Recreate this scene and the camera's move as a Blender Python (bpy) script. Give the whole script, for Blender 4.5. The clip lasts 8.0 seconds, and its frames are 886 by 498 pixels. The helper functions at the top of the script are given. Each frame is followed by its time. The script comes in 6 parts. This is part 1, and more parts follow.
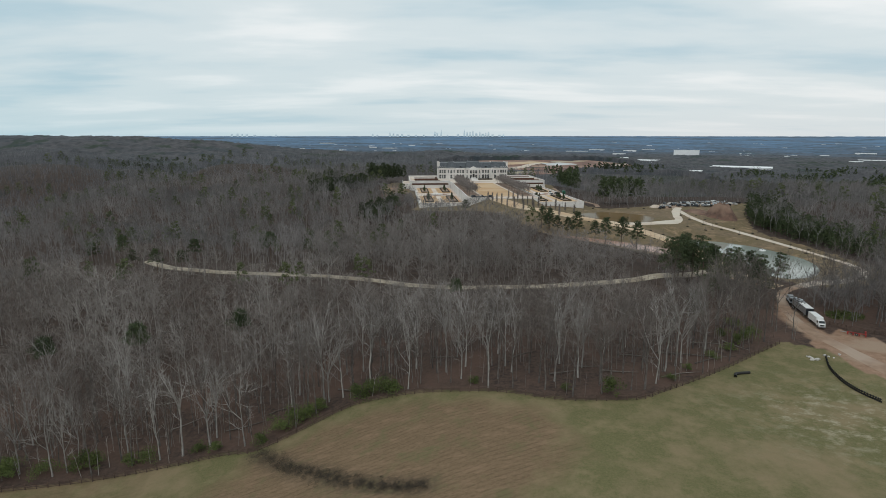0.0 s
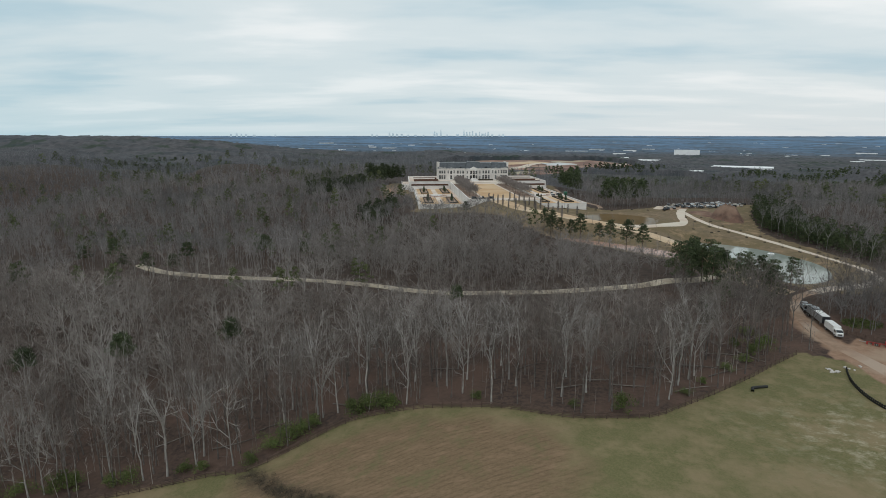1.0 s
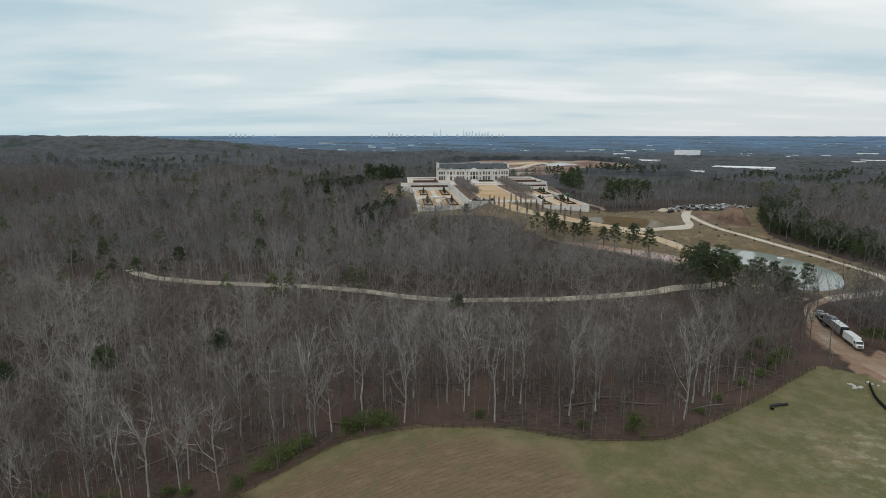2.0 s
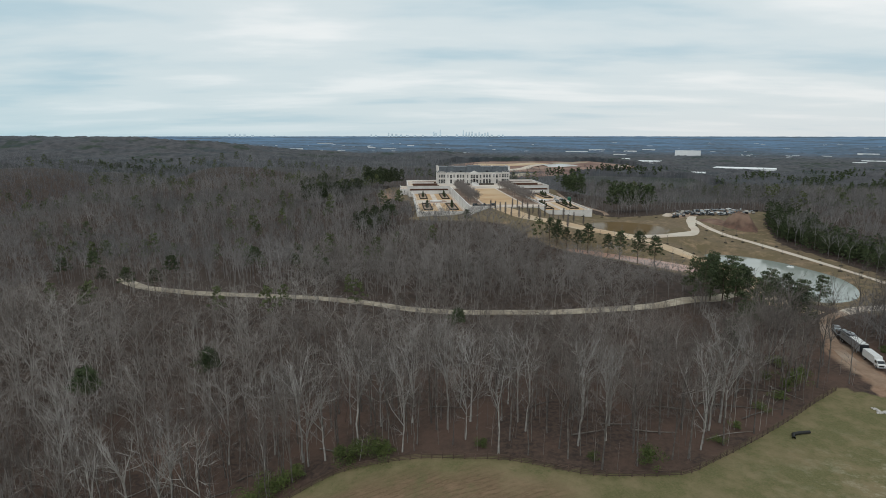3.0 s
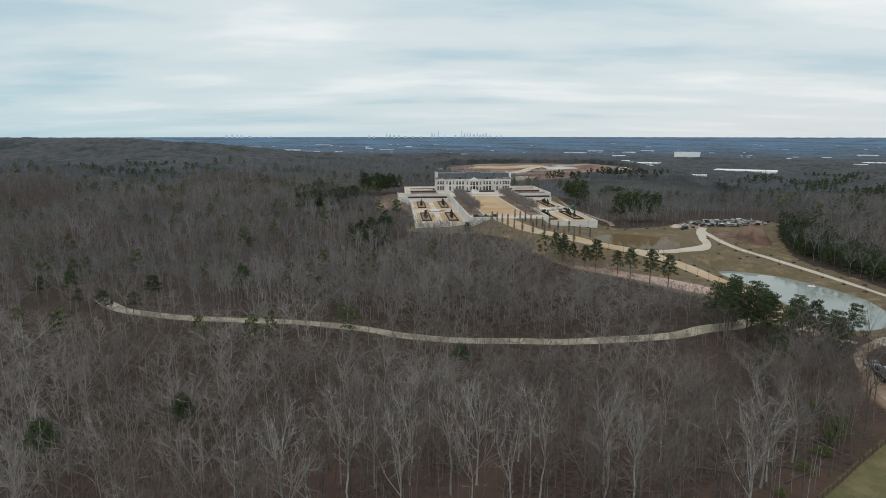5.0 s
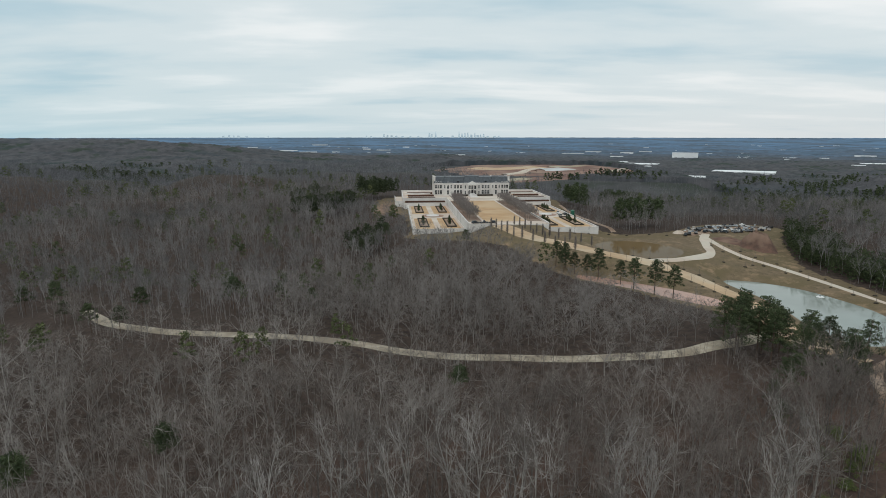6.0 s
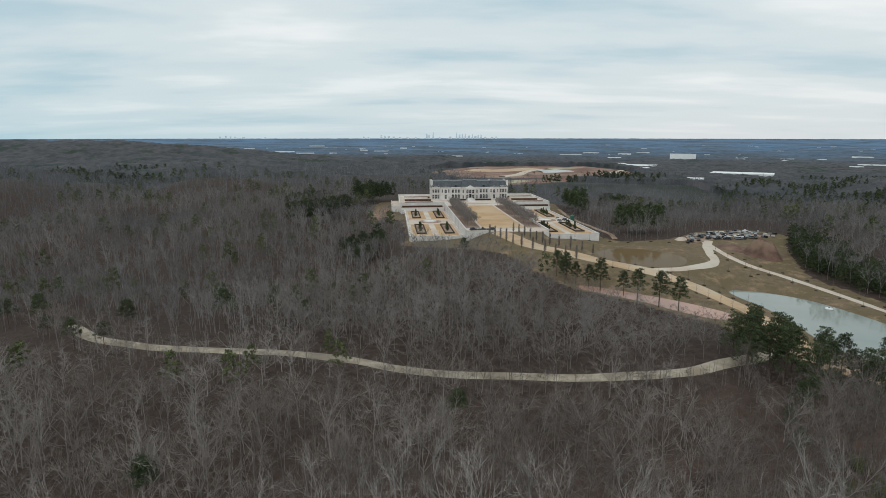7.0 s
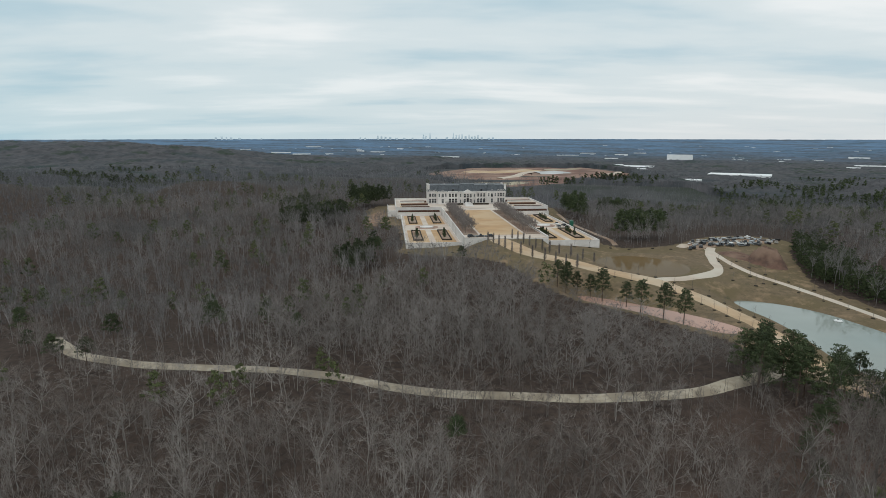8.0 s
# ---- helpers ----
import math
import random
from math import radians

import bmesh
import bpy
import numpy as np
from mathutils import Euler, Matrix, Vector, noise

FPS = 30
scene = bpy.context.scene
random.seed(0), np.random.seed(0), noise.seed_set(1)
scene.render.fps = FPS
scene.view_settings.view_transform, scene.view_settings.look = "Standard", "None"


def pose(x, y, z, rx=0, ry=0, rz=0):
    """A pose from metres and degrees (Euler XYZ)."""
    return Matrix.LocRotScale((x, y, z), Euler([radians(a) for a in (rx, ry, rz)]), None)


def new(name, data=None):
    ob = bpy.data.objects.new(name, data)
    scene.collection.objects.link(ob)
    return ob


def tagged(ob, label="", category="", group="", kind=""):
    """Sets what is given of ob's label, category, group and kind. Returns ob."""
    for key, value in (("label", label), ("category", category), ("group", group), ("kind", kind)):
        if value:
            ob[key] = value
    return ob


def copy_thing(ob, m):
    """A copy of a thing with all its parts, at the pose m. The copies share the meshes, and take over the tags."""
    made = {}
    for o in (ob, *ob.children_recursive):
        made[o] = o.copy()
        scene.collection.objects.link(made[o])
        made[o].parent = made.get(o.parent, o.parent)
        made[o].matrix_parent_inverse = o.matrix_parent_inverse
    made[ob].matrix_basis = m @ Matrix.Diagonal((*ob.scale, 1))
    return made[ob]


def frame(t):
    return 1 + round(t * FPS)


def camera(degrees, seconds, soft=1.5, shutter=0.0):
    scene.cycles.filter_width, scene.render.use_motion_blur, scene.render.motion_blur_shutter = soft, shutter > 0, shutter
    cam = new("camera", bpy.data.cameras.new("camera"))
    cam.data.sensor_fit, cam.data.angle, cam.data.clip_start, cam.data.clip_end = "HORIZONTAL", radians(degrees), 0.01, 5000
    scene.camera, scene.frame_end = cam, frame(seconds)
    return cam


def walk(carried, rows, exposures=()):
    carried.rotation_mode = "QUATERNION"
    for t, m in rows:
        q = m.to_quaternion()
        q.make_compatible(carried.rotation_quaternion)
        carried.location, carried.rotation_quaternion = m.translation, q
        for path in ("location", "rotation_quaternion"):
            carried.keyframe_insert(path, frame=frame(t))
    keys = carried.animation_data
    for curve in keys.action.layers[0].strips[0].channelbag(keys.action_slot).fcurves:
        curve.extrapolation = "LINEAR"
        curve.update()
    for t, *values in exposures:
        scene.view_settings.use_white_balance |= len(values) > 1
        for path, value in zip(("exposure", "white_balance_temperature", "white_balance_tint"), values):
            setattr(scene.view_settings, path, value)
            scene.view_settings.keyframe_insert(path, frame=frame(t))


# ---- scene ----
cam = camera(75.0, 8.0, soft=0.75)
PATH = [
    (0.0, pose(0.00, 0.00, 61.00, 78.815, 0, 0.110)),
    (0.5, pose(-0.12, 4.25, 61.15, 78.807, 0, 0.085)),
    (1.0, pose(-0.20, 8.55, 61.22, 78.795, 0, 0.070)),
    (1.5, pose(-0.26, 13.00, 61.24, 78.789, 0, 0.053)),
    (3.0, pose(-0.47, 26.37, 64.13, 78.787, 0, 0.010)),
    (3.5, pose(-0.71, 30.98, 65.40, 78.773, 0, -0.029)),
    (4.0, pose(-0.92, 35.55, 66.72, 78.740, 0, -0.059)),
    (4.5, pose(-1.13, 39.97, 67.89, 78.779, 0, -0.103)),
    (6.0, pose(-1.48, 53.24, 71.95, 78.810, 0, -0.432)),
    (6.5, pose(-1.44, 57.74, 73.29, 78.823, 0, -0.565)),
    (7.0, pose(-1.38, 62.20, 74.59, 78.866, 0, -0.677)),
    (7.5, pose(-1.40, 66.80, 75.82, 78.886, 0, -0.842)),
    (8.0, pose(-1.44, 71.19, 77.31, 78.888, 0, -0.998)),
]
walk(cam, PATH)
scene.view_settings.exposure = 0.0

# ------------------------------------------------------------------ light
SUN_EL, SUN_AZ = radians(48), radians(200)
world = bpy.data.worlds.new("overcast_sky")
scene.world = world
world.use_nodes = True


def world_sky():
    nt = world.node_tree
    nt.nodes.clear()
    n = nt.nodes.new
    out, bg = n("ShaderNodeOutputWorld"), n("ShaderNodeBackground")
    sky = n("ShaderNodeTexSky")
    sky.sky_type, sky.sun_disc = "NISHITA", False
    sky.sun_elevation, sky.sun_rotation = SUN_EL, SUN_AZ
    sky.air_density, sky.dust_density = 1.0, 1.5
    coord = n("ShaderNodeTexCoord")
    sep = n("ShaderNodeSeparateXYZ")
    nt.links.new(coord.outputs["Generated"], sep.inputs[0])

    def maths(op, a, b=None, c=None):
        m = n("ShaderNodeMath")
        m.operation = op
        for k, v in enumerate((a, b, c)):
            if v is None:
                continue
            if isinstance(v, (int, float)):
                m.inputs[k].default_value = v
            else:
                nt.links.new(v, m.inputs[k])
        return m.outputs[0]

    # the cloud deck is a flat layer: direction divided by height
    up = maths("ADD", maths("MAXIMUM", sep.outputs[2], 0.0), 0.10)
    cx, cy = maths("DIVIDE", sep.outputs[0], up), maths("DIVIDE", sep.outputs[1], up)
    vec = n("ShaderNodeCombineXYZ")
    nt.links.new(maths("MULTIPLY", cx, 0.55), vec.inputs[0])
    nt.links.new(cy, vec.inputs[1])
    vec.inputs[2].default_value = 3.7
    big = n("ShaderNodeTexNoise")
    big.inputs["Scale"].default_value, big.inputs["Detail"].default_value = 0.85, 5.0
    big.inputs["Roughness"].default_value, big.inputs["Distortion"].default_value = 0.5, 0.12
    nt.links.new(vec.outputs[0], big.inputs["Vector"])
    ramp = n("ShaderNodeValToRGB")
    ramp.color_ramp.interpolation = "EASE"
    e = ramp.color_ramp.elements
    e[0].position, e[0].color = 0.30, (0.48, 0.635, 0.71, 1)
    e[1].position, e[1].color = 0.68, (0.89, 0.92, 0.92, 1)
    mid = e.new(0.5)
    mid.color = (0.69, 0.775, 0.80, 1)
    nt.links.new(big.outputs["Fac"], ramp.inputs[0])
    # pale band of far haze just over the horizon
    low = maths("POWER", maths("SUBTRACT", 1.0, maths("MINIMUM", maths("MAXIMUM", sep.outputs[2], 0.0), 1.0)), 14.0)
    haze = n("ShaderNodeMixRGB")
    side = n("ShaderNodeMapRange")
    side.inputs["From Min"].default_value, side.inputs["From Max"].default_value = -0.65, 0.45
    nt.links.new(sep.outputs[0], side.inputs["Value"])
    tint = n("ShaderNodeMixRGB")
    tint.inputs[1].default_value, tint.inputs[2].default_value = (0.44, 0.645, 0.725, 1), (0.735, 0.765, 0.775, 1)
    nt.links.new(side.outputs[0], tint.inputs[0])
    nt.links.new(tint.outputs[0], haze.inputs[2])
    nt.links.new(maths("MULTIPLY", low, 0.72), haze.inputs[0])
    nt.links.new(ramp.outputs[0], haze.inputs[1])
    scale = n("ShaderNodeMixRGB")
    scale.blend_type = "MULTIPLY"
    scale.inputs[0].default_value = 1.0
    scale.inputs[2].default_value = (0.07, 0.07, 0.07, 1)
    nt.links.new(sky.outputs[0], scale.inputs[1])
    mix = n("ShaderNodeMixRGB")
    mix.inputs[0].default_value = 0.94
    nt.links.new(scale.outputs[0], mix.inputs[1])
    nt.links.new(haze.outputs[0], mix.inputs[2])
    nt.links.new(mix.outputs[0], bg.inputs[0])
    bg.inputs[1].default_value = 1.0
    nt.links.new(bg.outputs[0], out.inputs[0])


world_sky()
sun_data = bpy.data.lights.new("sun", "SUN")
sun_data.energy, sun_data.angle, sun_data.color = 0.6, radians(25), (1.0, 0.97, 0.92)
sun = new("sun", sun_data)
sun.matrix_world = pose(0, -200, 400, 42, 0, -20)

# ------------------------------------------------------------------ materials


def material(name, colour, rough=0.85, second=None, scale=1.0, detail=5.0, bump=0.0, bump_scale=None, metal=0.0,
             attribute="", dark=None, third=None, third_scale=0.05, spread=(0.35, 0.65), by_object=0.0, spec=0.3, third_spread=(0.45, 0.62)):
    """A node material: two colours mixed by noise at one scale, a third at another, with fine relief."""
    m = bpy.data.materials.new(name)
    m.use_nodes = True
    nt = m.node_tree
    b = nt.nodes["Principled BSDF"]
    b.inputs["Roughness"].default_value, b.inputs["Metallic"].default_value = rough, metal
    b.inputs["Specular IOR Level"].default_value = spec
    n = nt.nodes.new
    coord = n("ShaderNodeTexCoord")

    def noise_tex(sc, det=5.0):
        t = n("ShaderNodeTexNoise")
        t.inputs["Scale"].default_value, t.inputs["Detail"].default_value = sc, det
        nt.links.new(coord.outputs["Object"], t.inputs["Vector"])
        return t.outputs["Fac"]

    def blend(fac, a, c, kind="MIX"):
        x = n("ShaderNodeMixRGB")
        x.blend_type = kind
        for k, v in enumerate((fac, a, c)):
            if isinstance(v, (int, float)):
                x.inputs[k].default_value = v
            elif isinstance(v, tuple):
                x.inputs[k].default_value = (*v, 1)
            else:
                nt.links.new(v, x.inputs[k])
        return x.outputs[0]

    def spreadout(fac, lo, hi):
        r = n("ShaderNodeMapRange")
        r.inputs["From Min"].default_value, r.inputs["From Max"].default_value = lo, hi
        nt.links.new(fac, r.inputs["Value"])
        return r.outputs[0]

    col = colour
    if second:
        col = blend(spreadout(noise_tex(scale, detail), *spread), colour, second)
    if third:
        col = blend(spreadout(noise_tex(third_scale, 4.0), *third_spread), col, third)
    if attribute:
        a = n("ShaderNodeAttribute")
        a.attribute_name = attribute
        col = blend(a.outputs["Fac"], col, dark)
    if by_object:
        info = n("ShaderNodeObjectInfo")
        hsv = n("ShaderNodeHueSaturation")
        r = n("ShaderNodeMapRange")
        r.inputs["To Min"].default_value, r.inputs["To Max"].default_value = 1 - by_object, 1 + by_object
        nt.links.new(info.outputs["Random"], r.inputs["Value"])
        nt.links.new(r.outputs[0], hsv.inputs["Value"])
        if isinstance(col, tuple):
            hsv.inputs["Color"].default_value = (*col, 1)
        else:
            nt.links.new(col, hsv.inputs["Color"])
        col = hsv.outputs[0]
    if isinstance(col, tuple):
        b.inputs["Base Color"].default_value = (*col, 1)
    else:
        nt.links.new(col, b.inputs["Base Color"])
    if bump:
        bp = n("ShaderNodeBump")
        bp.inputs["Strength"].default_value = bump
        bp.inputs["Distance"].default_value = 0.3
        nt.links.new(noise_tex(bump_scale or scale * 3), bp.inputs["Height"])
        nt.links.new(bp.outputs[0], b.inputs["Normal"])
    return m


BARK_PALE = material("pale_bark", (0.37, 0.35, 0.325), 0.9, (0.23, 0.21, 0.195), 0.8, by_object=0.25)
BARK_GREY = material("grey_bark", (0.175, 0.155, 0.142), 0.9, (0.080, 0.068, 0.060), 0.8, by_object=0.3)
TWIG = material("bare_twigs", (0.188, 0.163, 0.149), 0.95, (0.122, 0.103, 0.093), 0.3, by_object=0.25)
TWIG_PALE = material("pale_twigs", (0.37, 0.35, 0.33), 0.95, (0.22, 0.20, 0.186), 0.4, by_object=0.2)
WOODS = material("bare_woods", (0.212, 0.194, 0.188), 0.95, (0.134, 0.122, 0.118), 0.025, attribute="tone", dark=(0.33, 0.31, 0.30), third=(0.120, 0.115, 0.115), third_scale=0.007)
# Far trees: WOODS again in cooler grey, distance haze put into the colour.
WOODS_HAZED = material("haze_tinted_bare_woods", (0.156, 0.153, 0.166), 0.95, (0.098, 0.097, 0.106), 0.025, attribute="tone", dark=(0.28, 0.275, 0.285), third=(0.104, 0.107, 0.116), third_scale=0.007)
WOODS_NEAR = material("bare_woods_by_the_pasture", (0.186, 0.155, 0.138), 0.95, (0.106, 0.086, 0.076), 0.03, attribute="tone", dark=(0.46, 0.43, 0.40))
WOODS_PALE = material("pale_bare_woods", (0.225, 0.200, 0.186), 0.95, (0.140, 0.123, 0.113), 0.03, attribute="tone", dark=(0.37, 0.345, 0.325))
NEEDLES_OLIVE = material("olive_pine_needles", (0.048, 0.062, 0.026), 0.8, (0.090, 0.102, 0.042), 0.05, by_object=0.3)
PINE_BARK = material("pine_bark", (0.16, 0.11, 0.085), 0.95, (0.09, 0.065, 0.05), 1.5)
NEEDLES = material("pine_needles", (0.036, 0.052, 0.023), 0.8, (0.070, 0.088, 0.038), 0.35, by_object=0.25)
SHRUB = material("evergreen_leaves", (0.062, 0.088, 0.026), 0.8, (0.125, 0.150, 0.044), 0.8, by_object=0.25)
STONE = material("limestone", (0.765, 0.735, 0.71), 0.85, (0.67, 0.64, 0.61), 0.25, third=(0.59, 0.555, 0.525), third_scale=0.07)
PAVING = material("pale_paving", (0.60, 0.50, 0.425), 0.9, (0.51, 0.415, 0.345), 0.2, third=(0.64, 0.56, 0.48), third_scale=0.05)
DRYLAWN = material("dormant_lawn", (0.53, 0.345, 0.19), 0.95, (0.455, 0.288, 0.158), 0.12, third=(0.56, 0.40, 0.25), third_scale=0.04)
TAN_GRAVEL = material("tan_gravel", (0.54, 0.385, 0.245), 0.95, (0.44, 0.305, 0.19), 0.15, third=(0.54, 0.43, 0.31), third_scale=0.04, bump=0.2, bump_scale=2.0)
PINK_DIRT = material("pinkish_dirt", (0.33, 0.225, 0.16), 0.95, (0.25, 0.165, 0.115), 0.4, third=(0.38, 0.29, 0.225), third_scale=0.06, bump=0.3, bump_scale=1.0)
GRAVEL = material("gravel_drive", (0.61, 0.51, 0.425), 0.95, (0.50, 0.405, 0.325), 0.15, third=(0.58, 0.515, 0.43), third_scale=0.04, bump=0.2, bump_scale=2.0)
DIRT_ROAD = material("pale_dirt_road", (0.49, 0.425, 0.335), 0.95, (0.36, 0.305, 0.232), 0.45, third=(0.29, 0.240, 0.180), third_scale=0.11, bump=0.2, bump_scale=1.5)
RED_SOIL = material("red_soil", (0.235, 0.150, 0.108), 0.95, (0.150, 0.098, 0.074), 0.5, third=(0.29, 0.215, 0.165), third_scale=0.06, bump=0.4, bump_scale=1.0)
SLATE = material("slate_roof", (0.105, 0.118, 0.132), 0.6, (0.070, 0.080, 0.090), 0.6)
GLASS = material("window_glass", (0.02, 0.024, 0.028), 0.1, spec=0.6)
HEDGE = material("dark_hedge", (0.055, 0.042, 0.030), 0.95, (0.035, 0.03, 0.02), 1.5)
HEDGE_RED = material("russet_hedge", (0.125, 0.062, 0.042), 0.95, (0.060, 0.036, 0.026), 1.2)
WOOD_FENCE = material("weathered_brown_boards", (0.125, 0.084, 0.066), 0.9, (0.065, 0.044, 0.036), 1.2, by_object=0.3)
BLACK = material("black_plastic", (0.015, 0.015, 0.016), 0.6, (0.03, 0.028, 0.026), 2.0)
WHITE = material("white_paint", (0.78, 0.78, 0.77), 0.45, (0.68, 0.68, 0.66), 0.6)
WHITE_ROOF = material("white_roof", (0.86, 0.87, 0.87), 0.6, (0.78, 0.79, 0.80), 0.03)
GREY_ROOF = material("grey_roof", (0.45, 0.48, 0.50), 0.6, (0.36, 0.39, 0.42), 0.03)
METAL = material("grey_metal", (0.40, 0.42, 0.44), 0.4, (0.30, 0.31, 0.33), 1.0, metal=0.6)
RUBBER = material("tyre_rubber", (0.02, 0.02, 0.02), 0.8)
CAR_DARK = material("dark_car_paint", (0.02, 0.022, 0.026), 0.25, spec=0.5)
CAR_GREY = material("grey_car_paint", (0.22, 0.23, 0.24), 0.3, spec=0.5)
RED_PAINT = material("red_paint", (0.33, 0.045, 0.04), 0.6, (0.22, 0.04, 0.035), 1.0)
GREEN_PAINT = material("green_paint", (0.03, 0.16, 0.10), 0.5, (0.025, 0.12, 0.08), 1.0)
LOG = material("fallen_log_bark", (0.21, 0.185, 0.165), 0.95, (0.12, 0.10, 0.085), 0.8, by_object=0.4)
SITE_RED = material("raw_red_clay", (0.225, 0.118, 0.088), 0.95, (0.150, 0.092, 0.075), 0.03, third=(0.30, 0.20, 0.15), third_scale=0.014)
SITE_PALE = material("pale_yellow_subsoil", (0.42, 0.37, 0.27), 0.95, (0.32, 0.27, 0.19), 0.03, third=(0.30, 0.22, 0.16), third_scale=0.012)
SITE_GREY = material("pale_grey_basin", (0.56, 0.57, 0.57), 0.8, (0.46, 0.46, 0.45), 0.03)
ROCK = material("pale_rock", (0.55, 0.52, 0.48), 0.9, (0.40, 0.37, 0.34), 1.0)
# Skyline haze is put into the towers' base colour.
HAZY_TOWER = material("hazy_tower", (0.80, 0.89, 0.93), 0.9, (0.74, 0.84, 0.89), 0.01)
AVENUE = material("dense_pale_twigs", (0.26, 0.225, 0.21), 0.95, (0.19, 0.165, 0.152), 0.6, by_object=0.12)


def water_material(name, colour, rough, spec=0.5):
    m = material(name, colour, rough, tuple(c * 0.85 for c in colour), 0.03, spec=spec)
    b = m.node_tree.nodes["Principled BSDF"]
    b.inputs["IOR"].default_value = 1.33
    return m


WATER = water_material("grey_green_water", (0.29, 0.32, 0.285), 0.04, 0.5)
BROWN_WATER = water_material("muddy_water", (0.165, 0.112, 0.058), 0.05, 0.02)
PINK_WATER = water_material("silty_pink_water", (0.50, 0.30, 0.23), 0.12, 0.15)

# ------------------------------------------------------------------ the lie of the land
RELIEF = [
    [-16.9, -12.4, -20.3, -18.8, -0.0, 2.5, -4.7, -5.9, -4.4, -2.8],
    [-20.4, -20.0, -29.3, -17.0, 6.3, 0.0, -6.8, -2.3, -0.5, 0.6],
    [-21.8, -15.9, -15.6, -8.4, 1.3, -1.6, -1.7, 0.8, 0.8, 3.2],
    [-18.5, -8.2, -5.9, -10.4, -14.7, -7.3, 1.3, 1.2, 1.3, 5.7],
    [-15.3, -6.7, -6.1, -11.5, -15.5, -4.0, 5.8, 1.1, 0.3, 7.0],
    [-15.3, -14.4, -12.9, -9.0, 1.8, 14.3, 14.3, 2.4, -0.5, 7.3],
    [-9.6, -10.7, -13.1, -1.9, 18.3, 23.9, 13.9, 8.1, 7.6, 8.0],
    [-4.9, -3.5, -3.8, 6.7, 18.7, 13.4, 2.1, 6.7, 11.5, 8.2],
    [-3.5, 0.5, 6.1, 10.5, 11.4, 7.2, 3.1, 3.2, 3.2, 4.0],
    [1.9, 3.3, 10.2, 9.6, 8.9, 15.5, 15.8, 4.0, -5.9, -8.8],
]
RELIEF_X = np.array([-240, -150, -75, -30, 10, 50, 90, 130, 180, 300.0])
RELIEF_Y = np.array([60, 130, 180, 235, 285, 335, 385, 430, 520, 640.0])
NODES = np.array([(a, b) for b in RELIEF_Y for a in RELIEF_X])
LEVELS = np.array(RELIEF).ravel()


def smooth(a, b, v):
    t = np.clip((v - a) / (b - a), 0, 1)
    return t * t * (3 - 2 * t)


def waves(x, y, size, seed, layers=5):
    """Smooth random swell of about -1 to 1."""
    r = np.random.RandomState(seed)
    out = 0 * x
    for k in range(layers):
        a, ph, s = r.uniform(0, 2 * np.pi), r.uniform(0, 2 * np.pi), size * r.uniform(0.6, 1.5)
        out = out + np.sin((x * np.cos(a) + y * np.sin(a)) * 2 * np.pi / s + ph)
    return out / np.sqrt(layers) * 0.8


def near_land(x, y):
    out = np.empty(len(x))
    for i in range(0, len(x), 20000):
        p = np.stack([x[i:i + 20000], y[i:i + 20000]], 1)
        d = ((p[:, None] - NODES[None]) ** 2).sum(-1)
        w = np.exp(-d / (2 * 38.0 ** 2)) + 1e-9 * np.exp(-d / (2 * 200.0 ** 2))
        out[i:i + 20000] = (w @ LEVELS) / w.sum(1)
    return out


def far_land(x, y):
    z = -42 + 5 * waves(x, y, 900, 3) * (1 - smooth(1700, 2300, np.hypot(x, y))) + 10 * waves(x, y, 260, 4) * (1 - 0.8 * smooth(1200, 2000, np.hypot(x, y)))
    z = z + 50 * np.exp(-(((x + 420) / 420) ** 2 + ((y - 760) / 420) ** 2))
    z = z + 26 * np.exp(-(((x + 100) / 300) ** 2 + ((y - 950) / 260) ** 2))
    z = z + 30 * np.exp(-(((x + 900) / 380) ** 2 + ((y - 1500) / 350) ** 2))
    ridge = np.interp(x, [-3400, -2400, -1900, -1500, -1175, -955, -800, -600, -300, 0, 200, 420], [74, 82, 90, 92, 84, 74, 62, 44, 24, 31, 18, 0])
    z = z + ridge * np.exp(-((y - 2250) / 330) ** 2)
    z = z + 17 * waves(x, y, 520, 6) * smooth(600, 1100, np.hypot(x, y)) * (1 - 0.9 * smooth(1300, 1900, np.hypot(x, y)))
    z = z + 13 * np.exp(-(((x - 240) / 300) ** 2 + ((y - 1700) / 230) ** 2))
    z = z + 36 * np.exp(-(((x - 420) / 260) ** 2 + ((y - 380) / 330) ** 2))
    z = z + 35 * np.exp(-((x / 500) ** 2 + ((y + 50) / 260) ** 2))
    r = np.hypot(x, y)
    t = np.clip((r - 3500) / 1350, 0, 1)
    return z * (1 - t) + t * (45 + 0.35 * waves(np.arctan2(x, y) * 4800, 0 * x, 2600, 8))


PONDS = {
    "pond": (0.6, [(141, 332), (152, 330), (161, 324), (170, 312), (175, 297), (178, 280), (174, 262), (163, 246), (150, 240), (142, 244), (139, 256), (140, 268), (142, 284), (142, 303), (139, 322)]),
    "muddy_pond": (8.0, [(90, 386), (100, 398), (116, 400), (129, 391), (136, 376), (133, 363), (124, 353), (112, 351), (101, 357), (94, 370)]),
    "silty_pond": (3.6, [(66, 331), (74, 329), (92, 315), (105, 303), (116, 289), (118, 281), (110, 278), (99, 288), (89, 302), (76, 315), (67, 324)]),
}


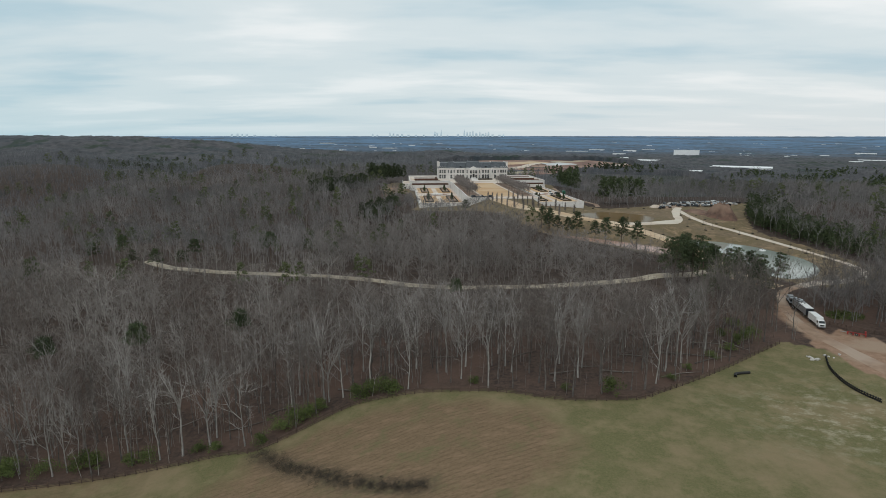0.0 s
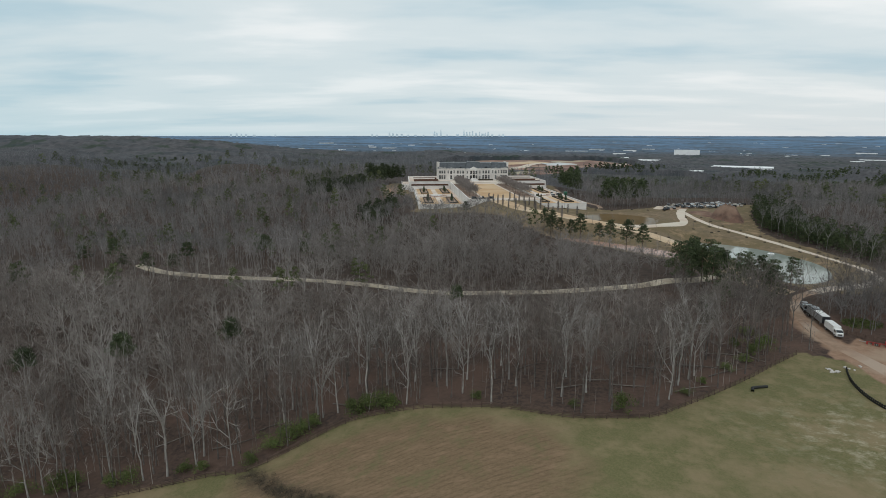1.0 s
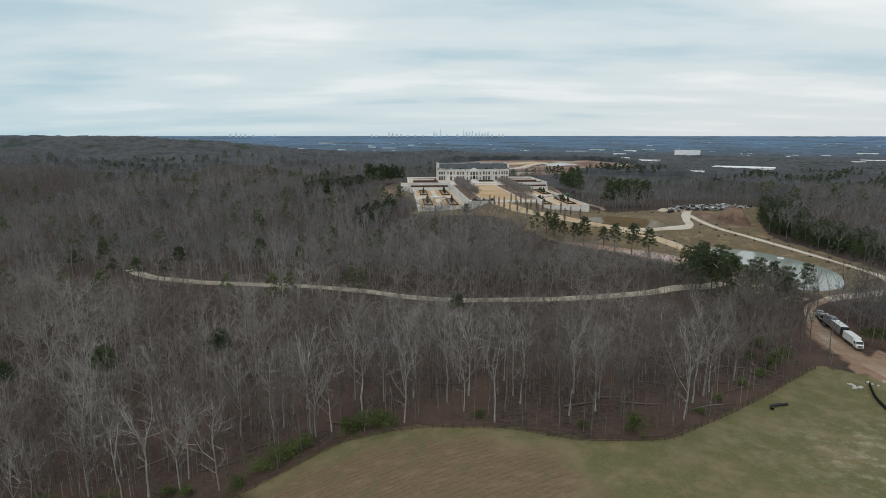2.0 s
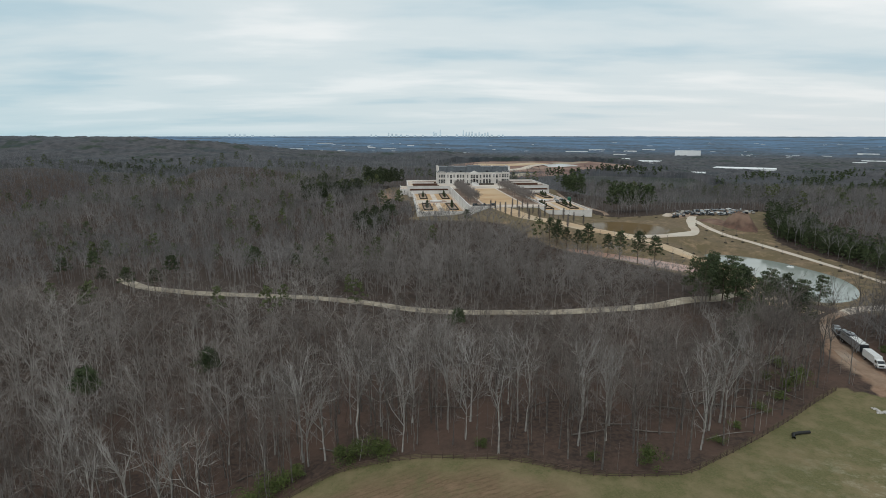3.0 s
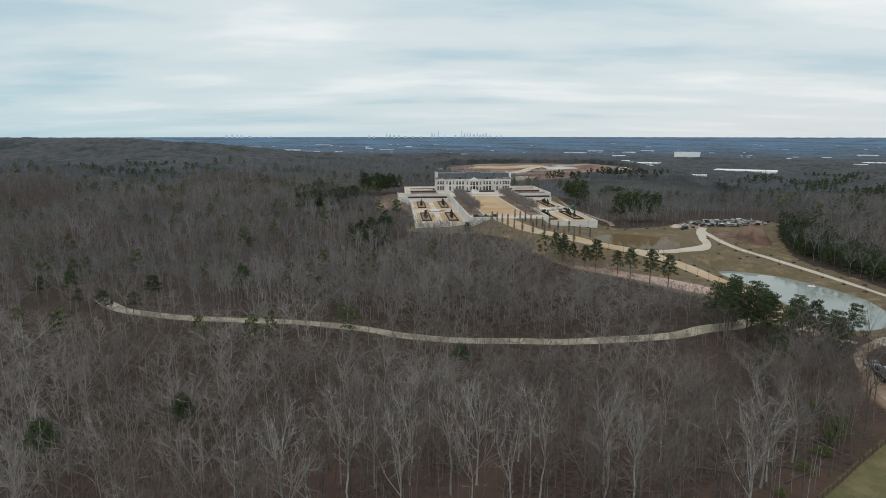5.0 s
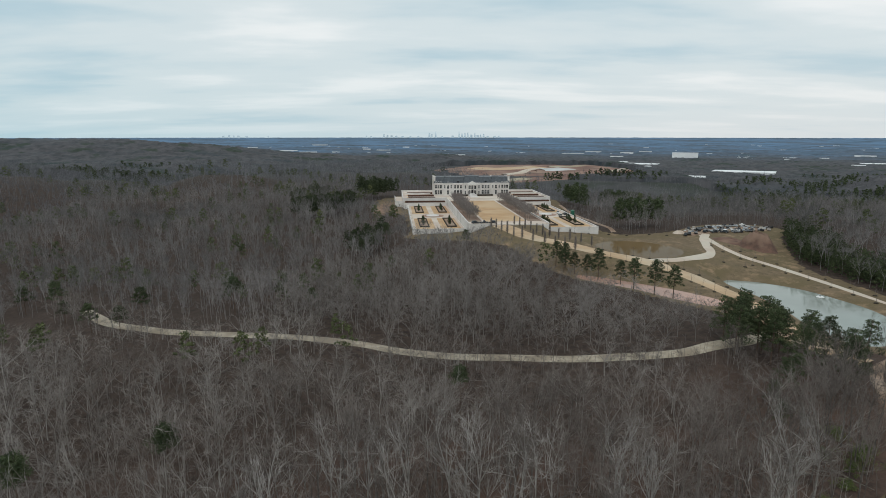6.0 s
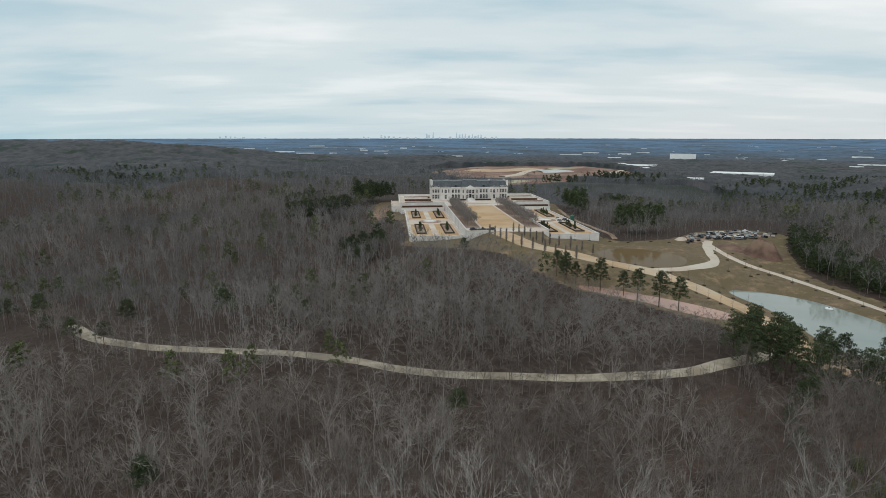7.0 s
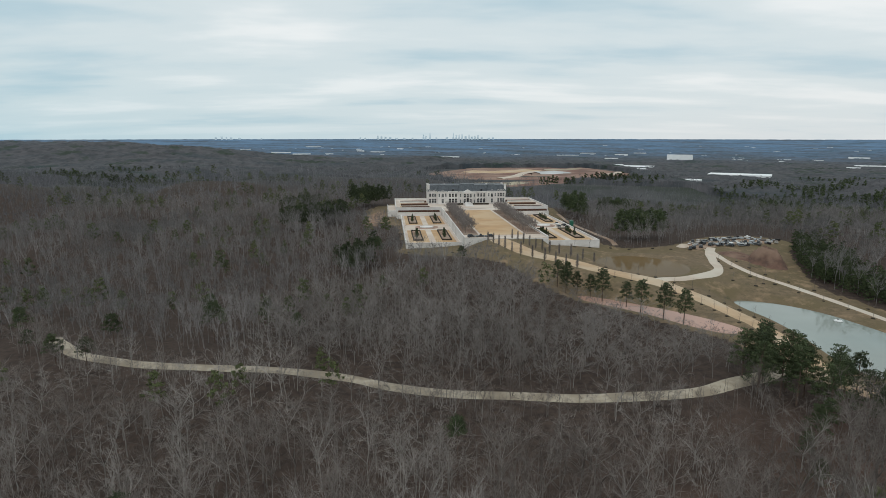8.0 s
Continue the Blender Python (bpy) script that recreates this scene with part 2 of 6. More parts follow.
def rounded(points, closed=True, per=6):
    """A smooth curve through points."""
    p = np.array(points, float)
    n, out = len(p), []
    for i in range(n if closed else n - 1):
        a, b, c, d = (p[(i + k) % n] if closed else p[min(max(i + k, 0), n - 1)] for k in (-1, 0, 1, 2))
        for t in np.arange(per) / per:
            out.append(0.5 * (2 * b + (c - a) * t + (2 * a - 5 * b + 4 * c - d) * t * t + (3 * b - a - 3 * c + d) * t ** 3))
    if not closed:
        out.append(p[-1])
    return np.array(out)


def inside(x, y, poly):
    poly = np.asarray(poly, float)
    hit = np.zeros(len(x), bool)
    for a, b in zip(poly, np.roll(poly, -1, 0)):
        cross = (a[1] > y) != (b[1] > y)
        hit ^= cross & (x < (b[0] - a[0]) * (y - a[1]) / (b[1] - a[1] + 1e-12) + a[0])
    return hit


def from_line(x, y, line, closed=False):
    """The distance of points from a line."""
    line = np.asarray(line, float)
    best = np.full(len(x), 1e9)
    for a, b in zip(line[:-1] if not closed else line, line[1:] if not closed else np.roll(line, -1, 0)):
        ab = b - a
        t = np.clip(((x - a[0]) * ab[0] + (y - a[1]) * ab[1]) / (ab @ ab + 1e-9), 0, 1)
        best = np.minimum(best, np.hypot(x - a[0] - t * ab[0], y - a[1] - t * ab[1]))
    return best


SHORES = {name: (level, rounded(poly)) for name, (level, poly) in PONDS.items()}


WOOD_ROAD = rounded([(-159, 303), (-152, 295), (-136, 280.5), (-118, 272.5), (-103, 268), (-80, 266), (-60, 265.5), (-46, 263.5), (-30, 259.5), (-16, 253), (3.6, 246), (24, 240.5), (42, 234), (58, 231), (72, 229.5), (83, 231), (100, 240), (115, 250), (126, 252)], False)


def land(x, y):
    """Height of the ground."""
    x, y = np.atleast_1d(np.asarray(x, float)), np.atleast_1d(np.asarray(y, float))
    away = np.hypot(np.maximum(np.maximum(-210 - x, x - 250), 0), np.maximum(np.maximum(50 - y, y - 600), 0))
    w = smooth(0, 320, away)
    z = (1 - w) * near_land(x, y) + w * far_land(x, y)
    # the dirt road follows a low rise in the wood
    off = y - np.interp(x, WOOD_ROAD[:, 0], WOOD_ROAD[:, 1])
    z = z + 4.6 * np.exp(-(off / np.where(off < 0, 34, 40)) ** 2) * smooth(114, 84, x) * smooth(-215, -160, x)
    close = 1 - smooth(750, 1150, np.hypot(x, y))
    z = z + close * (8 * waves(x, y, 170, 21) * smooth(-185, -260, x) + 16 * waves(x, y, 330, 23) * smooth(-170, -330, x) + 4 * waves(x, y, 150, 22) * smooth(-20, -120, x) * smooth(380, 460, y))
    # the ground keeps below the terraces and rises to the middle of their front
    c, s = math.cos(radians(4.5)), math.sin(radians(4.5))
    u, v = (x - 30) * c + (y - 600) * s, (x - 30) * s - (y - 600) * c
    cap = np.interp(u, [-80, -62, -40, -27, -13, 0, 21, 26, 45, 62, 80], [7.0, 8.2, 9.0, 10.4, 15.7, 15.8, 15.2, 9.5, 8.2, 6.6, 6.5])
    near = smooth(38, 6, np.maximum(v - 184, 0)) * (v > 150) * smooth(30, 4, np.maximum(-66 - u, u - 66))
    z = z + near * np.minimum(cap - z, 0) + near * np.maximum(np.minimum(cap - z, 4.0), 0) * (v > 170)
    z = np.where((np.abs(u) < 67) & (v < 172) & (v > -37), np.minimum(z, 8.5), z)
    z = np.where((np.abs(u + 1) < 26) & (v < 183.5) & (v > 30), np.minimum(z, 10.0), z)
    # graded building site
    site = np.exp(-(np.maximum(np.abs(x - 235) - 270, 0) / 70) ** 2 - (np.maximum(np.abs(y - 1500) - 300, 0) / 60) ** 2)
    z = z * (1 - site) + site * (-21 + 0.018 * (y - 1300))
    for level, shore in SHORES.values():
        lo, hi = shore.min(0) - 30, shore.max(0) + 30
        k = np.where((x > lo[0]) & (x < hi[0]) & (y > lo[1]) & (y < hi[1]))[0]
        if len(k):
            d = from_line(x[k], y[k], shore, True)
            d = np.where(inside(x[k], y[k], shore), -d, d)
            t = smooth(0, 16, d)
            z[k] = (1 - t) * (level + np.maximum(d * 0.22, -1.5)) + t * z[k]
    return z


def land_at(x, y):
    return float(land([x], [y])[0])


# ways and edges on the plan
FENCE = rounded([(-118, 118), (-104, 121.5), (-80, 126), (-56.5, 129.5), (-45.8, 129), (-35.3, 135), (-24.8, 141.5), (-15.9, 142.5), (-5.3, 141.5), (5, 138.5), (13.4, 136), (26.4, 129.5),
                 (34.2, 128), (46.5, 128.5), (53.4, 132.5), (65.2, 140.5), (81.1, 152), (91.7, 160), (103.9, 168.5)], False, 8)
DRIVE = rounded([(37.5, 413), (52, 381), (67.8, 366.5), (81.8, 353), (96.3, 344), (109.5, 334), (118.8, 319.5), (124.8, 301), (127.5, 284), (128, 268), (126, 255), (127, 240), (135, 225)], False)
LOOP = rounded([(104, 339), (112, 342), (123, 345), (140, 356), (152, 371), (158, 390), (164.6, 408), (172, 422)], False)
FAR_ROAD = rounded([(168, 418), (166, 400), (165.5, 380), (168.5, 363), (176.4, 347), (184.5, 325), (188.5, 305), (190, 282), (190.5, 262), (183, 245), (166, 233), (151, 229), (138, 223), (130, 215), (123, 200.5),
                    (119.5, 189), (118, 176), (119.4, 162), (121, 147), (124, 128), (130, 105)], False)
OPEN = rounded([(-24, 414), (0, 400), (18, 384), (36, 364), (49, 337), (61, 319), (72, 309), (85, 295), (97, 280), (109, 266), (118, 244), (126, 236), (136, 236), (150, 226), (170, 226), (195, 246), (200, 285), (197, 320), (190, 345),
                (196, 366), (212, 405), (232, 440), (214, 474), (180, 458), (155, 436), (128, 428), (112, 446), (108, 500), (110, 560), (112, 650), (60, 660), (-20, 655), (-50, 640), (-64, 600), (-60, 560), (-46, 532), (-30, 508), (-25, 480), (-21, 430)])
GULLY = rounded([(-45, 127.5), (-38, 121.5), (-33.6, 117.5), (-27, 113.5), (-22, 109.5), (-15, 105.5), (-9, 103), (-4, 101.5)], False, 8)
CLEARED = [(-10, 1420), (50, 1300), (110, 1225), (215, 1240), (330, 1310), (440, 1350), (500, 1560), (455, 1770), (250, 1730), (40, 1770), (-20, 1600)]
TRUCK_YARD = [(106, 167), (110.5, 172), (113, 190), (117.5, 206), (124, 220), (133, 213), (129, 195), (129, 182), (140, 176), (160, 160), (190, 130), (190, 60), (97, 60)]


def near_grid():
    def axis(lo, hi, step, far):
        core = list(np.arange(lo, hi + step, step))
        side, d, s = [], 0.0, step
        while d < far:
            s *= 1.14
            d += s
            side.append(d)
        return np.array([lo - v for v in side[::-1]] + core + [core[-1] + v for v in side])
    return axis(-190, 250, 2.5, 5600), axis(85, 520, 2.5, 5600)


def grid_mesh(name, xs, ys, z):
    nx, ny = len(xs), len(ys)
    gx, gy = np.meshgrid(xs, ys)
    v = np.stack([gx.ravel(), gy.ravel(), z], 1)
    i = np.arange((ny - 1) * (nx - 1))
    i = i + i // (nx - 1)
    return raw_mesh(name, v, quads=np.stack([i, i + 1, i + nx + 1, i + nx], 1))


def raw_mesh(name, verts, tris=None, quads=None, smoothed=False):
    me = bpy.data.meshes.new(name)
    parts = [(a, k) for a, k in ((tris, 3), (quads, 4)) if a is not None and len(a)]
    me.vertices.add(len(verts))
    me.vertices.foreach_set("co", np.ascontiguousarray(verts, np.float32).ravel())
    loops = np.concatenate([np.ascontiguousarray(a, np.int32).ravel() for a, _ in parts])
    sizes = np.concatenate([np.full(len(a), k, np.int32) for a, k in parts])
    me.loops.add(len(loops))
    me.loops.foreach_set("vertex_index", loops)
    me.polygons.add(len(sizes))
    me.polygons.foreach_set("loop_start", np.concatenate([[0], np.cumsum(sizes)[:-1]]).astype(np.int32))
    if smoothed:
        me.polygons.foreach_set("use_smooth", np.ones(len(sizes), bool))
    me.update(calc_edges=True)
    me.validate()
    return me


def attribute(me, name, values):
    a = me.attributes.new(name, "FLOAT", "POINT")
    a.data.foreach_set("value", np.ascontiguousarray(values, np.float32))


def fence_y(x):
    return np.interp(x, FENCE[:, 0], FENCE[:, 1])


def field_at(x, y):
    """1 on the pasture, falling to 0 a few metres past the fence."""
    edge = np.where(x < 104, fence_y(x), 168.5 - (x - 104) * 0.8)
    return smooth(2.6, -0.6, y - edge) * smooth(-320, -260, x)


def ground_material():
    m = bpy.data.materials.new("ground_cover")
    m.use_nodes = True
    nt = m.node_tree
    b = nt.nodes["Principled BSDF"]
    b.inputs["Roughness"].default_value, b.inputs["Specular IOR Level"].default_value = 0.95, 0.15
    n = nt.nodes.new
    coord = n("ShaderNodeTexCoord")

    def tex(sc, det=6.0, rough=0.6, stretch=None):
        t = n("ShaderNodeTexNoise")
        t.inputs["Scale"].default_value, t.inputs["Detail"].default_value, t.inputs["Roughness"].default_value = sc, det, rough
        src = coord.outputs["Object"]
        if stretch:
            mp = n("ShaderNodeMapping")
            mp.inputs["Scale"].default_value = stretch
            mp.inputs["Rotation"].default_value = (0, 0, 0.25)
            nt.links.new(src, mp.inputs["Vector"])
            src = mp.outputs[0]
        nt.links.new(src, t.inputs["Vector"])
        return t.outputs["Fac"]

    def rng(v, a, c):
        r = n("ShaderNodeMapRange")
        r.inputs["From Min"].default_value, r.inputs["From Max"].default_value = a, c
        nt.links.new(v, r.inputs["Value"])
        return r.outputs[0]

    def mix(f, a, c):
        x = n("ShaderNodeMixRGB")
        for k, v in enumerate((f, a, c)):
            if isinstance(v, (int, float)):
                x.inputs[k].default_value = v
            elif isinstance(v, tuple):
                x.inputs[k].default_value = (*v, 1)
            else:
                nt.links.new(v, x.inputs[k])
        return x.outputs[0]

    def times(a, c):
        x = n("ShaderNodeMath")
        x.operation = "MULTIPLY"
        nt.links.new(a, x.inputs[0])
        if isinstance(c, (int, float)):
            x.inputs[1].default_value = c
        else:
            nt.links.new(c, x.inputs[1])
        return x.outputs[0]

    def zone(name):
        a = n("ShaderNodeAttribute")
        a.attribute_name = name
        return a.outputs["Fac"]

    def ragged(z, sc=0.25):
        x = n("ShaderNodeMath")
        x.operation = "ADD"
        nt.links.new(z, x.inputs[0])
        nt.links.new(rng(tex(sc), 0.0, 1.0), x.inputs[1])
        return rng(x.outputs[0], 0.85, 1.15)

    litter = mix(rng(tex(0.9), 0.35, 0.65), (0.100, 0.067, 0.053), (0.046, 0.034, 0.029))
    litter = mix(rng(tex(0.05), 0.45, 0.65), litter, (0.114, 0.072, 0.056))
    old = mix(rng(tex(0.4), 0.35, 0.65), (0.084, 0.060, 0.049), (0.043, 0.032, 0.027))
    litter = mix(zone("deep"), litter, old)
    grass = mix(rng(tex(2.2, 8, 0.75), 0.35, 0.65), (0.170, 0.154, 0.075), (0.112, 0.107, 0.048))
    grass = mix(rng(tex(0.16, 8, 0.7), 0.47, 0.64), grass, (0.215, 0.172, 0.096))
    grass = mix(rng(tex(0.045, 6, 0.65), 0.50, 0.66), grass, (0.232, 0.178, 0.105))
    thin = mix(rng(tex(1.6, 9, 0.8, (0.7, 1.3, 1)), 0.33, 0.67), (0.235, 0.158, 0.098), (0.128, 0.092, 0.054))
    thin = mix(rng(tex(0.3, 8, 0.75, (0.4, 1.4, 1)), 0.50, 0.68), thin, (0.255, 0.168, 0.108))
    thin = mix(rng(tex(0.12, 7, 0.7), 0.52, 0.66), thin, (0.148, 0.128, 0.066))
    # old mowing and tractor lines across the thin turf
    lines = n("ShaderNodeTexWave")
    lines.inputs["Scale"].default_value, lines.inputs["Distortion"].default_value, lines.inputs["Detail"].default_value, lines.inputs["Detail Scale"].default_value = 0.22, 5.0, 4.0, 0.35
    turned = n("ShaderNodeMapping")
    turned.inputs["Rotation"].default_value = (0, 0, 1.25)
    nt.links.new(coord.outputs["Object"], turned.inputs["Vector"])
    nt.links.new(turned.outputs[0], lines.inputs["Vector"])
    thin = mix(times(times(rng(lines.outputs["Fac"], 0.62, 0.95), rng(tex(0.5, 6, 0.7), 0.38, 0.6)), 0.55), thin, (0.118, 0.080, 0.048))
    grass = mix(times(rng(tex(0.9, 8, 0.8), 0.56, 0.70), 0.6), grass, (0.105, 0.112, 0.046))
    grass = mix(times(rng(tex(0.30, 8, 0.8, (0.6, 1.3, 1)), 0.60, 0.72), 0.7), grass, (0.285, 0.235, 0.140))
    field = mix(ragged(zone("bare"), 0.12), grass, thin)
    field = mix(times(zone("pale"), rng(tex(0.32, 8, 0.75, (0.75, 1.1, 1)), 0.50, 0.66)), field, (0.37, 0.33, 0.235))
    # Dark gully strip: bare soil, with the bank's shade painted in.
    field = mix(times(zone("gully"), rng(tex(0.7, 7, 0.7), 0.25, 0.55)), field, (0.062, 0.050, 0.036))
    dry = mix(rng(tex(0.35, 8, 0.7), 0.35, 0.65), (0.215, 0.155, 0.100), (0.125, 0.098, 0.062))
    dry = mix(rng(tex(0.03), 0.45, 0.6), dry, (0.150, 0.116, 0.066))
    dry = mix(rng(tex(0.11, 8, 0.7), 0.54, 0.66), dry, (0.285, 0.200, 0.125))
    dry = mix(rng(tex(0.07, 7, 0.7, (1, 1, 1)), 0.60, 0.68), dry, (0.088, 0.082, 0.048))
    soil = mix(rng(tex(0.5, 8, 0.7), 0.35, 0.65), (0.33, 0.215, 0.150), (0.235, 0.145, 0.098))
    soil = mix(rng(tex(0.07), 0.45, 0.6), soil, (0.33, 0.24, 0.175))
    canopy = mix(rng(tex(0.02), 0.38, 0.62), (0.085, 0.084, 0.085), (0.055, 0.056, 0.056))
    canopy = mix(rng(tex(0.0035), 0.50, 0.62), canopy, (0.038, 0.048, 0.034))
    # Blue-grey of the outermost land: aerial haze put into the base colour.
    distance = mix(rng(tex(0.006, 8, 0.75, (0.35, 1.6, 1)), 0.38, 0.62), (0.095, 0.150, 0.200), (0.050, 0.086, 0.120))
    col = mix(ragged(zone("field")), litter, field)
    col = mix(ragged(zone("dry")), col, dry)
    col = mix(ragged(zone("soil")), col, soil)
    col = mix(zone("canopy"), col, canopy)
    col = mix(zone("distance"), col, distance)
    nt.links.new(col, b.inputs["Base Color"])
    bp = n("ShaderNodeBump")
    bp.inputs["Strength"].default_value, bp.inputs["Distance"].default_value = 0.5, 0.5
    nt.links.new(tex(0.8), bp.inputs["Height"])
    nt.links.new(bp.outputs[0], b.inputs["Normal"])
    return m


def build_ground():
    xs, ys = near_grid()
    gx, gy = (a.ravel() for a in np.meshgrid(xs, ys))
    r = np.hypot(gx, gy)
    k = np.maximum(r / 4850, 1)
    # the outermost rings are drawn in to one rim
    gx, gy = gx / k, gy / k
    z = land(gx, gy)
    me = grid_mesh("ground", xs, ys, z)
    co = np.stack([gx, gy, z], 1)
    me.vertices.foreach_set("co", co.astype(np.float32).ravel())
    ys_f = field_at(gx, gy)
    attribute(me, "field", ys_f)
    attribute(me, "bare", 1.05 * np.exp(-(((gx + 12) / 42) ** 2 + ((gy - 112) / 26) ** 2) ** 2) + 0.5 * smooth(-40, -90, gx))
    attribute(me, "pale", np.exp(-(((gx - 91) / 20) ** 2 + ((gy - 122) / 17) ** 2)))
    attribute(me, "gully", np.exp(-(from_line(gx, gy, GULLY) / 2.5) ** 2))
    dry = inside(gx, gy, OPEN).astype(float)
    attribute(me, "dry", np.maximum(dry, 0))
    soil = np.exp(-(from_line(gx, gy, FAR_ROAD[80:]) / 4.8) ** 2) * smooth(215, 190, gy)
    soil = np.maximum(soil, np.exp(-(((gx + 50) / 9) ** 2 + ((gy - 555) / 60) ** 2)) * 0.8)
    soil = np.maximum(soil, inside(gx, gy, [(112, 168), (128, 178), (134, 168), (160, 150), (170, 90), (125, 85), (116, 140)]) * 0.9)
    attribute(me, "soil", soil)
    attribute(me, "deep", smooth(30, 85, gy - fence_y(gx)))
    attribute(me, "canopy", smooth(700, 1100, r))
    # share of the painted haze, growing outwards
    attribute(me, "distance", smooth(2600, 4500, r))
    me.polygons.foreach_set("use_smooth", np.ones(len(me.polygons), bool))
    ob = new("ground", me)
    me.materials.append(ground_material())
    return tagged(ob, "rolling ground of pasture, leaf litter and distant woods", "ground", kind="structure")


build_ground()


def ribbon(name, line, width, mat, label, lift=0.16, category="road"):
    line = np.asarray(line)
    d = np.gradient(line, axis=0)
    d /= np.linalg.norm(d, axis=1)[:, None] + 1e-9
    side = np.stack([d[:, 1], -d[:, 0]], 1)
    w = np.broadcast_to(np.asarray(width, float), (len(line),)) * (1 + 0.08 * waves(line[:, 0], line[:, 1], 23, 5))
    cols = np.linspace(-0.5, 0.5, 6)
    p = line[:, None] + side[:, None] * (w[:, None] * cols)[..., None]
    z = land(p[..., 0].ravel(), p[..., 1].ravel()).reshape(p.shape[:2]) + lift
    z[:, 0] -= lift + 0.3
    z[:, -1] -= lift + 0.3
    n, c = p.shape[:2]
    v = np.concatenate([p, z[..., None]], 2).reshape(-1, 3)
    i = np.arange((n - 1) * (c - 1))
    i = i + i // (c - 1)
    me = raw_mesh(name, v, quads=np.stack([i, i + 1, i + c + 1, i + c], 1), smoothed=True)
    me.materials.append(mat)
    return tagged(new(name, me), label, category, kind="structure")


ribbon("road", WOOD_ROAD, 7.2, DIRT_ROAD, "pale dirt road winding through bare woods", 0.3)
ribbon("road", DRIVE, np.interp(np.arange(len(DRIVE)), [0, 20, 60, len(DRIVE)], [15, 12, 12, 10]), TAN_GRAVEL, "wide tan gravel drive leading up to the mansion", 0.34, "drive")
ribbon("road", LOOP, 6.5, GRAVEL, "pale gravel road to the material yard", 0.30)
ribbon("road", FAR_ROAD[:70], 5.5, GRAVEL, "pale gravel road around the pond", 0.22)
ribbon("road", FAR_ROAD[68:], np.interp(np.arange(len(FAR_ROAD) - 68), [0, 24, 34, 57], [5.0, 4.8, 6.5, 11]), PINK_DIRT, "worn pinkish dirt road past the parked trucks", 0.18)


def build_water(name, label, mat):
    level, shore = SHORES[name]
    bm = bmesh.new()
    c = shore.mean(0)
    grown = c + (shore - c) * 1.03
    bm.faces.new([bm.verts.new((x, y, level)) for x, y in grown])
    bmesh.ops.triangulate(bm, faces=bm.faces[:])
    me = bpy.data.meshes.new(name)
    bm.to_mesh(me)
    me.materials.append(mat)
    return tagged(new(name, me), label, "pond", kind="structure")


build_water("pond", "calm grey-green pond mirroring the overcast sky", WATER)
build_water("muddy_pond", "shallow muddy brown pond below the terrace", BROWN_WATER)
build_water("silty_pond", "long pinkish silty pond beside the drive", PINK_WATER)

# ------------------------------------------------------------------ building helpers


def part(name, bm, mat, parent, label="", m=None):
    """Links a bmesh or mesh as one mesh object under a thing or a part."""
    if isinstance(bm, bpy.types.Mesh):
        me = bm
    else:
        me = bpy.data.meshes.new(name)
        bm.to_mesh(me)
        bm.free()
    if mat and not me.materials:
        me.materials.append(mat)
    ob = new(name, me)
    ob.parent = parent
    if m is not None:
        ob.matrix_local = m
    if label:
        ob["label"] = label
    return ob


def thing(name, m, label, category, group="", kind=""):
    ob = new(name)
    ob.empty_display_size = 0.5
    ob.matrix_world = m
    return tagged(ob, label, category, group, kind)


def box(bm, x0, x1, y0, y1, z0, z1, bevel=0.0):
    vs = [bm.verts.new((x, y, z)) for z in (z0, z1) for x, y in ((x0, y0), (x1, y0), (x1, y1), (x0, y1))]
    fs = [bm.faces.new([vs[i] for i in f]) for f in ((3, 2, 1, 0), (4, 5, 6, 7), (0, 1, 5, 4), (1, 2, 6, 5), (2, 3, 7, 6), (3, 0, 4, 7))]
    if bevel:
        bmesh.ops.bevel(bm, geom=list({e for f in fs for e in f.edges}), offset=bevel, segments=1, affect="EDGES")
    return vs


def slab(*a, bevel=0.0):
    bm = bmesh.new()
    box(bm, *a, bevel=bevel)
    return bm


def lathe(bm, profile, sides=10, at=(0, 0, 0)):
    """A turned shape from (radius, height) pairs."""
    rings = []
    for r, z in profile:
        rings.append([bm.verts.new((at[0] + r * math.cos(2 * math.pi * k / sides), at[1] + r * math.sin(2 * math.pi * k / sides), at[2] + z)) for k in range(sides)])
    for a, b in zip(rings, rings[1:]):
        for k in range(sides):
            bm.faces.new((a[k], a[(k + 1) % sides], b[(k + 1) % sides], b[k]))
    bm.faces.new(rings[0][::-1])
    bm.faces.new(rings[-1])
    return bm


# ------------------------------------------------------------------ trees


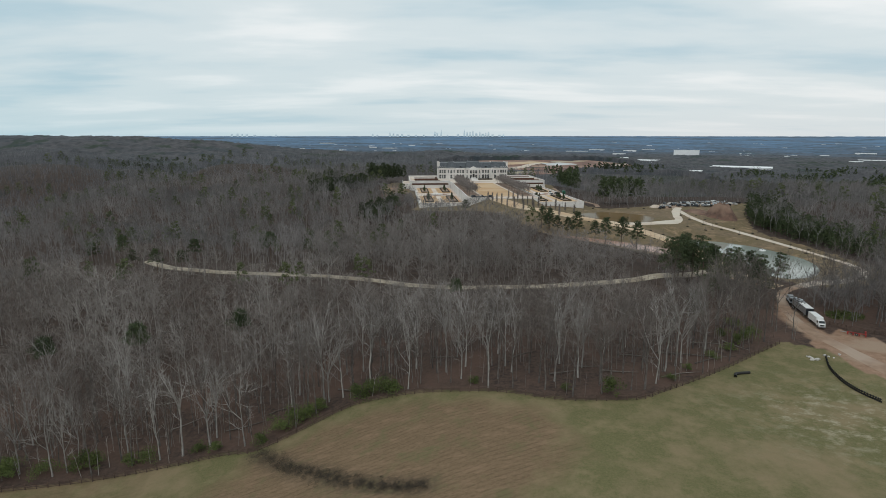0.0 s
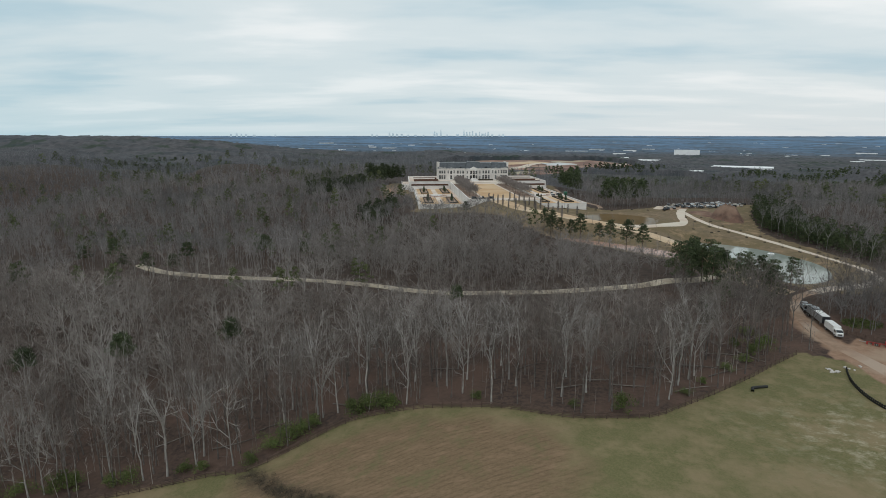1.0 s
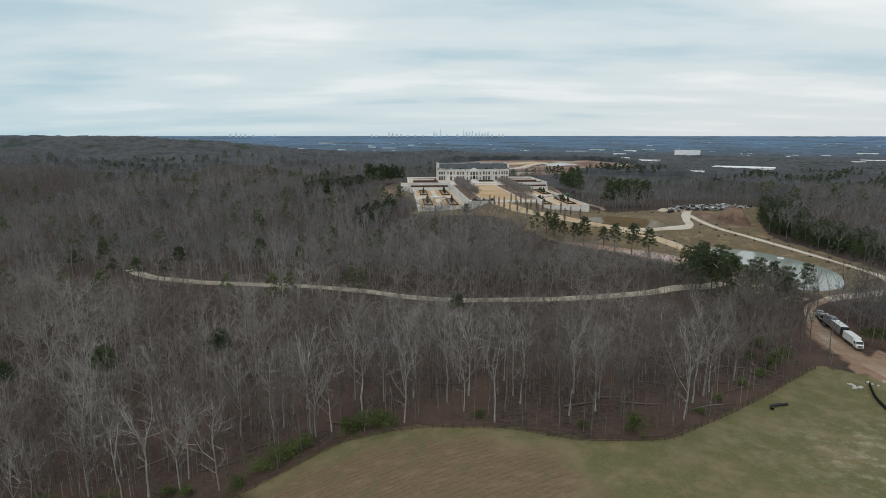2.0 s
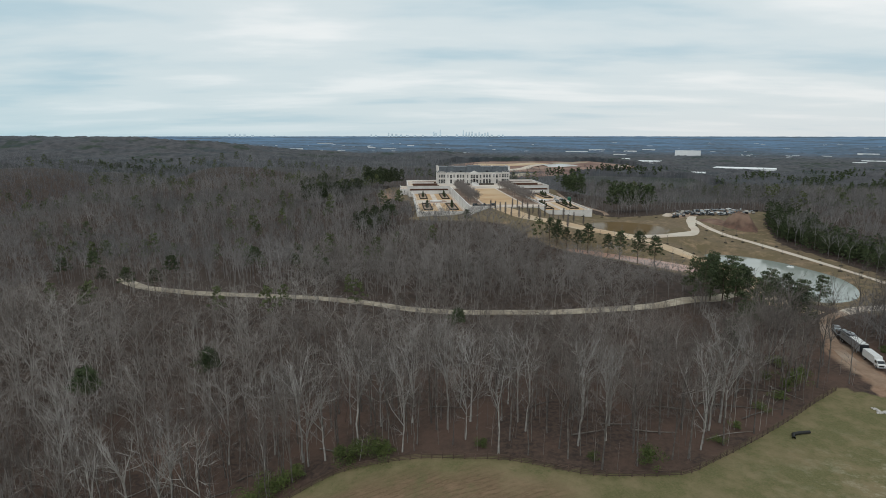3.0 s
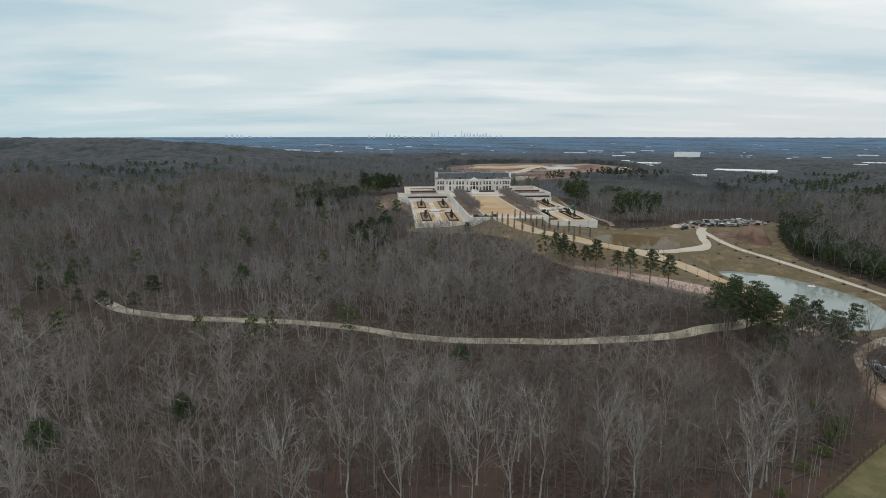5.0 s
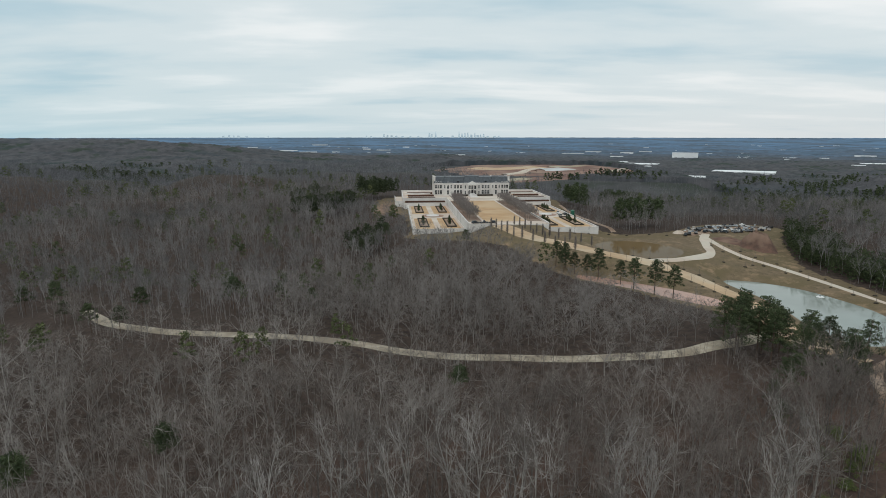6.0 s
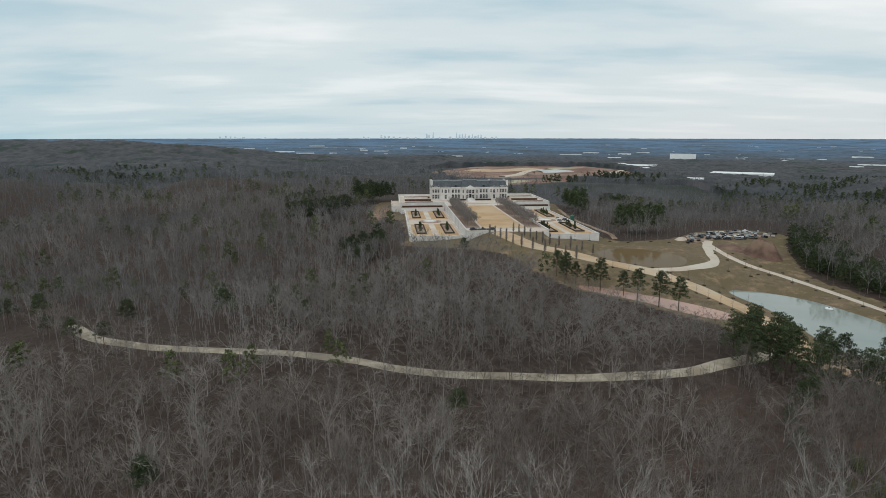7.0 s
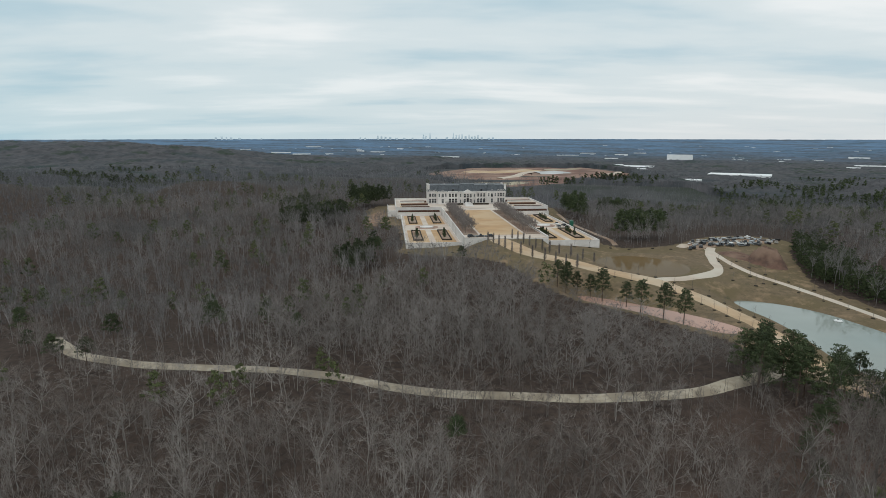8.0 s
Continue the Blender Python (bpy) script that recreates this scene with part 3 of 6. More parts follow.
class Limbs:
    """Collects tapered round limbs and turns them into one mesh."""

    def __init__(self):
        self.v, self.q, self.t, self.n = [], [], [], 0

    def ring(self, p, d, r, sides):
        d = d / (np.linalg.norm(d) + 1e-9)
        a = np.cross(d, (0.31, 0.17, 0.93) if abs(d[2]) < 0.9 else (1.0, 0.2, 0.0))
        a /= np.linalg.norm(a)
        b = np.cross(d, a)
        ang = np.arange(sides) * 2 * np.pi / sides
        return p + r * (np.cos(ang)[:, None] * a + np.sin(ang)[:, None] * b)

    def limb(self, pts, radii, sides=3):
        start = self.n
        pts = [np.asarray(p, float) for p in pts]
        for i, (p, r) in enumerate(zip(pts, radii)):
            d = pts[min(i + 1, len(pts) - 1)] - pts[max(i - 1, 0)]
            if i == len(pts) - 1 and r <= 0:
                self.v.append(p[None])
                self.n += 1
                base = start + (i - 1) * sides
                self.t += [(base + k, base + (k + 1) % sides, self.n - 1) for k in range(sides)]
            else:
                self.v.append(self.ring(p, d, r, sides))
                self.n += sides
                if i:
                    a, b = start + (i - 1) * sides, start + i * sides
                    self.q += [(a + k, a + (k + 1) % sides, b + (k + 1) % sides, b + k) for k in range(sides)]

    def blade(self, p, q, w, turn):
        """A fine twig: one slim tapering blade from p to q."""
        d = q - p
        a = np.cross(d, turn)
        a *= w / (2 * np.linalg.norm(a) + 1e-9)
        self.v.append(np.stack([p - a, p + a, q]))
        self.t.append((self.n, self.n + 1, self.n + 2))
        self.n += 3

    def arrays(self):
        tris = list(self.t)
        for a, b, c, d in self.q:
            tris += [(a, b, c), (a, c, d)]
        return np.concatenate(self.v), np.array(tris, np.int32)

    def mesh(self, name, mat):
        v, t = self.arrays()
        me = raw_mesh(name, v, tris=t, smoothed=True)
        me.materials.append(mat)
        return me


def forest_tree(rng, height, leaders=4, subs=5, twigs=14, sides=5, thick=1.0, spread=1.0, fork=(0.38, 0.58), twig_w=0.06, limb_sides=3):
    """A leafless forest tree: a clear winding trunk that forks into rising leaders, side limbs and a haze of fine twigs; returns two sets of limbs."""
    trunk, crown = Limbs(), Limbs()
    r0 = height * 0.0105 * thick * rng.uniform(0.85, 1.2)
    hf = height * rng.uniform(*fork)
    lean = rng.normal(0, 0.05, 2)
    n = 4
    pts = [np.array([lean[0] * hf * k / n + rng.normal(0, 0.004 * height) * (k > 0), lean[1] * hf * k / n + rng.normal(0, 0.004 * height) * (k > 0), hf * k / n - 0.6 * (k == 0)]) for k in range(n + 1)]
    trunk.limb(pts, [r0 * (1.35 if k == 0 else 1 - 0.3 * k / n) for k in range(n + 1)], sides)

    def spray(p, d, length, count, w):
        for _ in range(count):
            td = d + rng.normal(0, 0.55, 3) + np.array([0, 0, 0.22])
            td /= np.linalg.norm(td)
            crown.blade(p, p + td * length * rng.uniform(0.55, 1.2), w, rng.normal(0, 1, 3))

    def branch(a, d, length, r, count, depth):
        """A crooked limb with twigs; at depth 1 it bears side branches."""
        path = [a]
        m = 4 if depth else 3
        for k in range(m - 1):
            d = d + rng.normal(0, 0.17, 3) + np.array([0, 0, 0.10])
            d = d / np.linalg.norm(d)
            path.append(path[-1] + d * length / (m - 1))
        crown.limb(path, [r * (1 - 0.85 * k / (m - 1)) for k in range(m)] if depth else [r, r * 0.55, 0], limb_sides)
        if depth:
            for j in range(subs):
                g = (0.2 + 0.8 * (j + rng.uniform(0, 0.9)) / subs) * (m - 1)
                i = min(int(g), m - 2)
                p = path[i] + (path[i + 1] - path[i]) * (g - i)
                sd = (path[i + 1] - path[i]) / (length / (m - 1)) + rng.normal(0, 0.62, 3)
                sd /= np.linalg.norm(sd)
                branch(p, sd, length * rng.uniform(0.3, 0.52), r * 0.5 * (1.1 - 0.6 * g / (m - 1)), count, 0)
            spray(path[-1], d, length * 0.28, count // 2, twig_w)
        else:
            for k in range(count):
                f = rng.uniform(0.25, 1.0) * 2
                i = min(int(f), 1)
                spray(path[i] + (path[i + 1] - path[i]) * (f - i), d, length * 0.6, 1, twig_w)

    for k in range(leaders):
        az = k * 2 * math.pi / leaders + rng.uniform(-0.6, 0.6)
        out = rng.uniform(0.25, 0.62) * spread * (0.25 if k == 0 else 1)
        d = np.array([math.cos(az) * out, math.sin(az) * out, 1.0])
        low = rng.uniform(0.82, 1.0) if k else 1.0
        i = pts[-2] + (pts[-1] - pts[-2]) * (low - 0.75) / 0.25
        branch(i, d / np.linalg.norm(d), (height - hf) * rng.uniform(0.78, 1.05), r0 * (0.62 if k else 0.7), twigs, 1)
    for k in range(2):
        az = rng.uniform(0, 6.28)
        d = np.array([math.cos(az), math.sin(az), rng.uniform(0.5, 1.0)])
        branch(pts[2] + (pts[3] - pts[2]) * rng.uniform(0, 1.6), d / np.linalg.norm(d), height * rng.uniform(0.12, 0.2) * spread, r0 * 0.3, twigs, 0)
    return trunk, crown


def bare_tree(rng, height, limbs, subs, twigs, trunk_sides=6, thick=1.0, spread=1.0, low=0.42, twig_r=0.03):
    """Trunk and crown of a leafless forest tree; returns two sets of limbs."""
    trunk, crown = Limbs(), Limbs()
    n = 6 if trunk_sides > 4 else 3
    lean = rng.uniform(-0.06, 0.06, 2)
    pts, rad = [], []
    r0 = height * 0.0105 * thick * rng.uniform(0.8, 1.2)
    for k in range(n + 1):
        f = k / n
        w = rng.normal(0, 0.012 * height, 2) * f * (1 - 0.4 * f)
        pts.append(np.array([lean[0] * height * f + w[0], lean[1] * height * f + w[1], height * 0.93 * f - (0.6 if k == 0 else 0)]))
        rad.append(r0 * (1.35 if k == 0 else 1 - 0.86 * f))
    trunk.limb(pts, rad, trunk_sides)

    def on_trunk(f):
        i = min(int(f * n), n - 1)
        return pts[i] + (pts[i + 1] - pts[i]) * (f * n - i)

    for k in range(limbs):
        f = low + (0.98 - low) * (k + rng.uniform(0, 0.8)) / limbs
        az = k * 2.4 + rng.uniform(-0.5, 0.5)
        rise = rng.uniform(0.75, 1.5) + 0.3 * f
        length = height * rng.uniform(0.17, 0.30) * (1.25 - 0.75 * (f - low) / (1 - low)) * spread
        d = np.array([math.cos(az), math.sin(az), rise])
        d /= np.linalg.norm(d)
        a = on_trunk(f)
        kink = np.array([rng.normal(0, .12), rng.normal(0, .12), 0.30])
        b = a + d * length * 0.5
        d2 = d + kink
        d2 /= np.linalg.norm(d2)
        c = b + d2 * length * 0.55
        lr = r0 * (1 - 0.8 * f) * 0.55
        crown.limb([a, b, c], [lr, lr * 0.6, lr * 0.16], 4 if trunk_sides > 5 else 3)
        for j in range(subs):
            g = 0.25 + 0.75 * (j + rng.uniform(0, 1)) / subs
            p = a + (b - a) * min(g * 2, 1) + (c - b) * max(g * 2 - 1, 0)
            dd = (d2 if g > 0.5 else d) + rng.normal(0, 0.55, 3) + np.array([0, 0, 0.25])
            dd /= np.linalg.norm(dd)
            sl = length * rng.uniform(0.28, 0.5)
            e = p + dd * sl
            crown.limb([p, e], [lr * 0.38 * (1.1 - 0.5 * g), twig_r * 0.9], 3)
            for _ in range(twigs):
                h = rng.uniform(0.25, 1.0)
                td = dd + rng.normal(0, 0.6, 3) + np.array([0, 0, 0.3])
                td /= np.linalg.norm(td)
                s = p + (e - p) * h
                crown.limb([s, s + td * sl * rng.uniform(0.35, 0.75)], [twig_r, 0], 3)
    return trunk, crown


def tufts(rng, centres, radii, per, size, flat=0.72, slim=0.45):
    """Loose clumps of small leaf sprays: pointed blades, each turned its own way."""
    v, t = [], []
    n = 0
    for c, r in zip(centres, radii):
        d = rng.normal(0, 1, (per, 3))
        d /= np.linalg.norm(d, axis=1)[:, None]
        p = c + d * (r * rng.uniform(0.35, 1.0, per) ** 0.6)[:, None] * np.array([1, 1, flat])
        a = rng.normal(0, 1, (per, 3))
        a /= np.linalg.norm(a, axis=1)[:, None]
        b = np.cross(a, d)
        b /= np.linalg.norm(b, axis=1)[:, None] + 1e-9
        s = size * rng.uniform(0.6, 1.3, per)[:, None]
        quad = np.stack([p - a * s * 0.9, p - b * s * slim + d * s * 0.15, p + a * s * 0.9, p + b * s * slim + d * s * 0.15], 1)
        v.append(quad.reshape(-1, 3))
        k = n + 4 * np.arange(per)
        t += [np.stack([k, k + 1, k + 2], 1), np.stack([k, k + 2, k + 3], 1)]
        n += 4 * per
    return np.concatenate(v), np.concatenate(t)


def pine(rng, height, clumps=46, per=62, low=0.5, size=0.34, width=0.22):
    trunk = Limbs()
    top = np.array([rng.normal(0, .3), rng.normal(0, .3), height * 0.97])
    trunk.limb([(0, 0, -0.5), (rng.normal(0, .2), rng.normal(0, .2), height * 0.5), top], [height * 0.016, height * 0.011, height * 0.003], 6)
    cs, rs = [], []
    for k in range(clumps):
        f = low + (1 - low) * (k + rng.uniform(0, 1)) / clumps
        az = k * 2.4 + rng.uniform(-0.4, 0.4)
        reach = height * width * (1.1 - 0.8 * (f - low) / (1 - low)) * rng.uniform(0.35, 1.15)
        a = np.array([0, 0, height * f - reach * 0.3]) + top * np.array([f, f, 0])
        c = a + np.array([math.cos(az) * reach, math.sin(az) * reach, reach * rng.uniform(0.2, 0.55)])
        if k % 2 == 0:
            trunk.limb([a, c], [height * 0.0035, 0.02], 3)
        cs.append(c)
        rs.append(height * rng.uniform(0.05, 0.095))
    return trunk, tufts(rng, cs, rs, per, size, 0.5, 0.36)


def shrub_mesh(rng, name, mat, r=1.0, h=1.5, clumps=20, per=60, size=0.17):
    cs = [np.array([rng.normal(0, r * 0.5), rng.normal(0, r * 0.5), h * rng.uniform(0.25, 0.85)]) for _ in range(clumps)]
    v, t = tufts(rng, cs, [r * rng.uniform(0.35, 0.6) for _ in cs], per, size)
    me = raw_mesh(name, v, tris=t)
    me.materials.append(mat)
    return me


RNG = np.random.RandomState(11)


def tree_kind(name, trunk, crown, bark, twig, label, group):
    """One tree as a thing with its trunk and crown."""
    root = thing(name, Matrix(), label, "tree", group)
    part("trunk", trunk.mesh("trunk", bark), None, root)
    part("crown", crown.mesh("crown", twig), None, root)
    return root


def pine_kind(rng, height, label, group, **kw):
    trunk, (v, t) = pine(rng, height, **kw)
    root = thing("pine_tree", Matrix(), label, "tree", group)
    part("trunk", trunk.mesh("trunk", PINE_BARK), None, root)
    me = raw_mesh("crown", v, tris=t)
    me.materials.append(NEEDLES)
    part("crown", me, None, root, "dark green clumps of needles")
    return root


def stand(kind, x, y, scale=1.0, turn=0.0, sink=0.1):
    """Sets a copy of a kind on the ground."""
    m = pose(x, y, land_at(x, y) - sink, 0, 0, turn)
    ob = copy_thing(kind, m)
    ob.scale = (scale, scale, scale)
    return ob


def away_with(kinds):
    """Removes the first copies, from which the others were made."""
    for k in kinds:
        for o in (*k.children_recursive, k):
            bpy.data.objects.remove(o)


def low_edge(x, y):
    """Tree height by place: the wood is lower and younger next to the road and round the open land."""
    least = np.where(x > 125, 0.85, np.where(x > 45, 0.38, 0.55))
    stand_height = 1 + 0.17 * waves(x, y, 40, 44)
    return stand_height * np.minimum(least + (1 - least) * smooth(1, np.where(x > 45, 62, 34), from_line(x, y, OPEN, True)), np.where(y < np.interp(x, WOOD_ROAD[:, 0], WOOD_ROAD[:, 1]), 0.34 + 0.66 * smooth(4, 74, from_line(x, y, WOOD_ROAD)), 0.72 + 0.28 * smooth(6, 24, from_line(x, y, WOOD_ROAD))))


def wooded(x, y):
    """True where the plan has woods."""
    x, y = np.asarray(x, float), np.asarray(y, float)
    edge = np.where(x < 104, fence_y(x) + 1.8, -1e9)
    ok = (y > edge) & ~inside(x, y, OPEN) & ~inside(x, y, TRUCK_YARD) & ((x < 104) | (y > 80))
    near_side = y < np.interp(x, WOOD_ROAD[:, 0], WOOD_ROAD[:, 1])
    ok &= from_line(x, y, WOOD_ROAD) > np.where(near_side, 5.6, 5.2)
    ok &= ~inside(x, y, CLEARED)
    ok &= from_line(x, y, FAR_ROAD) > 4.4
    ok &= from_line(x, y, DRIVE) > 7.0
    # pines stand alone on the knoll by the pond and left of the garden
    ok &= ((x - 101) / 10) ** 2 + ((y - 231) / 12) ** 2 > 1
    return ok


def scatter(x0, x1, y0, y1, gap, seed, keep=None):
    """Jittered places, about gap metres apart, where there are woods."""
    r = np.random.RandomState(seed)
    gx, gy = np.meshgrid(np.arange(x0, x1, gap), np.arange(y0, y1, gap))
    x = gx.ravel() + r.uniform(-0.5, 0.5, gx.size) * gap * 0.95
    y = gy.ravel() + r.uniform(-0.5, 0.5, gx.size) * gap * 0.95
    ok = wooded(x, y)
    if keep is not None:
        ok &= keep(x, y)
    return x[ok], y[ok]


# pale trees that stand at the wood's edge
PALE = [(-81.8, 136.5), (-71.3, 132), (-65.8, 132.5), (-59.8, 135), (-49.9, 132.5), (-52.4, 153.5), (-42, 148.5), (-41.4, 154.5), (-31.4, 147), (-27.7, 148), (-9.7, 145.5), (11.4, 139), (0.7, 152.5),
        (25.3, 135), (38.5, 131.5), (54, 138), (18.3, 147.5), (-20.6, 150), (-15.9, 159), (-109.3, 140.5), (-110.7, 152)]
pale_kinds = [tree_kind("bare_tree", *forest_tree(RNG, h, n, 6, 11, 7, 0.82, sp, (0.34, 0.55), 0.06, 4), BARK_PALE, TWIG_PALE, "tall leafless tree with pale bark at the wood's edge", "bare trees at the edge of the wood")
              for h, n, sp in ((23, 4, 1.1), (22, 3, 0.9), (24, 4, 1.0), (21, 5, 1.25), (22, 3, 1.15))]
dark_kinds = [tree_kind("bare_tree", *forest_tree(RNG, h, n, 6, 10, 6, 0.72, sp, (0.36, 0.60), 0.06, 3), BARK_GREY, TWIG, "tall leafless tree with grey-brown bark in the wood", "bare trees of the wood")
              for h, n, sp in ((22, 3, 0.85), (20, 4, 1.0), (23, 4, 0.9), (18, 4, 1.15), (21, 3, 1.0), (22, 5, 1.1))]
for k, (x, y) in enumerate(PALE):
    stand(pale_kinds[k % 5] if x < 22 or k % 3 == 0 else dark_kinds[k % 6], x, y, RNG.uniform(0.92, 1.06), RNG.uniform(0, 360))
ex, ey = scatter(-125, 110, 118, 205, 5.5, 21, lambda x, y: (y < fence_y(x) + 30))
near_pale = np.min(np.hypot(ex[:, None] - np.array(PALE)[:, 0], ey[:, None] - np.array(PALE)[:, 1]), axis=1) > 2.5
ex, ey = ex[near_pale], ey[near_pale]
for k, (x, y) in enumerate(zip(ex, ey)):
    kind = pale_kinds[k % 5] if RNG.rand() < (0.16 if x < 20 else 0.05) else dark_kinds[k % 6]
    stand(kind, x, y, RNG.uniform(0.72, 1.08), RNG.uniform(0, 360))
# bare trees behind the parked trucks
for x, y in ((137, 186), (141, 194), (146, 183), (150, 200), (139, 205), (155, 190), (147, 211), (160, 204), (134, 217), (152, 176), (166, 195), (163, 180), (158, 216), (171, 210), (170, 184), (146, 222)):
    stand(dark_kinds[int(x) % 6], x, y, RNG.uniform(0.75, 0.95), RNG.uniform(0, 360))
TR = np.random.RandomState(19)
for k in range(34):
    x, y = TR.uniform(138, 182), TR.uniform(168, 224)
    if from_line(np.array([x]), np.array([y]), FAR_ROAD)[0] > 9 and y > 318 - 1.02 * x:
        stand(dark_kinds[k % 6], x, y, TR.uniform(0.7, 0.95), TR.uniform(0, 360))
away_with(pale_kinds + dark_kinds)


def woods(name, label, places, kinds, rng, tall=(0.75, 1.1), pale=0.15, mat=WOODS, even=False):
    """Many trees of a wood in one mesh."""
    x, y = places
    z = land(x, y)
    vs, ts, tone, n = [], [], [], 0
    pick = rng.randint(0, len(kinds), len(x))
    for k, (v, t, bark) in enumerate(kinds):
        sel = np.where(pick == k)[0]
        if not len(sel):
            continue
        a = rng.uniform(0, 2 * np.pi, len(sel))
        s = rng.uniform(tall[0], tall[1], len(sel)) * (1 if even else low_edge(x[sel], y[sel]))
        w = np.sqrt(s) * rng.uniform(0.85, 1.2, len(sel))
        c, si = np.cos(a)[:, None], np.sin(a)[:, None]
        px = (v[None, :, 0] * c - v[None, :, 1] * si) * w[:, None] + x[sel][:, None]
        py = (v[None, :, 0] * si + v[None, :, 1] * c) * w[:, None] + y[sel][:, None]
        pz = v[None, :, 2] * s[:, None] + z[sel][:, None]
        vs.append(np.stack([px, py, pz], -1).reshape(-1, 3))
        ts.append((t[None] + (n + np.arange(len(sel)) * len(v))[:, None, None]).reshape(-1, 3))
        # Tone by stand, with the ridges' light and dark bands put into the colour.
        stand_ridge_tone = np.clip(0.16 * waves(x[sel], y[sel], 75, 45) + 0.16 * waves(x[sel], y[sel], 240, 46), -0.2, 0.4)
        shade = stand_ridge_tone + np.where(rng.rand(len(sel)) < pale, rng.uniform(0.3, 0.65, len(sel)), rng.uniform(0, 0.3, len(sel)))
        tone.append(np.clip(shade[:, None] * (0.75 + 0.25 * bark[None]) + 0.26 * bark[None], 0, 1).ravel())
        n += len(sel) * len(v)
    me = raw_mesh(name, np.concatenate(vs), tris=np.concatenate(ts))
    attribute(me, "tone", np.concatenate(tone))
    me.materials.append(mat)
    return tagged(new(name, me), label, "woods", kind="stuff")


def woods_kinds(rng, count, heights, **kw):
    """Trees for a wood: their corners, faces, and 1 on bark or 0 on twigs."""
    out = []
    for _ in range(count):
        a, b = forest_tree(rng, rng.uniform(*heights), **kw)
        (va, ta), (vb, tb) = a.arrays(), b.arrays()
        fine = np.zeros(len(vb))
        used = np.bincount(tb.ravel(), minlength=len(vb))
        fine[used > 1] = 0.75
        out.append((np.concatenate([va, vb]), np.concatenate([ta, tb + len(va)]), np.concatenate([np.ones(len(va)), fine])))
    return out


KR = np.random.RandomState(5)
close_kinds = woods_kinds(KR, 9, (18, 24), leaders=4, subs=5, twigs=12, sides=3, thick=0.75, twig_w=0.088, spread=1.35, fork=(0.32, 0.52))


def light_tree(rng, height, leaders, limbs, twigs, w, spread):
    """A slimmer build of a leafless tree for the wood's depth: trunk, rising leaders and a rounded crown of fine twigs."""
    t = Limbs()
    lean = rng.normal(0, 0.04, 2) * height
    fork = np.array([lean[0] * 0.5, lean[1] * 0.5, height * rng.uniform(0.35, 0.5)])
    t.limb([(0, 0, -0.5), fork], [height * 0.0062, height * 0.0045], 3)
    tips = []
    for k in range(leaders):
        az = k * 2 * math.pi / leaders + rng.uniform(-0.6, 0.6)
        out = height * rng.uniform(0.06, 0.19) * spread
        tip = fork + np.array([math.cos(az) * out, math.sin(az) * out, (height - fork[2]) * rng.uniform(0.75, 1.0)])
        t.limb([fork, tip], [height * 0.0036, 0], 3)
        tips.append(tip)
    crown = Limbs()
    ends = []
    for k in range(limbs):
        tip = tips[k % leaders]
        a = fork + (tip - fork) * rng.uniform(0.1, 0.8)
        d = (tip - fork) / np.linalg.norm(tip - fork) + rng.normal(0, 0.5, 3)
        e = a + d / np.linalg.norm(d) * height * rng.uniform(0.12, 0.24) * spread ** 0.5
        crown.blade(a, e, height * 0.005, rng.normal(0, 1, 3))
        ends.append((a, e))
    ends += [(fork + (tip - fork) * 0.4, tip) for tip in tips]
    bark = t.n
    for k in range(twigs):
        a, e = ends[k % len(ends)]
        s = a + (e - a) * rng.uniform(0.3, 1.0)
        td = (e - a) / np.linalg.norm(e - a) * 0.8 + rng.normal(0, 0.55, 3) + np.array([0, 0, 0.2])
        crown.blade(s, s + td / np.linalg.norm(td) * height * rng.uniform(0.06, 0.13), w, rng.normal(0, 1, 3))
    (va, ta), (vb, tb) = t.arrays(), crown.arrays()
    tone = np.zeros(len(va) + len(vb))
    tone[:bark] = 1.0
    tone[bark:bark + 3 * limbs] = 0.6
    return np.concatenate([va, vb]), np.concatenate([ta, tb + len(va)]), tone


mid_kinds = [light_tree(KR, KR.uniform(16, 22), 3 + k % 3, 12, 185, 0.105, KR.uniform(1.05, 1.7)) for k in range(12)]
far_kinds = [light_tree(KR, KR.uniform(15, 21), 3, 6, 56, 0.19, 1.3) for _ in range(8)]
thin_kinds = [light_tree(KR, KR.uniform(15, 20), 2, 3, 24, 0.42, 1.6) for _ in range(6)]

in_view = lambda x, y: np.abs(x) < 60 + 0.86 * y
stem_kinds = []
for _ in range(6):
    w = Limbs()
    hgt = KR.uniform(5, 11)
    tip = np.array([KR.normal(0, .5), KR.normal(0, .5), hgt])
    w.limb([(0, 0, -0.3), tip], [0.07, 0.01], 3)
    for j in range(7):
        b0 = tip * KR.uniform(0.4, 0.95)
        w.limb([b0, b0 + np.array([KR.normal(0, .7), KR.normal(0, .7), KR.uniform(0.6, 1.6)])], [0.03, 0], 3)
    stem_kinds.append((*w.arrays(), np.full(w.n, 0.5)))
woods("saplings", "thin leafless undergrowth stems between the trees",
      scatter(-150, 110, 118, 215, 4.6, 35, lambda x, y: y < fence_y(x) + 70), stem_kinds, KR, (0.6, 1.2), 0.2, WOODS_NEAR)
woods("saplings", "thin leafless stems along the dirt road", scatter(-165, 112, 215, 315, 3.0, 39, lambda x, y: (from_line(x, y, WOOD_ROAD) < 13) & (y < np.interp(x, WOOD_ROAD[:, 0], WOOD_ROAD[:, 1])) & (waves(x, y, 30, 47) > -0.3)), stem_kinds, KR, (0.7, 1.35), 0.3, WOODS_NEAR, True)
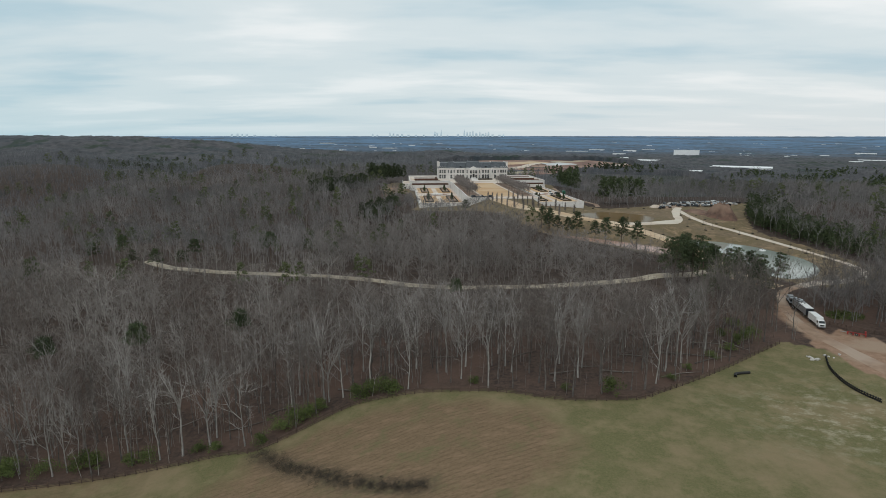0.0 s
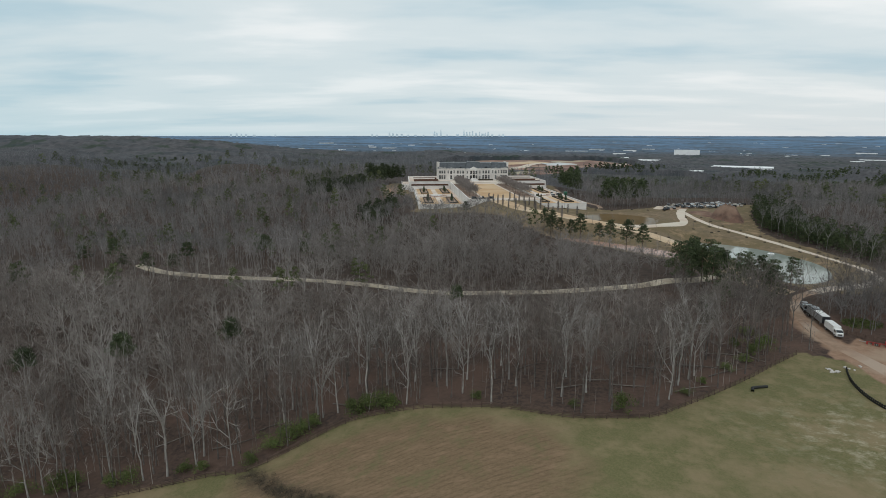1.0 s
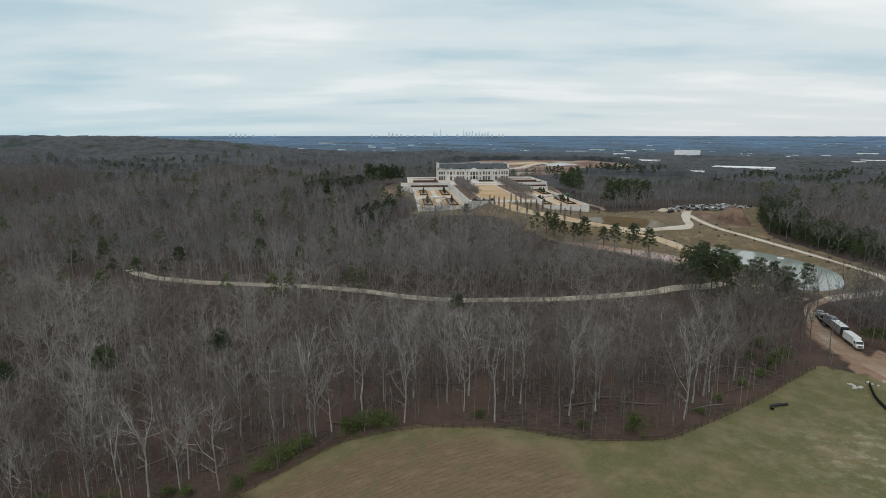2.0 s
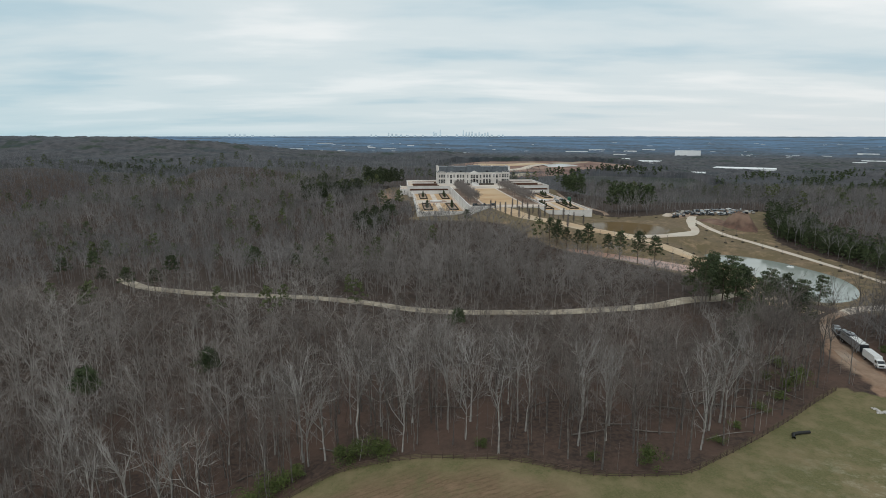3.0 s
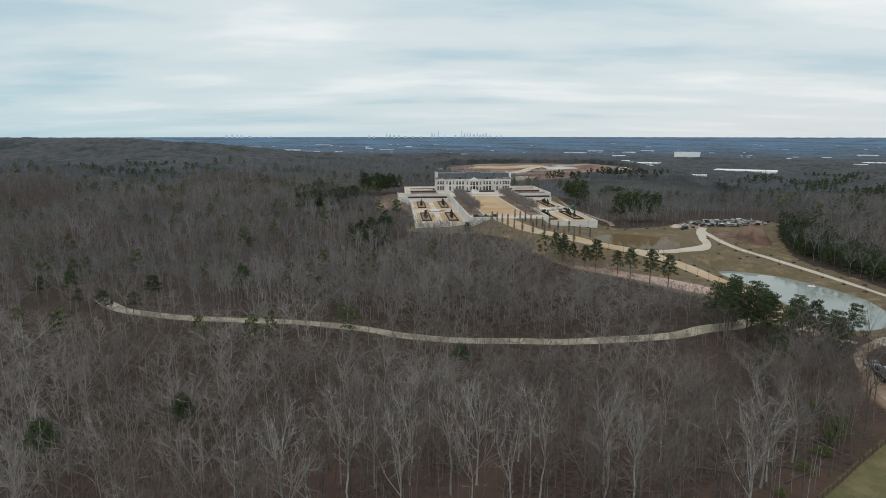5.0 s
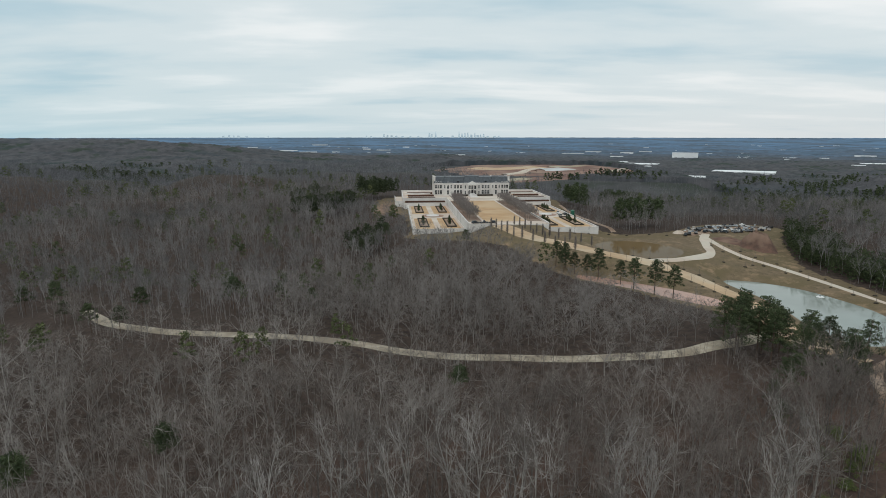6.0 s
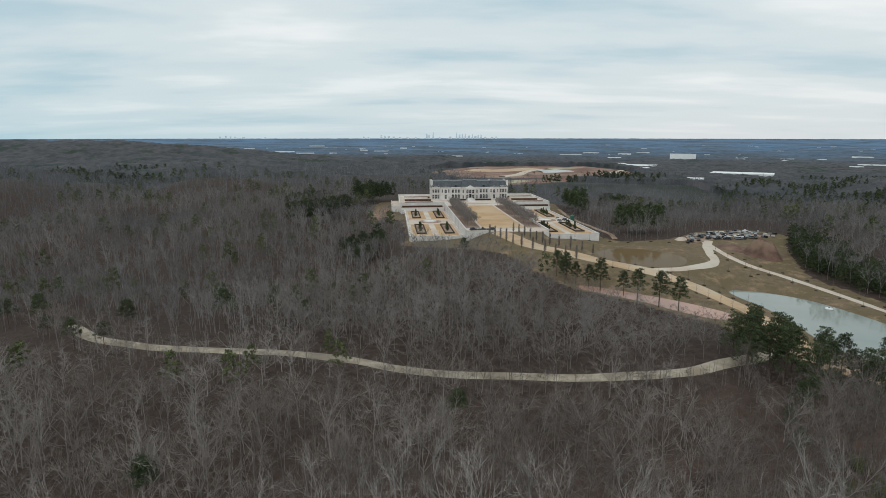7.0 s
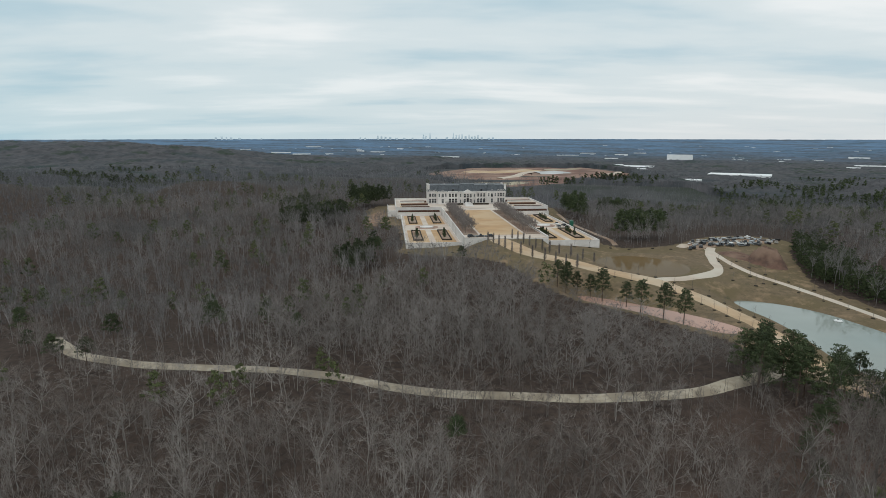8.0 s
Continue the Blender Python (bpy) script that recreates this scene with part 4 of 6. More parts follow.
woods("bare_wood", "leafless trees standing along the dirt road",
      scatter(-165, 105, 215, 315, 6.6, 40, lambda x, y: (from_line(x, y, WOOD_ROAD) < 15) & (y < np.interp(x, WOOD_ROAD[:, 0], WOOD_ROAD[:, 1])) & (waves(x, y, 40, 48) > -0.5)), close_kinds, KR, (0.42, 0.72), 0.25, WOODS_NEAR, True)
woods("bare_wood", "dense leafless grey-brown wood between pasture and dirt road",
      scatter(-190, 118, 150, 262, 6.9, 31, lambda x, y: ((y >= fence_y(x) + 30) | (x < -125)) & in_view(x, y) & ((x > -180) | (y > 190)) & (y < np.interp(x, WOOD_ROAD[:, 0], WOOD_ROAD[:, 1]))),
      close_kinds, KR, (0.66, 1.0), 0.3, WOODS_NEAR)
woods("bare_wood", "leafless wood behind the parked trucks", scatter(131, 215, 165, 240, 5.4, 37), close_kinds, KR, (0.6, 0.9), 0.05)
edge_kinds = woods_kinds(KR, 8, (16, 22), leaders=4, subs=4, twigs=14, sides=3, thick=0.75, twig_w=0.095, spread=1.5, fork=(0.2, 0.42))
by_road = lambda x, y: (x > -70) & (x < 118) & (y < 350) & (y > np.interp(x, WOOD_ROAD[:, 0], WOOD_ROAD[:, 1]))
woods("bare_wood", "leafless wood with pale trunks between dirt road and drive", scatter(-70, 118, 225, 350, 6.4, 38, by_road), edge_kinds, KR, (0.7, 1.1), 0.3, WOODS_PALE)
woods("bare_wood", "leafless grey-brown woods on the slopes around the estate",
      scatter(-330, 420, 150, 640, 7.5, 32, lambda x, y: in_view(x, y) & ~by_road(x, y) & ~((y < np.interp(x, WOOD_ROAD[:, 0], WOOD_ROAD[:, 1])) & (x > -190) & (x < 118)) & (np.hypot(x + 60, y) > 190) & ~((x > 131) & (x < 215) & (y > 165) & (y < 240))),
      mid_kinds, KR, (0.65, 1.05), 0.2)
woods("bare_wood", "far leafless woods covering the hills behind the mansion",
      scatter(-760, 860, 640, 1000, 11.2, 33, in_view), far_kinds, KR, (0.7, 1.1), 0.1, WOODS_HAZED)
sx, sy = scatter(-620, 720, 240, 640, 8.5, 36, lambda x, y: (np.abs(x) < 40 + 0.82 * y) & ((x < -330) | (x > 420)))
woods("bare_wood", "leafless woods on the outer slopes of the valley", (sx, sy), far_kinds, KR, (0.75, 1.1), 0.1, WOODS_HAZED)
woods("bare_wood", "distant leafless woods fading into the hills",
      scatter(-1150, 1250, 1000, 1500, 16, 34, in_view), thin_kinds, KR, (0.8, 1.2), 0.08, WOODS_HAZED)


def far_canopy():
    """The tops of the far woods as one rough sheet."""
    r = np.random.RandomState(9)
    az = np.linspace(radians(-48), radians(50), 420)
    rad = 1250 * (4830 / 1250) ** np.linspace(0, 1, 190)
    a, d = np.meshgrid(az, rad)
    a = a + r.uniform(-0.4, 0.4, a.shape) * (az[1] - az[0])
    d = d * (1 + r.uniform(-0.002, 0.002, d.shape))
    x, y = (d * np.sin(a)).ravel(), (d * np.cos(a)).ravel()
    z = land(x, y) + 6 + (7 * r.beta(2, 2, len(x)) + 1.2 * waves(x, y, 60, 12)) * (1 - 0.75 * smooth(3400, 4500, d.ravel()))
    z = z - 14 * (d.ravel() < 1300) - 40 * inside(x, y, CLEARED)
    nx = len(az)
    i = np.arange((len(rad) - 1) * (nx - 1))
    i = i + i // (nx - 1)
    me = raw_mesh("far_woods", np.stack([x, y, z], 1), quads=np.stack([i, i + 1, i + nx + 1, i + nx], 1))
    # Haze painted into the canopy: tone shifts its colour to blue with distance.
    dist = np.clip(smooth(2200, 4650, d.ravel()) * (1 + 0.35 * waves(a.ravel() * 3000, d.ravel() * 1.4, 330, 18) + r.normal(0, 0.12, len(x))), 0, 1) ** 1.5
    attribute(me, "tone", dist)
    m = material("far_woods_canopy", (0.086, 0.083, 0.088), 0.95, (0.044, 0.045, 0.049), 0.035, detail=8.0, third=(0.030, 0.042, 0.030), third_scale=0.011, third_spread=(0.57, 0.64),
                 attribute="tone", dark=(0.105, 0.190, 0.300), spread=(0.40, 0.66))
    # second blotch of darker woods at a larger scale, over near and far alike
    nt = m.node_tree
    n = nt.nodes.new
    coord, tx, rg, mx = n("ShaderNodeTexCoord"), n("ShaderNodeTexNoise"), n("ShaderNodeMapRange"), n("ShaderNodeMixRGB")
    mp = n("ShaderNodeMapping")
    mp.inputs["Scale"].default_value = (0.45, 1.5, 1.0)
    tx.inputs["Scale"].default_value, tx.inputs["Detail"].default_value, tx.inputs["Roughness"].default_value = 0.009, 9.0, 0.72
    nt.links.new(coord.outputs["Object"], mp.inputs["Vector"])
    nt.links.new(mp.outputs[0], tx.inputs["Vector"])
    rg.inputs["From Min"].default_value, rg.inputs["From Max"].default_value, rg.inputs["To Max"].default_value = 0.46, 0.64, 0.6
    nt.links.new(tx.outputs["Fac"], rg.inputs["Value"])
    nt.links.new(rg.outputs[0], mx.inputs[0])
    b = nt.nodes["Principled BSDF"]
    nt.links.new(b.inputs["Base Color"].links[0].from_socket, mx.inputs[1])
    mx.inputs[2].default_value = (0.026, 0.042, 0.052, 1)
    nt.links.new(mx.outputs[0], b.inputs["Base Color"])
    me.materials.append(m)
    return tagged(new("far_woods", me), "distant wooded land with haze painted in as blue-grey", "woods", kind="stuff")


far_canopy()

# ------------------------------------------------------------------ pines and shrubs
PR = np.random.RandomState(77)
pine_kinds = [pine_kind(PR, h, "dark green pine tree among bare woods", "pines", low=lo, width=w) for h, lo, w in ((16, 0.5, 0.28), (19, 0.55, 0.25), (14, 0.45, 0.3), (18, 0.52, 0.27), (21, 0.74, 0.15), (18, 0.3, 0.27), (16, 0.40, 0.30))]
PINES = [(57, 334, .75), (62, 335.5, .8), (66, 332, .72), (71, 327.5, .8), (75, 322, .95), (83, 313, .78), (86.5, 305, .85), (91, 292, .9), (98, 289, .85), (60, 329, .7),
         (107, 249, .78), (104, 244, .85), (113.5, 239, .8), (114.5, 244, .72), (121, 234, .7), (124, 229, .72), (108, 217, .8), (112, 222, .8), (100.6, 228, .92), (97, 233, .85), (105, 233, .92), (109, 230, .85), (103, 224, .8), (116, 214, .8),
         (118, 226, .7), (101, 238, .85), (95, 239, .7), (114, 204, .95), (117, 209, .85), (93, 227, .75), (88, 196, .42), (95, 203, .5), (84, 186, .38), (101, 208, .6),
         (-65, 177, 1.05), (-92, 165, 1.05), (-119, 163, 1.0), (-92, 300, 1.0), (-138, 270.5, .8), (-124, 266, .7), (-128, 291, .85), (-103, 327, .85), (-158, 286, .7), (-170, 300, .8), (-197, 317, .9), (-58, 303, .6), (4.4, 201, .85), (-47, 387, .8), (-40, 392, .9), (-33, 396, .85),
         (14, 372, .7), (-35, 415, .7), (-80, 330, .7), (133, 224, .7)]
for k, (x, y, s) in enumerate(PINES):
    stand(pine_kinds[4 if x < 20 and y < 260 else 5 if x > 80 and y < 250 and k % 3 else 6 if x > 50 else k % 4], x, y, s * (1.18 if y < 260 and x > 80 else 0.95 if y < 260 else 1.0) * PR.uniform(0.92, 1.08), PR.uniform(0, 360))
away_with(pine_kinds)


def pine_woods(name, label, places, rng, clumps, per, size, tall, mat=NEEDLES, low=0.35):
    x, y = places
    z = land(x, y)
    kinds = []
    for _ in range(4):
        tr, (v, t) = pine(rng, 16, clumps=clumps, per=per, low=low, size=size, width=0.21)
        kinds.append((v, t))
    vs, ts, n = [], [], 0
    for k in range(len(x)):
        v, t = kinds[k % 4]
        a, s = rng.uniform(0, 6.28), rng.uniform(*tall)
        vs.append(np.stack([(v[:, 0] * math.cos(a) - v[:, 1] * math.sin(a)) * s + x[k], (v[:, 0] * math.sin(a) + v[:, 1] * math.cos(a)) * s + y[k], v[:, 2] * s + z[k]], 1))
        ts.append(t + n)
        n += len(v)
    me = raw_mesh(name, np.concatenate(vs), tris=np.concatenate(ts))
    me.materials.append(mat)
    return tagged(new(name, me), label, "woods", kind="stuff")


def blob(cx, cy, rx, ry):
    return lambda x, y: ((x - cx) / rx) ** 2 + ((y - cy) / ry) ** 2 < 1


GROVES = [(143, 467, 20, 13, 0.95, 1.4), (-46, 401, 14, 11, 0.91, 1.1), (213, 400, 18, 42, 0.5, 0.82), (202, 366, 10, 20, 0.4, 0.65), (211, 345, 14, 32, 0.45, 0.75), (-98, 545, 27, 19, 0.91, 1.2), (-58, 630, 26, 24, 0.9, 1.3),
          (129, 594, 11, 26, 0.9, 1.4), (-125, 610, 18, 14, 0.7, 1.0), (185, 640, 20, 30, 0.9, 1.2), (216, 300, 14, 40, 0.4, 0.75)]
for k, g in enumerate(GROVES):
    pine_woods("pine_wood", "dark green pine grove beside the estate" if g[5] > 0.9 else "low dark green pines on the bank beside the road",
               scatter(g[0] - g[2], g[0] + g[2], g[1] - g[3], g[1] + g[3], 5.6 if g[5] > 0.9 else 3.7 if g[2] < 20 else 6.5, 60 + k, blob(*g[:4])), PR, 26 if g[5] > 0.9 else 14, 16 if g[5] > 0.9 else 14, 0.66 if g[5] > 0.9 else 0.85, g[4:], NEEDLES, 0.35 if g[5] > 0.9 else 0.08)
sx, sy = scatter(-420, 420, 230, 900, 17, 71, lambda x, y: in_view(x, y) & (waves(x, y, 90, 15) > np.where(x < 0, 0.40, np.where(x > 225, 0.22, 0.66))))
pine_woods("pine_wood", "scattered olive-green pines among the leafless woods", (sx, sy), PR, 14, 19, 0.66, (0.8, 1.25), NEEDLES_OLIVE, 0.5)
sx, sy = scatter(-1100, 1200, 900, 1500, 22, 72, lambda x, y: in_view(x, y) & (waves(x, y, 330, 16) > 0.85))
pine_woods("pine_wood", "distant patches of dark pines on the hills", (sx, sy), PR, 8, 9, 1.7, (1.0, 1.35))
sx, sy = scatter(380, 1100, 520, 1250, 13, 73, lambda x, y: in_view(x, y) & (waves(x, y, 210, 17) + 0.5 * waves(x, y, 60, 19) > 0.12) & (x > 300 + 0.35 * (y - 500)))
pine_woods("pine_wood", "dark mixed pines in the woods on the valley side", (sx, sy), PR, 8, 8, 1.8, (0.95, 1.3), NEEDLES, 0.3)
for k, g in enumerate([(-640, 1200, 90, 16), (-700, 1150, 60, 18), (-800, 1190, 75, 45), (-560, 1240, 50, 14), (-900, 1210, 60, 20), (250, 1205, 50, 14), (360, 1285, 50, 14)]):
    pine_woods("pine_wood", "long dark stand of pines on the far slope", scatter(g[0] - g[2], g[0] + g[2], g[1] - g[3], g[1] + g[3], 11, 90 + k, blob(*g)), PR, 9, 9, 1.7, (1.0, 1.5))

shrubs = [shrub_mesh(PR, "evergreen_shrub", SHRUB, r, h) for r, h in ((2.0, 2.9), (1.7, 3.6), (2.4, 3.0))]
for k, (x, y, s) in enumerate([(-90.7, 131, 1.3), (-87, 131.5, 1.0), (-39, 139, 1.2), (-36, 141, 1.1), (-33, 142.5, .9), (-42, 136.5, .9), (-23, 146, 1.2), (-20.5, 146.8, 1.0), (-16, 146, 1.2), (-14, 146.5, .9), (41, 131.6, 1.1), (-75, 132, .9),
                               (-62, 133.5, .8), (-106, 126, 1.4), (-109, 127, 1.2), (-46, 132.5, .8), (-78.5, 131, .8), (77, 157, .6), (85, 163, .7), (90, 168, .8), (94, 172, .95), (98, 176, .9), (66, 147, .55), (59, 141, .5), (88, 175, .7),
                               (30, 134, .5), (96, 183, .8), (8, 143, .6), (-57, 132, .7), (-99, 128.5, .9)]):
    ob = new("evergreen_shrub", shrubs[k % 3])
    ob.matrix_world = pose(x, y, land_at(x, y) - 0.1, 0, 0, k * 77) @ Matrix.Scale(s * 1.22, 4)
    tagged(ob, "bright green evergreen shrub behind the pasture fence", "shrub", "shrubs along the fence")

# ------------------------------------------------------------------ pasture fence


def build_fence(line, name, label, skip=1.0):
    seg = np.linalg.norm(np.diff(line, axis=0), axis=1)
    dist = np.concatenate([[0], np.cumsum(seg)])
    step = 2.45
    n = int(dist[-1] / step)
    s = np.arange(n + 1) * step
    px, py = np.interp(s, dist, line[:, 0]), np.interp(s, dist, line[:, 1])
    pz = land(px, py)
    root = thing(name, pose(px[0], py[0], pz[0]), label, "fence")
    inv = root.matrix_world.inverted()
    fr = np.random.RandomState(3)
    post_me = bpy.data.meshes.new("post")
    bm = slab(-0.10, 0.10, -0.10, 0.10, -0.4, 1.48, bevel=0.012)
    bm.to_mesh(post_me)
    post_me.materials.append(WOOD_FENCE)
    rail_me = bpy.data.meshes.new("rail")
    bm = slab(0, 1, -0.025, 0.025, -0.065, 0.065)
    bm.to_mesh(rail_me)
    rail_me.materials.append(WOOD_FENCE)
    for k in range(n + 1):
        part("post", post_me, None, root, m=inv @ pose(px[k], py[k], pz[k], fr.normal(0, 1.2), fr.normal(0, 1.2), fr.uniform(-8, 8)))
    for k in range(0, n - 1, 2):
        a, b = Vector((px[k], py[k], pz[k])), Vector((px[k + 2], py[k + 2], pz[k + 2]))
        mid = Vector((px[k + 1], py[k + 1], pz[k + 1]))
        for hgt in (0.3, 0.62, 0.94, 1.28):
            d = b - a
            yaw, pitch = math.degrees(math.atan2(d.y, d.x)), -math.degrees(math.atan2(d.z, math.hypot(d.x, d.y)))
            sag = (mid - (a + b) / 2) * 0.5
            m = pose(a.x + sag.x, a.y + sag.y, a.z + sag.z + hgt + fr.normal(0, 0.012), 0, pitch, yaw) @ pose(0, -0.115, 0)
            part("rail", rail_me, None, root, m=inv @ m @ Matrix.Diagonal((d.length, 1, 1, 1)))
    return root


build_fence(FENCE, "fence", "weathered brown four-rail wooden fence around the pasture")
build_fence(np.array([(124, 186), (131, 176.5), (141, 170), (152, 164), (166, 156)]), "fence", "brown wooden rail fence beside the dirt road")

# ------------------------------------------------------------------ the estate: terraces, gardens, mansion
# plan of the estate: x to the mansion's right-hand end, y back from its front, heights as in the world
ESTATE = pose(30.0, 600.0, 0, 0, 0, 4.5)
LAWN_Z, GARDEN_Z, COURT_Z = 16.0, 11.0, 16.3


def estate_part(name, bm, mat, root, label=""):
    return part(name, bm, mat, root, label)


def estate_thing(name, label, category, x=0.0, y=0.0, z=0.0, turn=0.0, group="", kind=""):
    return thing(name, ESTATE @ pose(x, y, z, 0, 0, turn), label, category, group, kind)


def build_terraces():
    def podium(name, label, x0, x1, y0, y1, z0, z1, top_mat, top_label):
        root = estate_thing(name, label, "terrace", kind="structure")
        estate_part("retaining_wall", slab(x0, x1, y0, y1, z0, z1 - 0.3), STONE, root)
        estate_part("paving", slab(x0 + 0.6, x1 - 0.6, y0 + 0.6, y1 - 0.6, z1 - 0.3, z1), top_mat, root, top_label)
        return root

    def parapet(root, runs, z, h=1.0, w=0.55):
        for x0, y0, x1, y1 in runs:
            bm = bmesh.new()
            if x0 == x1:
                box(bm, x0 - w / 2, x0 + w / 2, min(y0, y1), max(y0, y1), z - 0.3, z + h)
            else:
                box(bm, min(x0, x1), max(x0, x1), y0 - w / 2, y0 + w / 2, z - 0.3, z + h)
            wall = estate_part("parapet", bm, STONE, root)
            bm = bmesh.new()
            if x0 == x1:
                box(bm, x0 - w / 2 - .1, x0 + w / 2 + .1, min(y0, y1) - .1, max(y0, y1) + .1, z + h, z + h + 0.16)
            else:
                box(bm, min(x0, x1) - .1, max(x0, x1) + .1, y0 - w / 2 - .1, y0 + w / 2 + .1, z + h, z + h + 0.16)
            part("coping", bm, STONE, wall)

    # great lawn in the middle
    lawn = podium("lawn_terrace", "long central terrace with limestone walls and dormant tan lawn", -27, 25, -184, -37, 4, LAWN_Z, PAVING, "pale paved walks")
    estate_part("lawn", slab(-14.5, 12.5, -171, -49, LAWN_Z - 0.2, LAWN_Z + 0.06), DRYLAWN, lawn, "dormant tan lawn panel")
    parapet(lawn, [(-26.7, -184, -26.7, -40), (24.7, -184, 24.7, -40)], LAWN_Z, 0.8)
    parapet(lawn, [(-27, -183.7, -13, -183.7)], LAWN_Z, 0.35)
    for s in (-1, 1):
        x0, x1 = (-62, -27.0) if s < 0 else (25.0, 62)
        g = podium("garden_terrace", "walled parterre garden terrace with tan turf and pale paths", x0, x1, -172, -36, 2, GARDEN_Z, PAVING, "pale paved garden paths")
        ox = x0 + 0.3 if s < 0 else x1 - 0.3
        parapet(g, [(ox, -172, ox, -36), (x0, -171.7, x1, -171.7)], GARDEN_Z, 0.7)
        mid = (x0 + x1) / 2
        for xa, xb, ya, yb in ((x0 + 2.5, mid - 2.0, -166, -118), (mid + 2.0, x1 - 2.5, -166, -118), (x0 + 2.5, mid - 2.0, -92, -44), (mid + 2.0, x1 - 2.5, -92, -44)):
            estate_part("turf_panel", slab(xa, xb, ya, yb, GARDEN_Z - 0.2, GARDEN_Z + 0.05), DRYLAWN, g, "dormant tan turf panel")
        # a round basin where the paths cross
        basin = estate_thing("fountain_basin", "low round stone fountain basin at the garden's centre", "fountain", mid, -105, GARDEN_Z + 0.06)
        bm = bmesh.new()
        lathe(bm, [(8.5, 0.0), (8.5, 0.14), (5.8, 0.16), (5.8, 0.02)], 28)
        part("brick_ring", bm, material("rose_paving", (0.40, 0.27, 0.21), 0.9, (0.33, 0.22, 0.17), 0.5), basin, "rose-coloured paving ring")
        bm = bmesh.new()
        lathe(bm, [(5.0, 0.02), (5.0, 0.6), (4.5, 0.6), (4.4, 0.3)], 28)
        part("basin", bm, STONE, basin)
    # upper court beside and behind the mansion
    court = podium("upper_terrace", "raised limestone court around the mansion", -66, 66, -36, 36, 2, COURT_Z, PAVING, "pale paved court")
    parapet(court, [(-65.7, -36, -65.7, 36), (65.7, -36, 65.7, 36), (-66, -35.7, -27, -35.7), (25, -35.7, 66, -35.7), (-66, 35.7, 66, 35.7), (-62, 8, -39, 8), (39, 8, 62, 8)], COURT_Z, 1.1)
    for x0, x1 in ((-62, -38), (38, 62)):
        for y0, y1 in ((-28, -18), (-6, 4)):
            estate_part("turf_panel", slab(x0, x1, y0, y1, COURT_Z - 0.2, COURT_Z + 0.05), DRYLAWN, court, "dormant tan turf panel")
    for x0, x1 in ((-65, -28), (26, 65)):
        step = estate_thing("planted_step", "low limestone step with a russet hedge below the upper court", "terrace", kind="structure")
        estate_part("retaining_wall", slab(x0, x1, -42, -36.02, 3, 13.6), STONE, step)
        estate_part("coping", slab(x0 - 0.1, x1 + 0.1, -42.2, -41.4, 13.6, 13.9), STONE, step)
        estate_part("bed_soil", slab(x0 + 0.3, x1 - 0.3, -41.4, -36.1, 13.6, 13.75), PINK_DIRT, step, "pale brown mulch")
        estate_part("hedge_side", slab(x0 + 1, x1 - 1, -39.6, -37.4, 13.7, 15.2, bevel=0.2), HEDGE_RED, step, "clipped russet hedge")
    side = estate_thing("side_terrace", "narrow stepped terrace beside the garden wall", "terrace", kind="structure")
    estate_part("retaining_wall", slab(-73, -66, -33, 12, 2, 13.4), STONE, side)
    estate_part("paving", slab(-72.4, -66, -32.4, 11.4, 13.4, 13.7), PAVING, side)
    estate_part("parapet", slab(-73, -72.4, -33, 12, 13.4, 14.6), STONE, side)
    estate_part("parapet", slab(-72.4, -66, -33, -32.4, 13.4, 14.6), STONE, side)
    # clipped beds on the court
    for x0, x1 in ((-61, -37), (37, 61)):
        for y in (-32, -12, 10.5):
            h = estate_thing("hedge", "long clipped brown hedge on the upper terrace", "hedge", (x0 + x1) / 2, y, COURT_Z, group="terrace hedges")
            bm = bmesh.new()
            box(bm, -(x1 - x0) / 2, (x1 - x0) / 2, -1.3, 1.3, 0, 1.6, 0.25)
            part("foliage", bm, HEDGE_RED, h)


build_terraces()


def bed_border(x0, x1, y0, y1, z, name, label, group):
    """A parterre bed: four hedge sides round bare soil."""
    root = estate_thing(name, label, "hedge", (x0 + x1) / 2, (y0 + y1) / 2, z, group=group)
    w, d = (x1 - x0) / 2, (y1 - y0) / 2
    for a in ((-w, w, -d, -d + 1.4), (-w, w, d - 1.4, d), (-w, -w + 0.7, -d + 1.4, d - 1.4), (w - 0.7, w, -d + 1.4, d - 1.4)):
        part("hedge_side", slab(*a, -0.05, 0.75, bevel=0.12), HEDGE, root)
    part("bed_soil", slab(-w + 0.7, w - 0.7, -d + 1.4, d - 1.4, -0.05, 0.16), PINK_DIRT, root, "pale brown mulch")
    return root


GR = np.random.RandomState(23)


def topiary(height, r):
    """A conical evergreen."""
    cs, rs = [], []
    for k in range(16):
        f = (k + 0.5) / 16
        for _ in range(3):
            az = GR.uniform(0, 6.28)
            rr = r * (1 - f) * 0.6
            cs.append(np.array([math.cos(az) * rr, math.sin(az) * rr, height * (0.06 + 0.9 * f)]))
            rs.append(r * (0.5 * (1 - f) + 0.16))
    v, t = tufts(GR, cs, rs, 8, 0.34)
    me = raw_mesh("foliage", v, tris=t)
    me.materials.append(NEEDLES)
    root = thing("conical_evergreen", Matrix(), "dark green conical evergreen in a garden bed", "shrub", "garden evergreens")
    part("foliage", me, None, root)
    bm = bmesh.new()
    lathe(bm, [(0.12, -0.2), (0.1, 0.8)], 6)
    part("stem", bm, PINE_BARK, root)
    return root


cone_kinds = [topiary(4.6, 1.3), topiary(5.4, 1.4), topiary(3.8, 1.2)]


def set_on_estate(kind, x, y, z, s=1.0):
    ob = copy_thing(kind, ESTATE @ pose(x, y, z, 0, 0, GR.uniform(0, 360)))
    ob.scale = (s, s, s)
    return ob


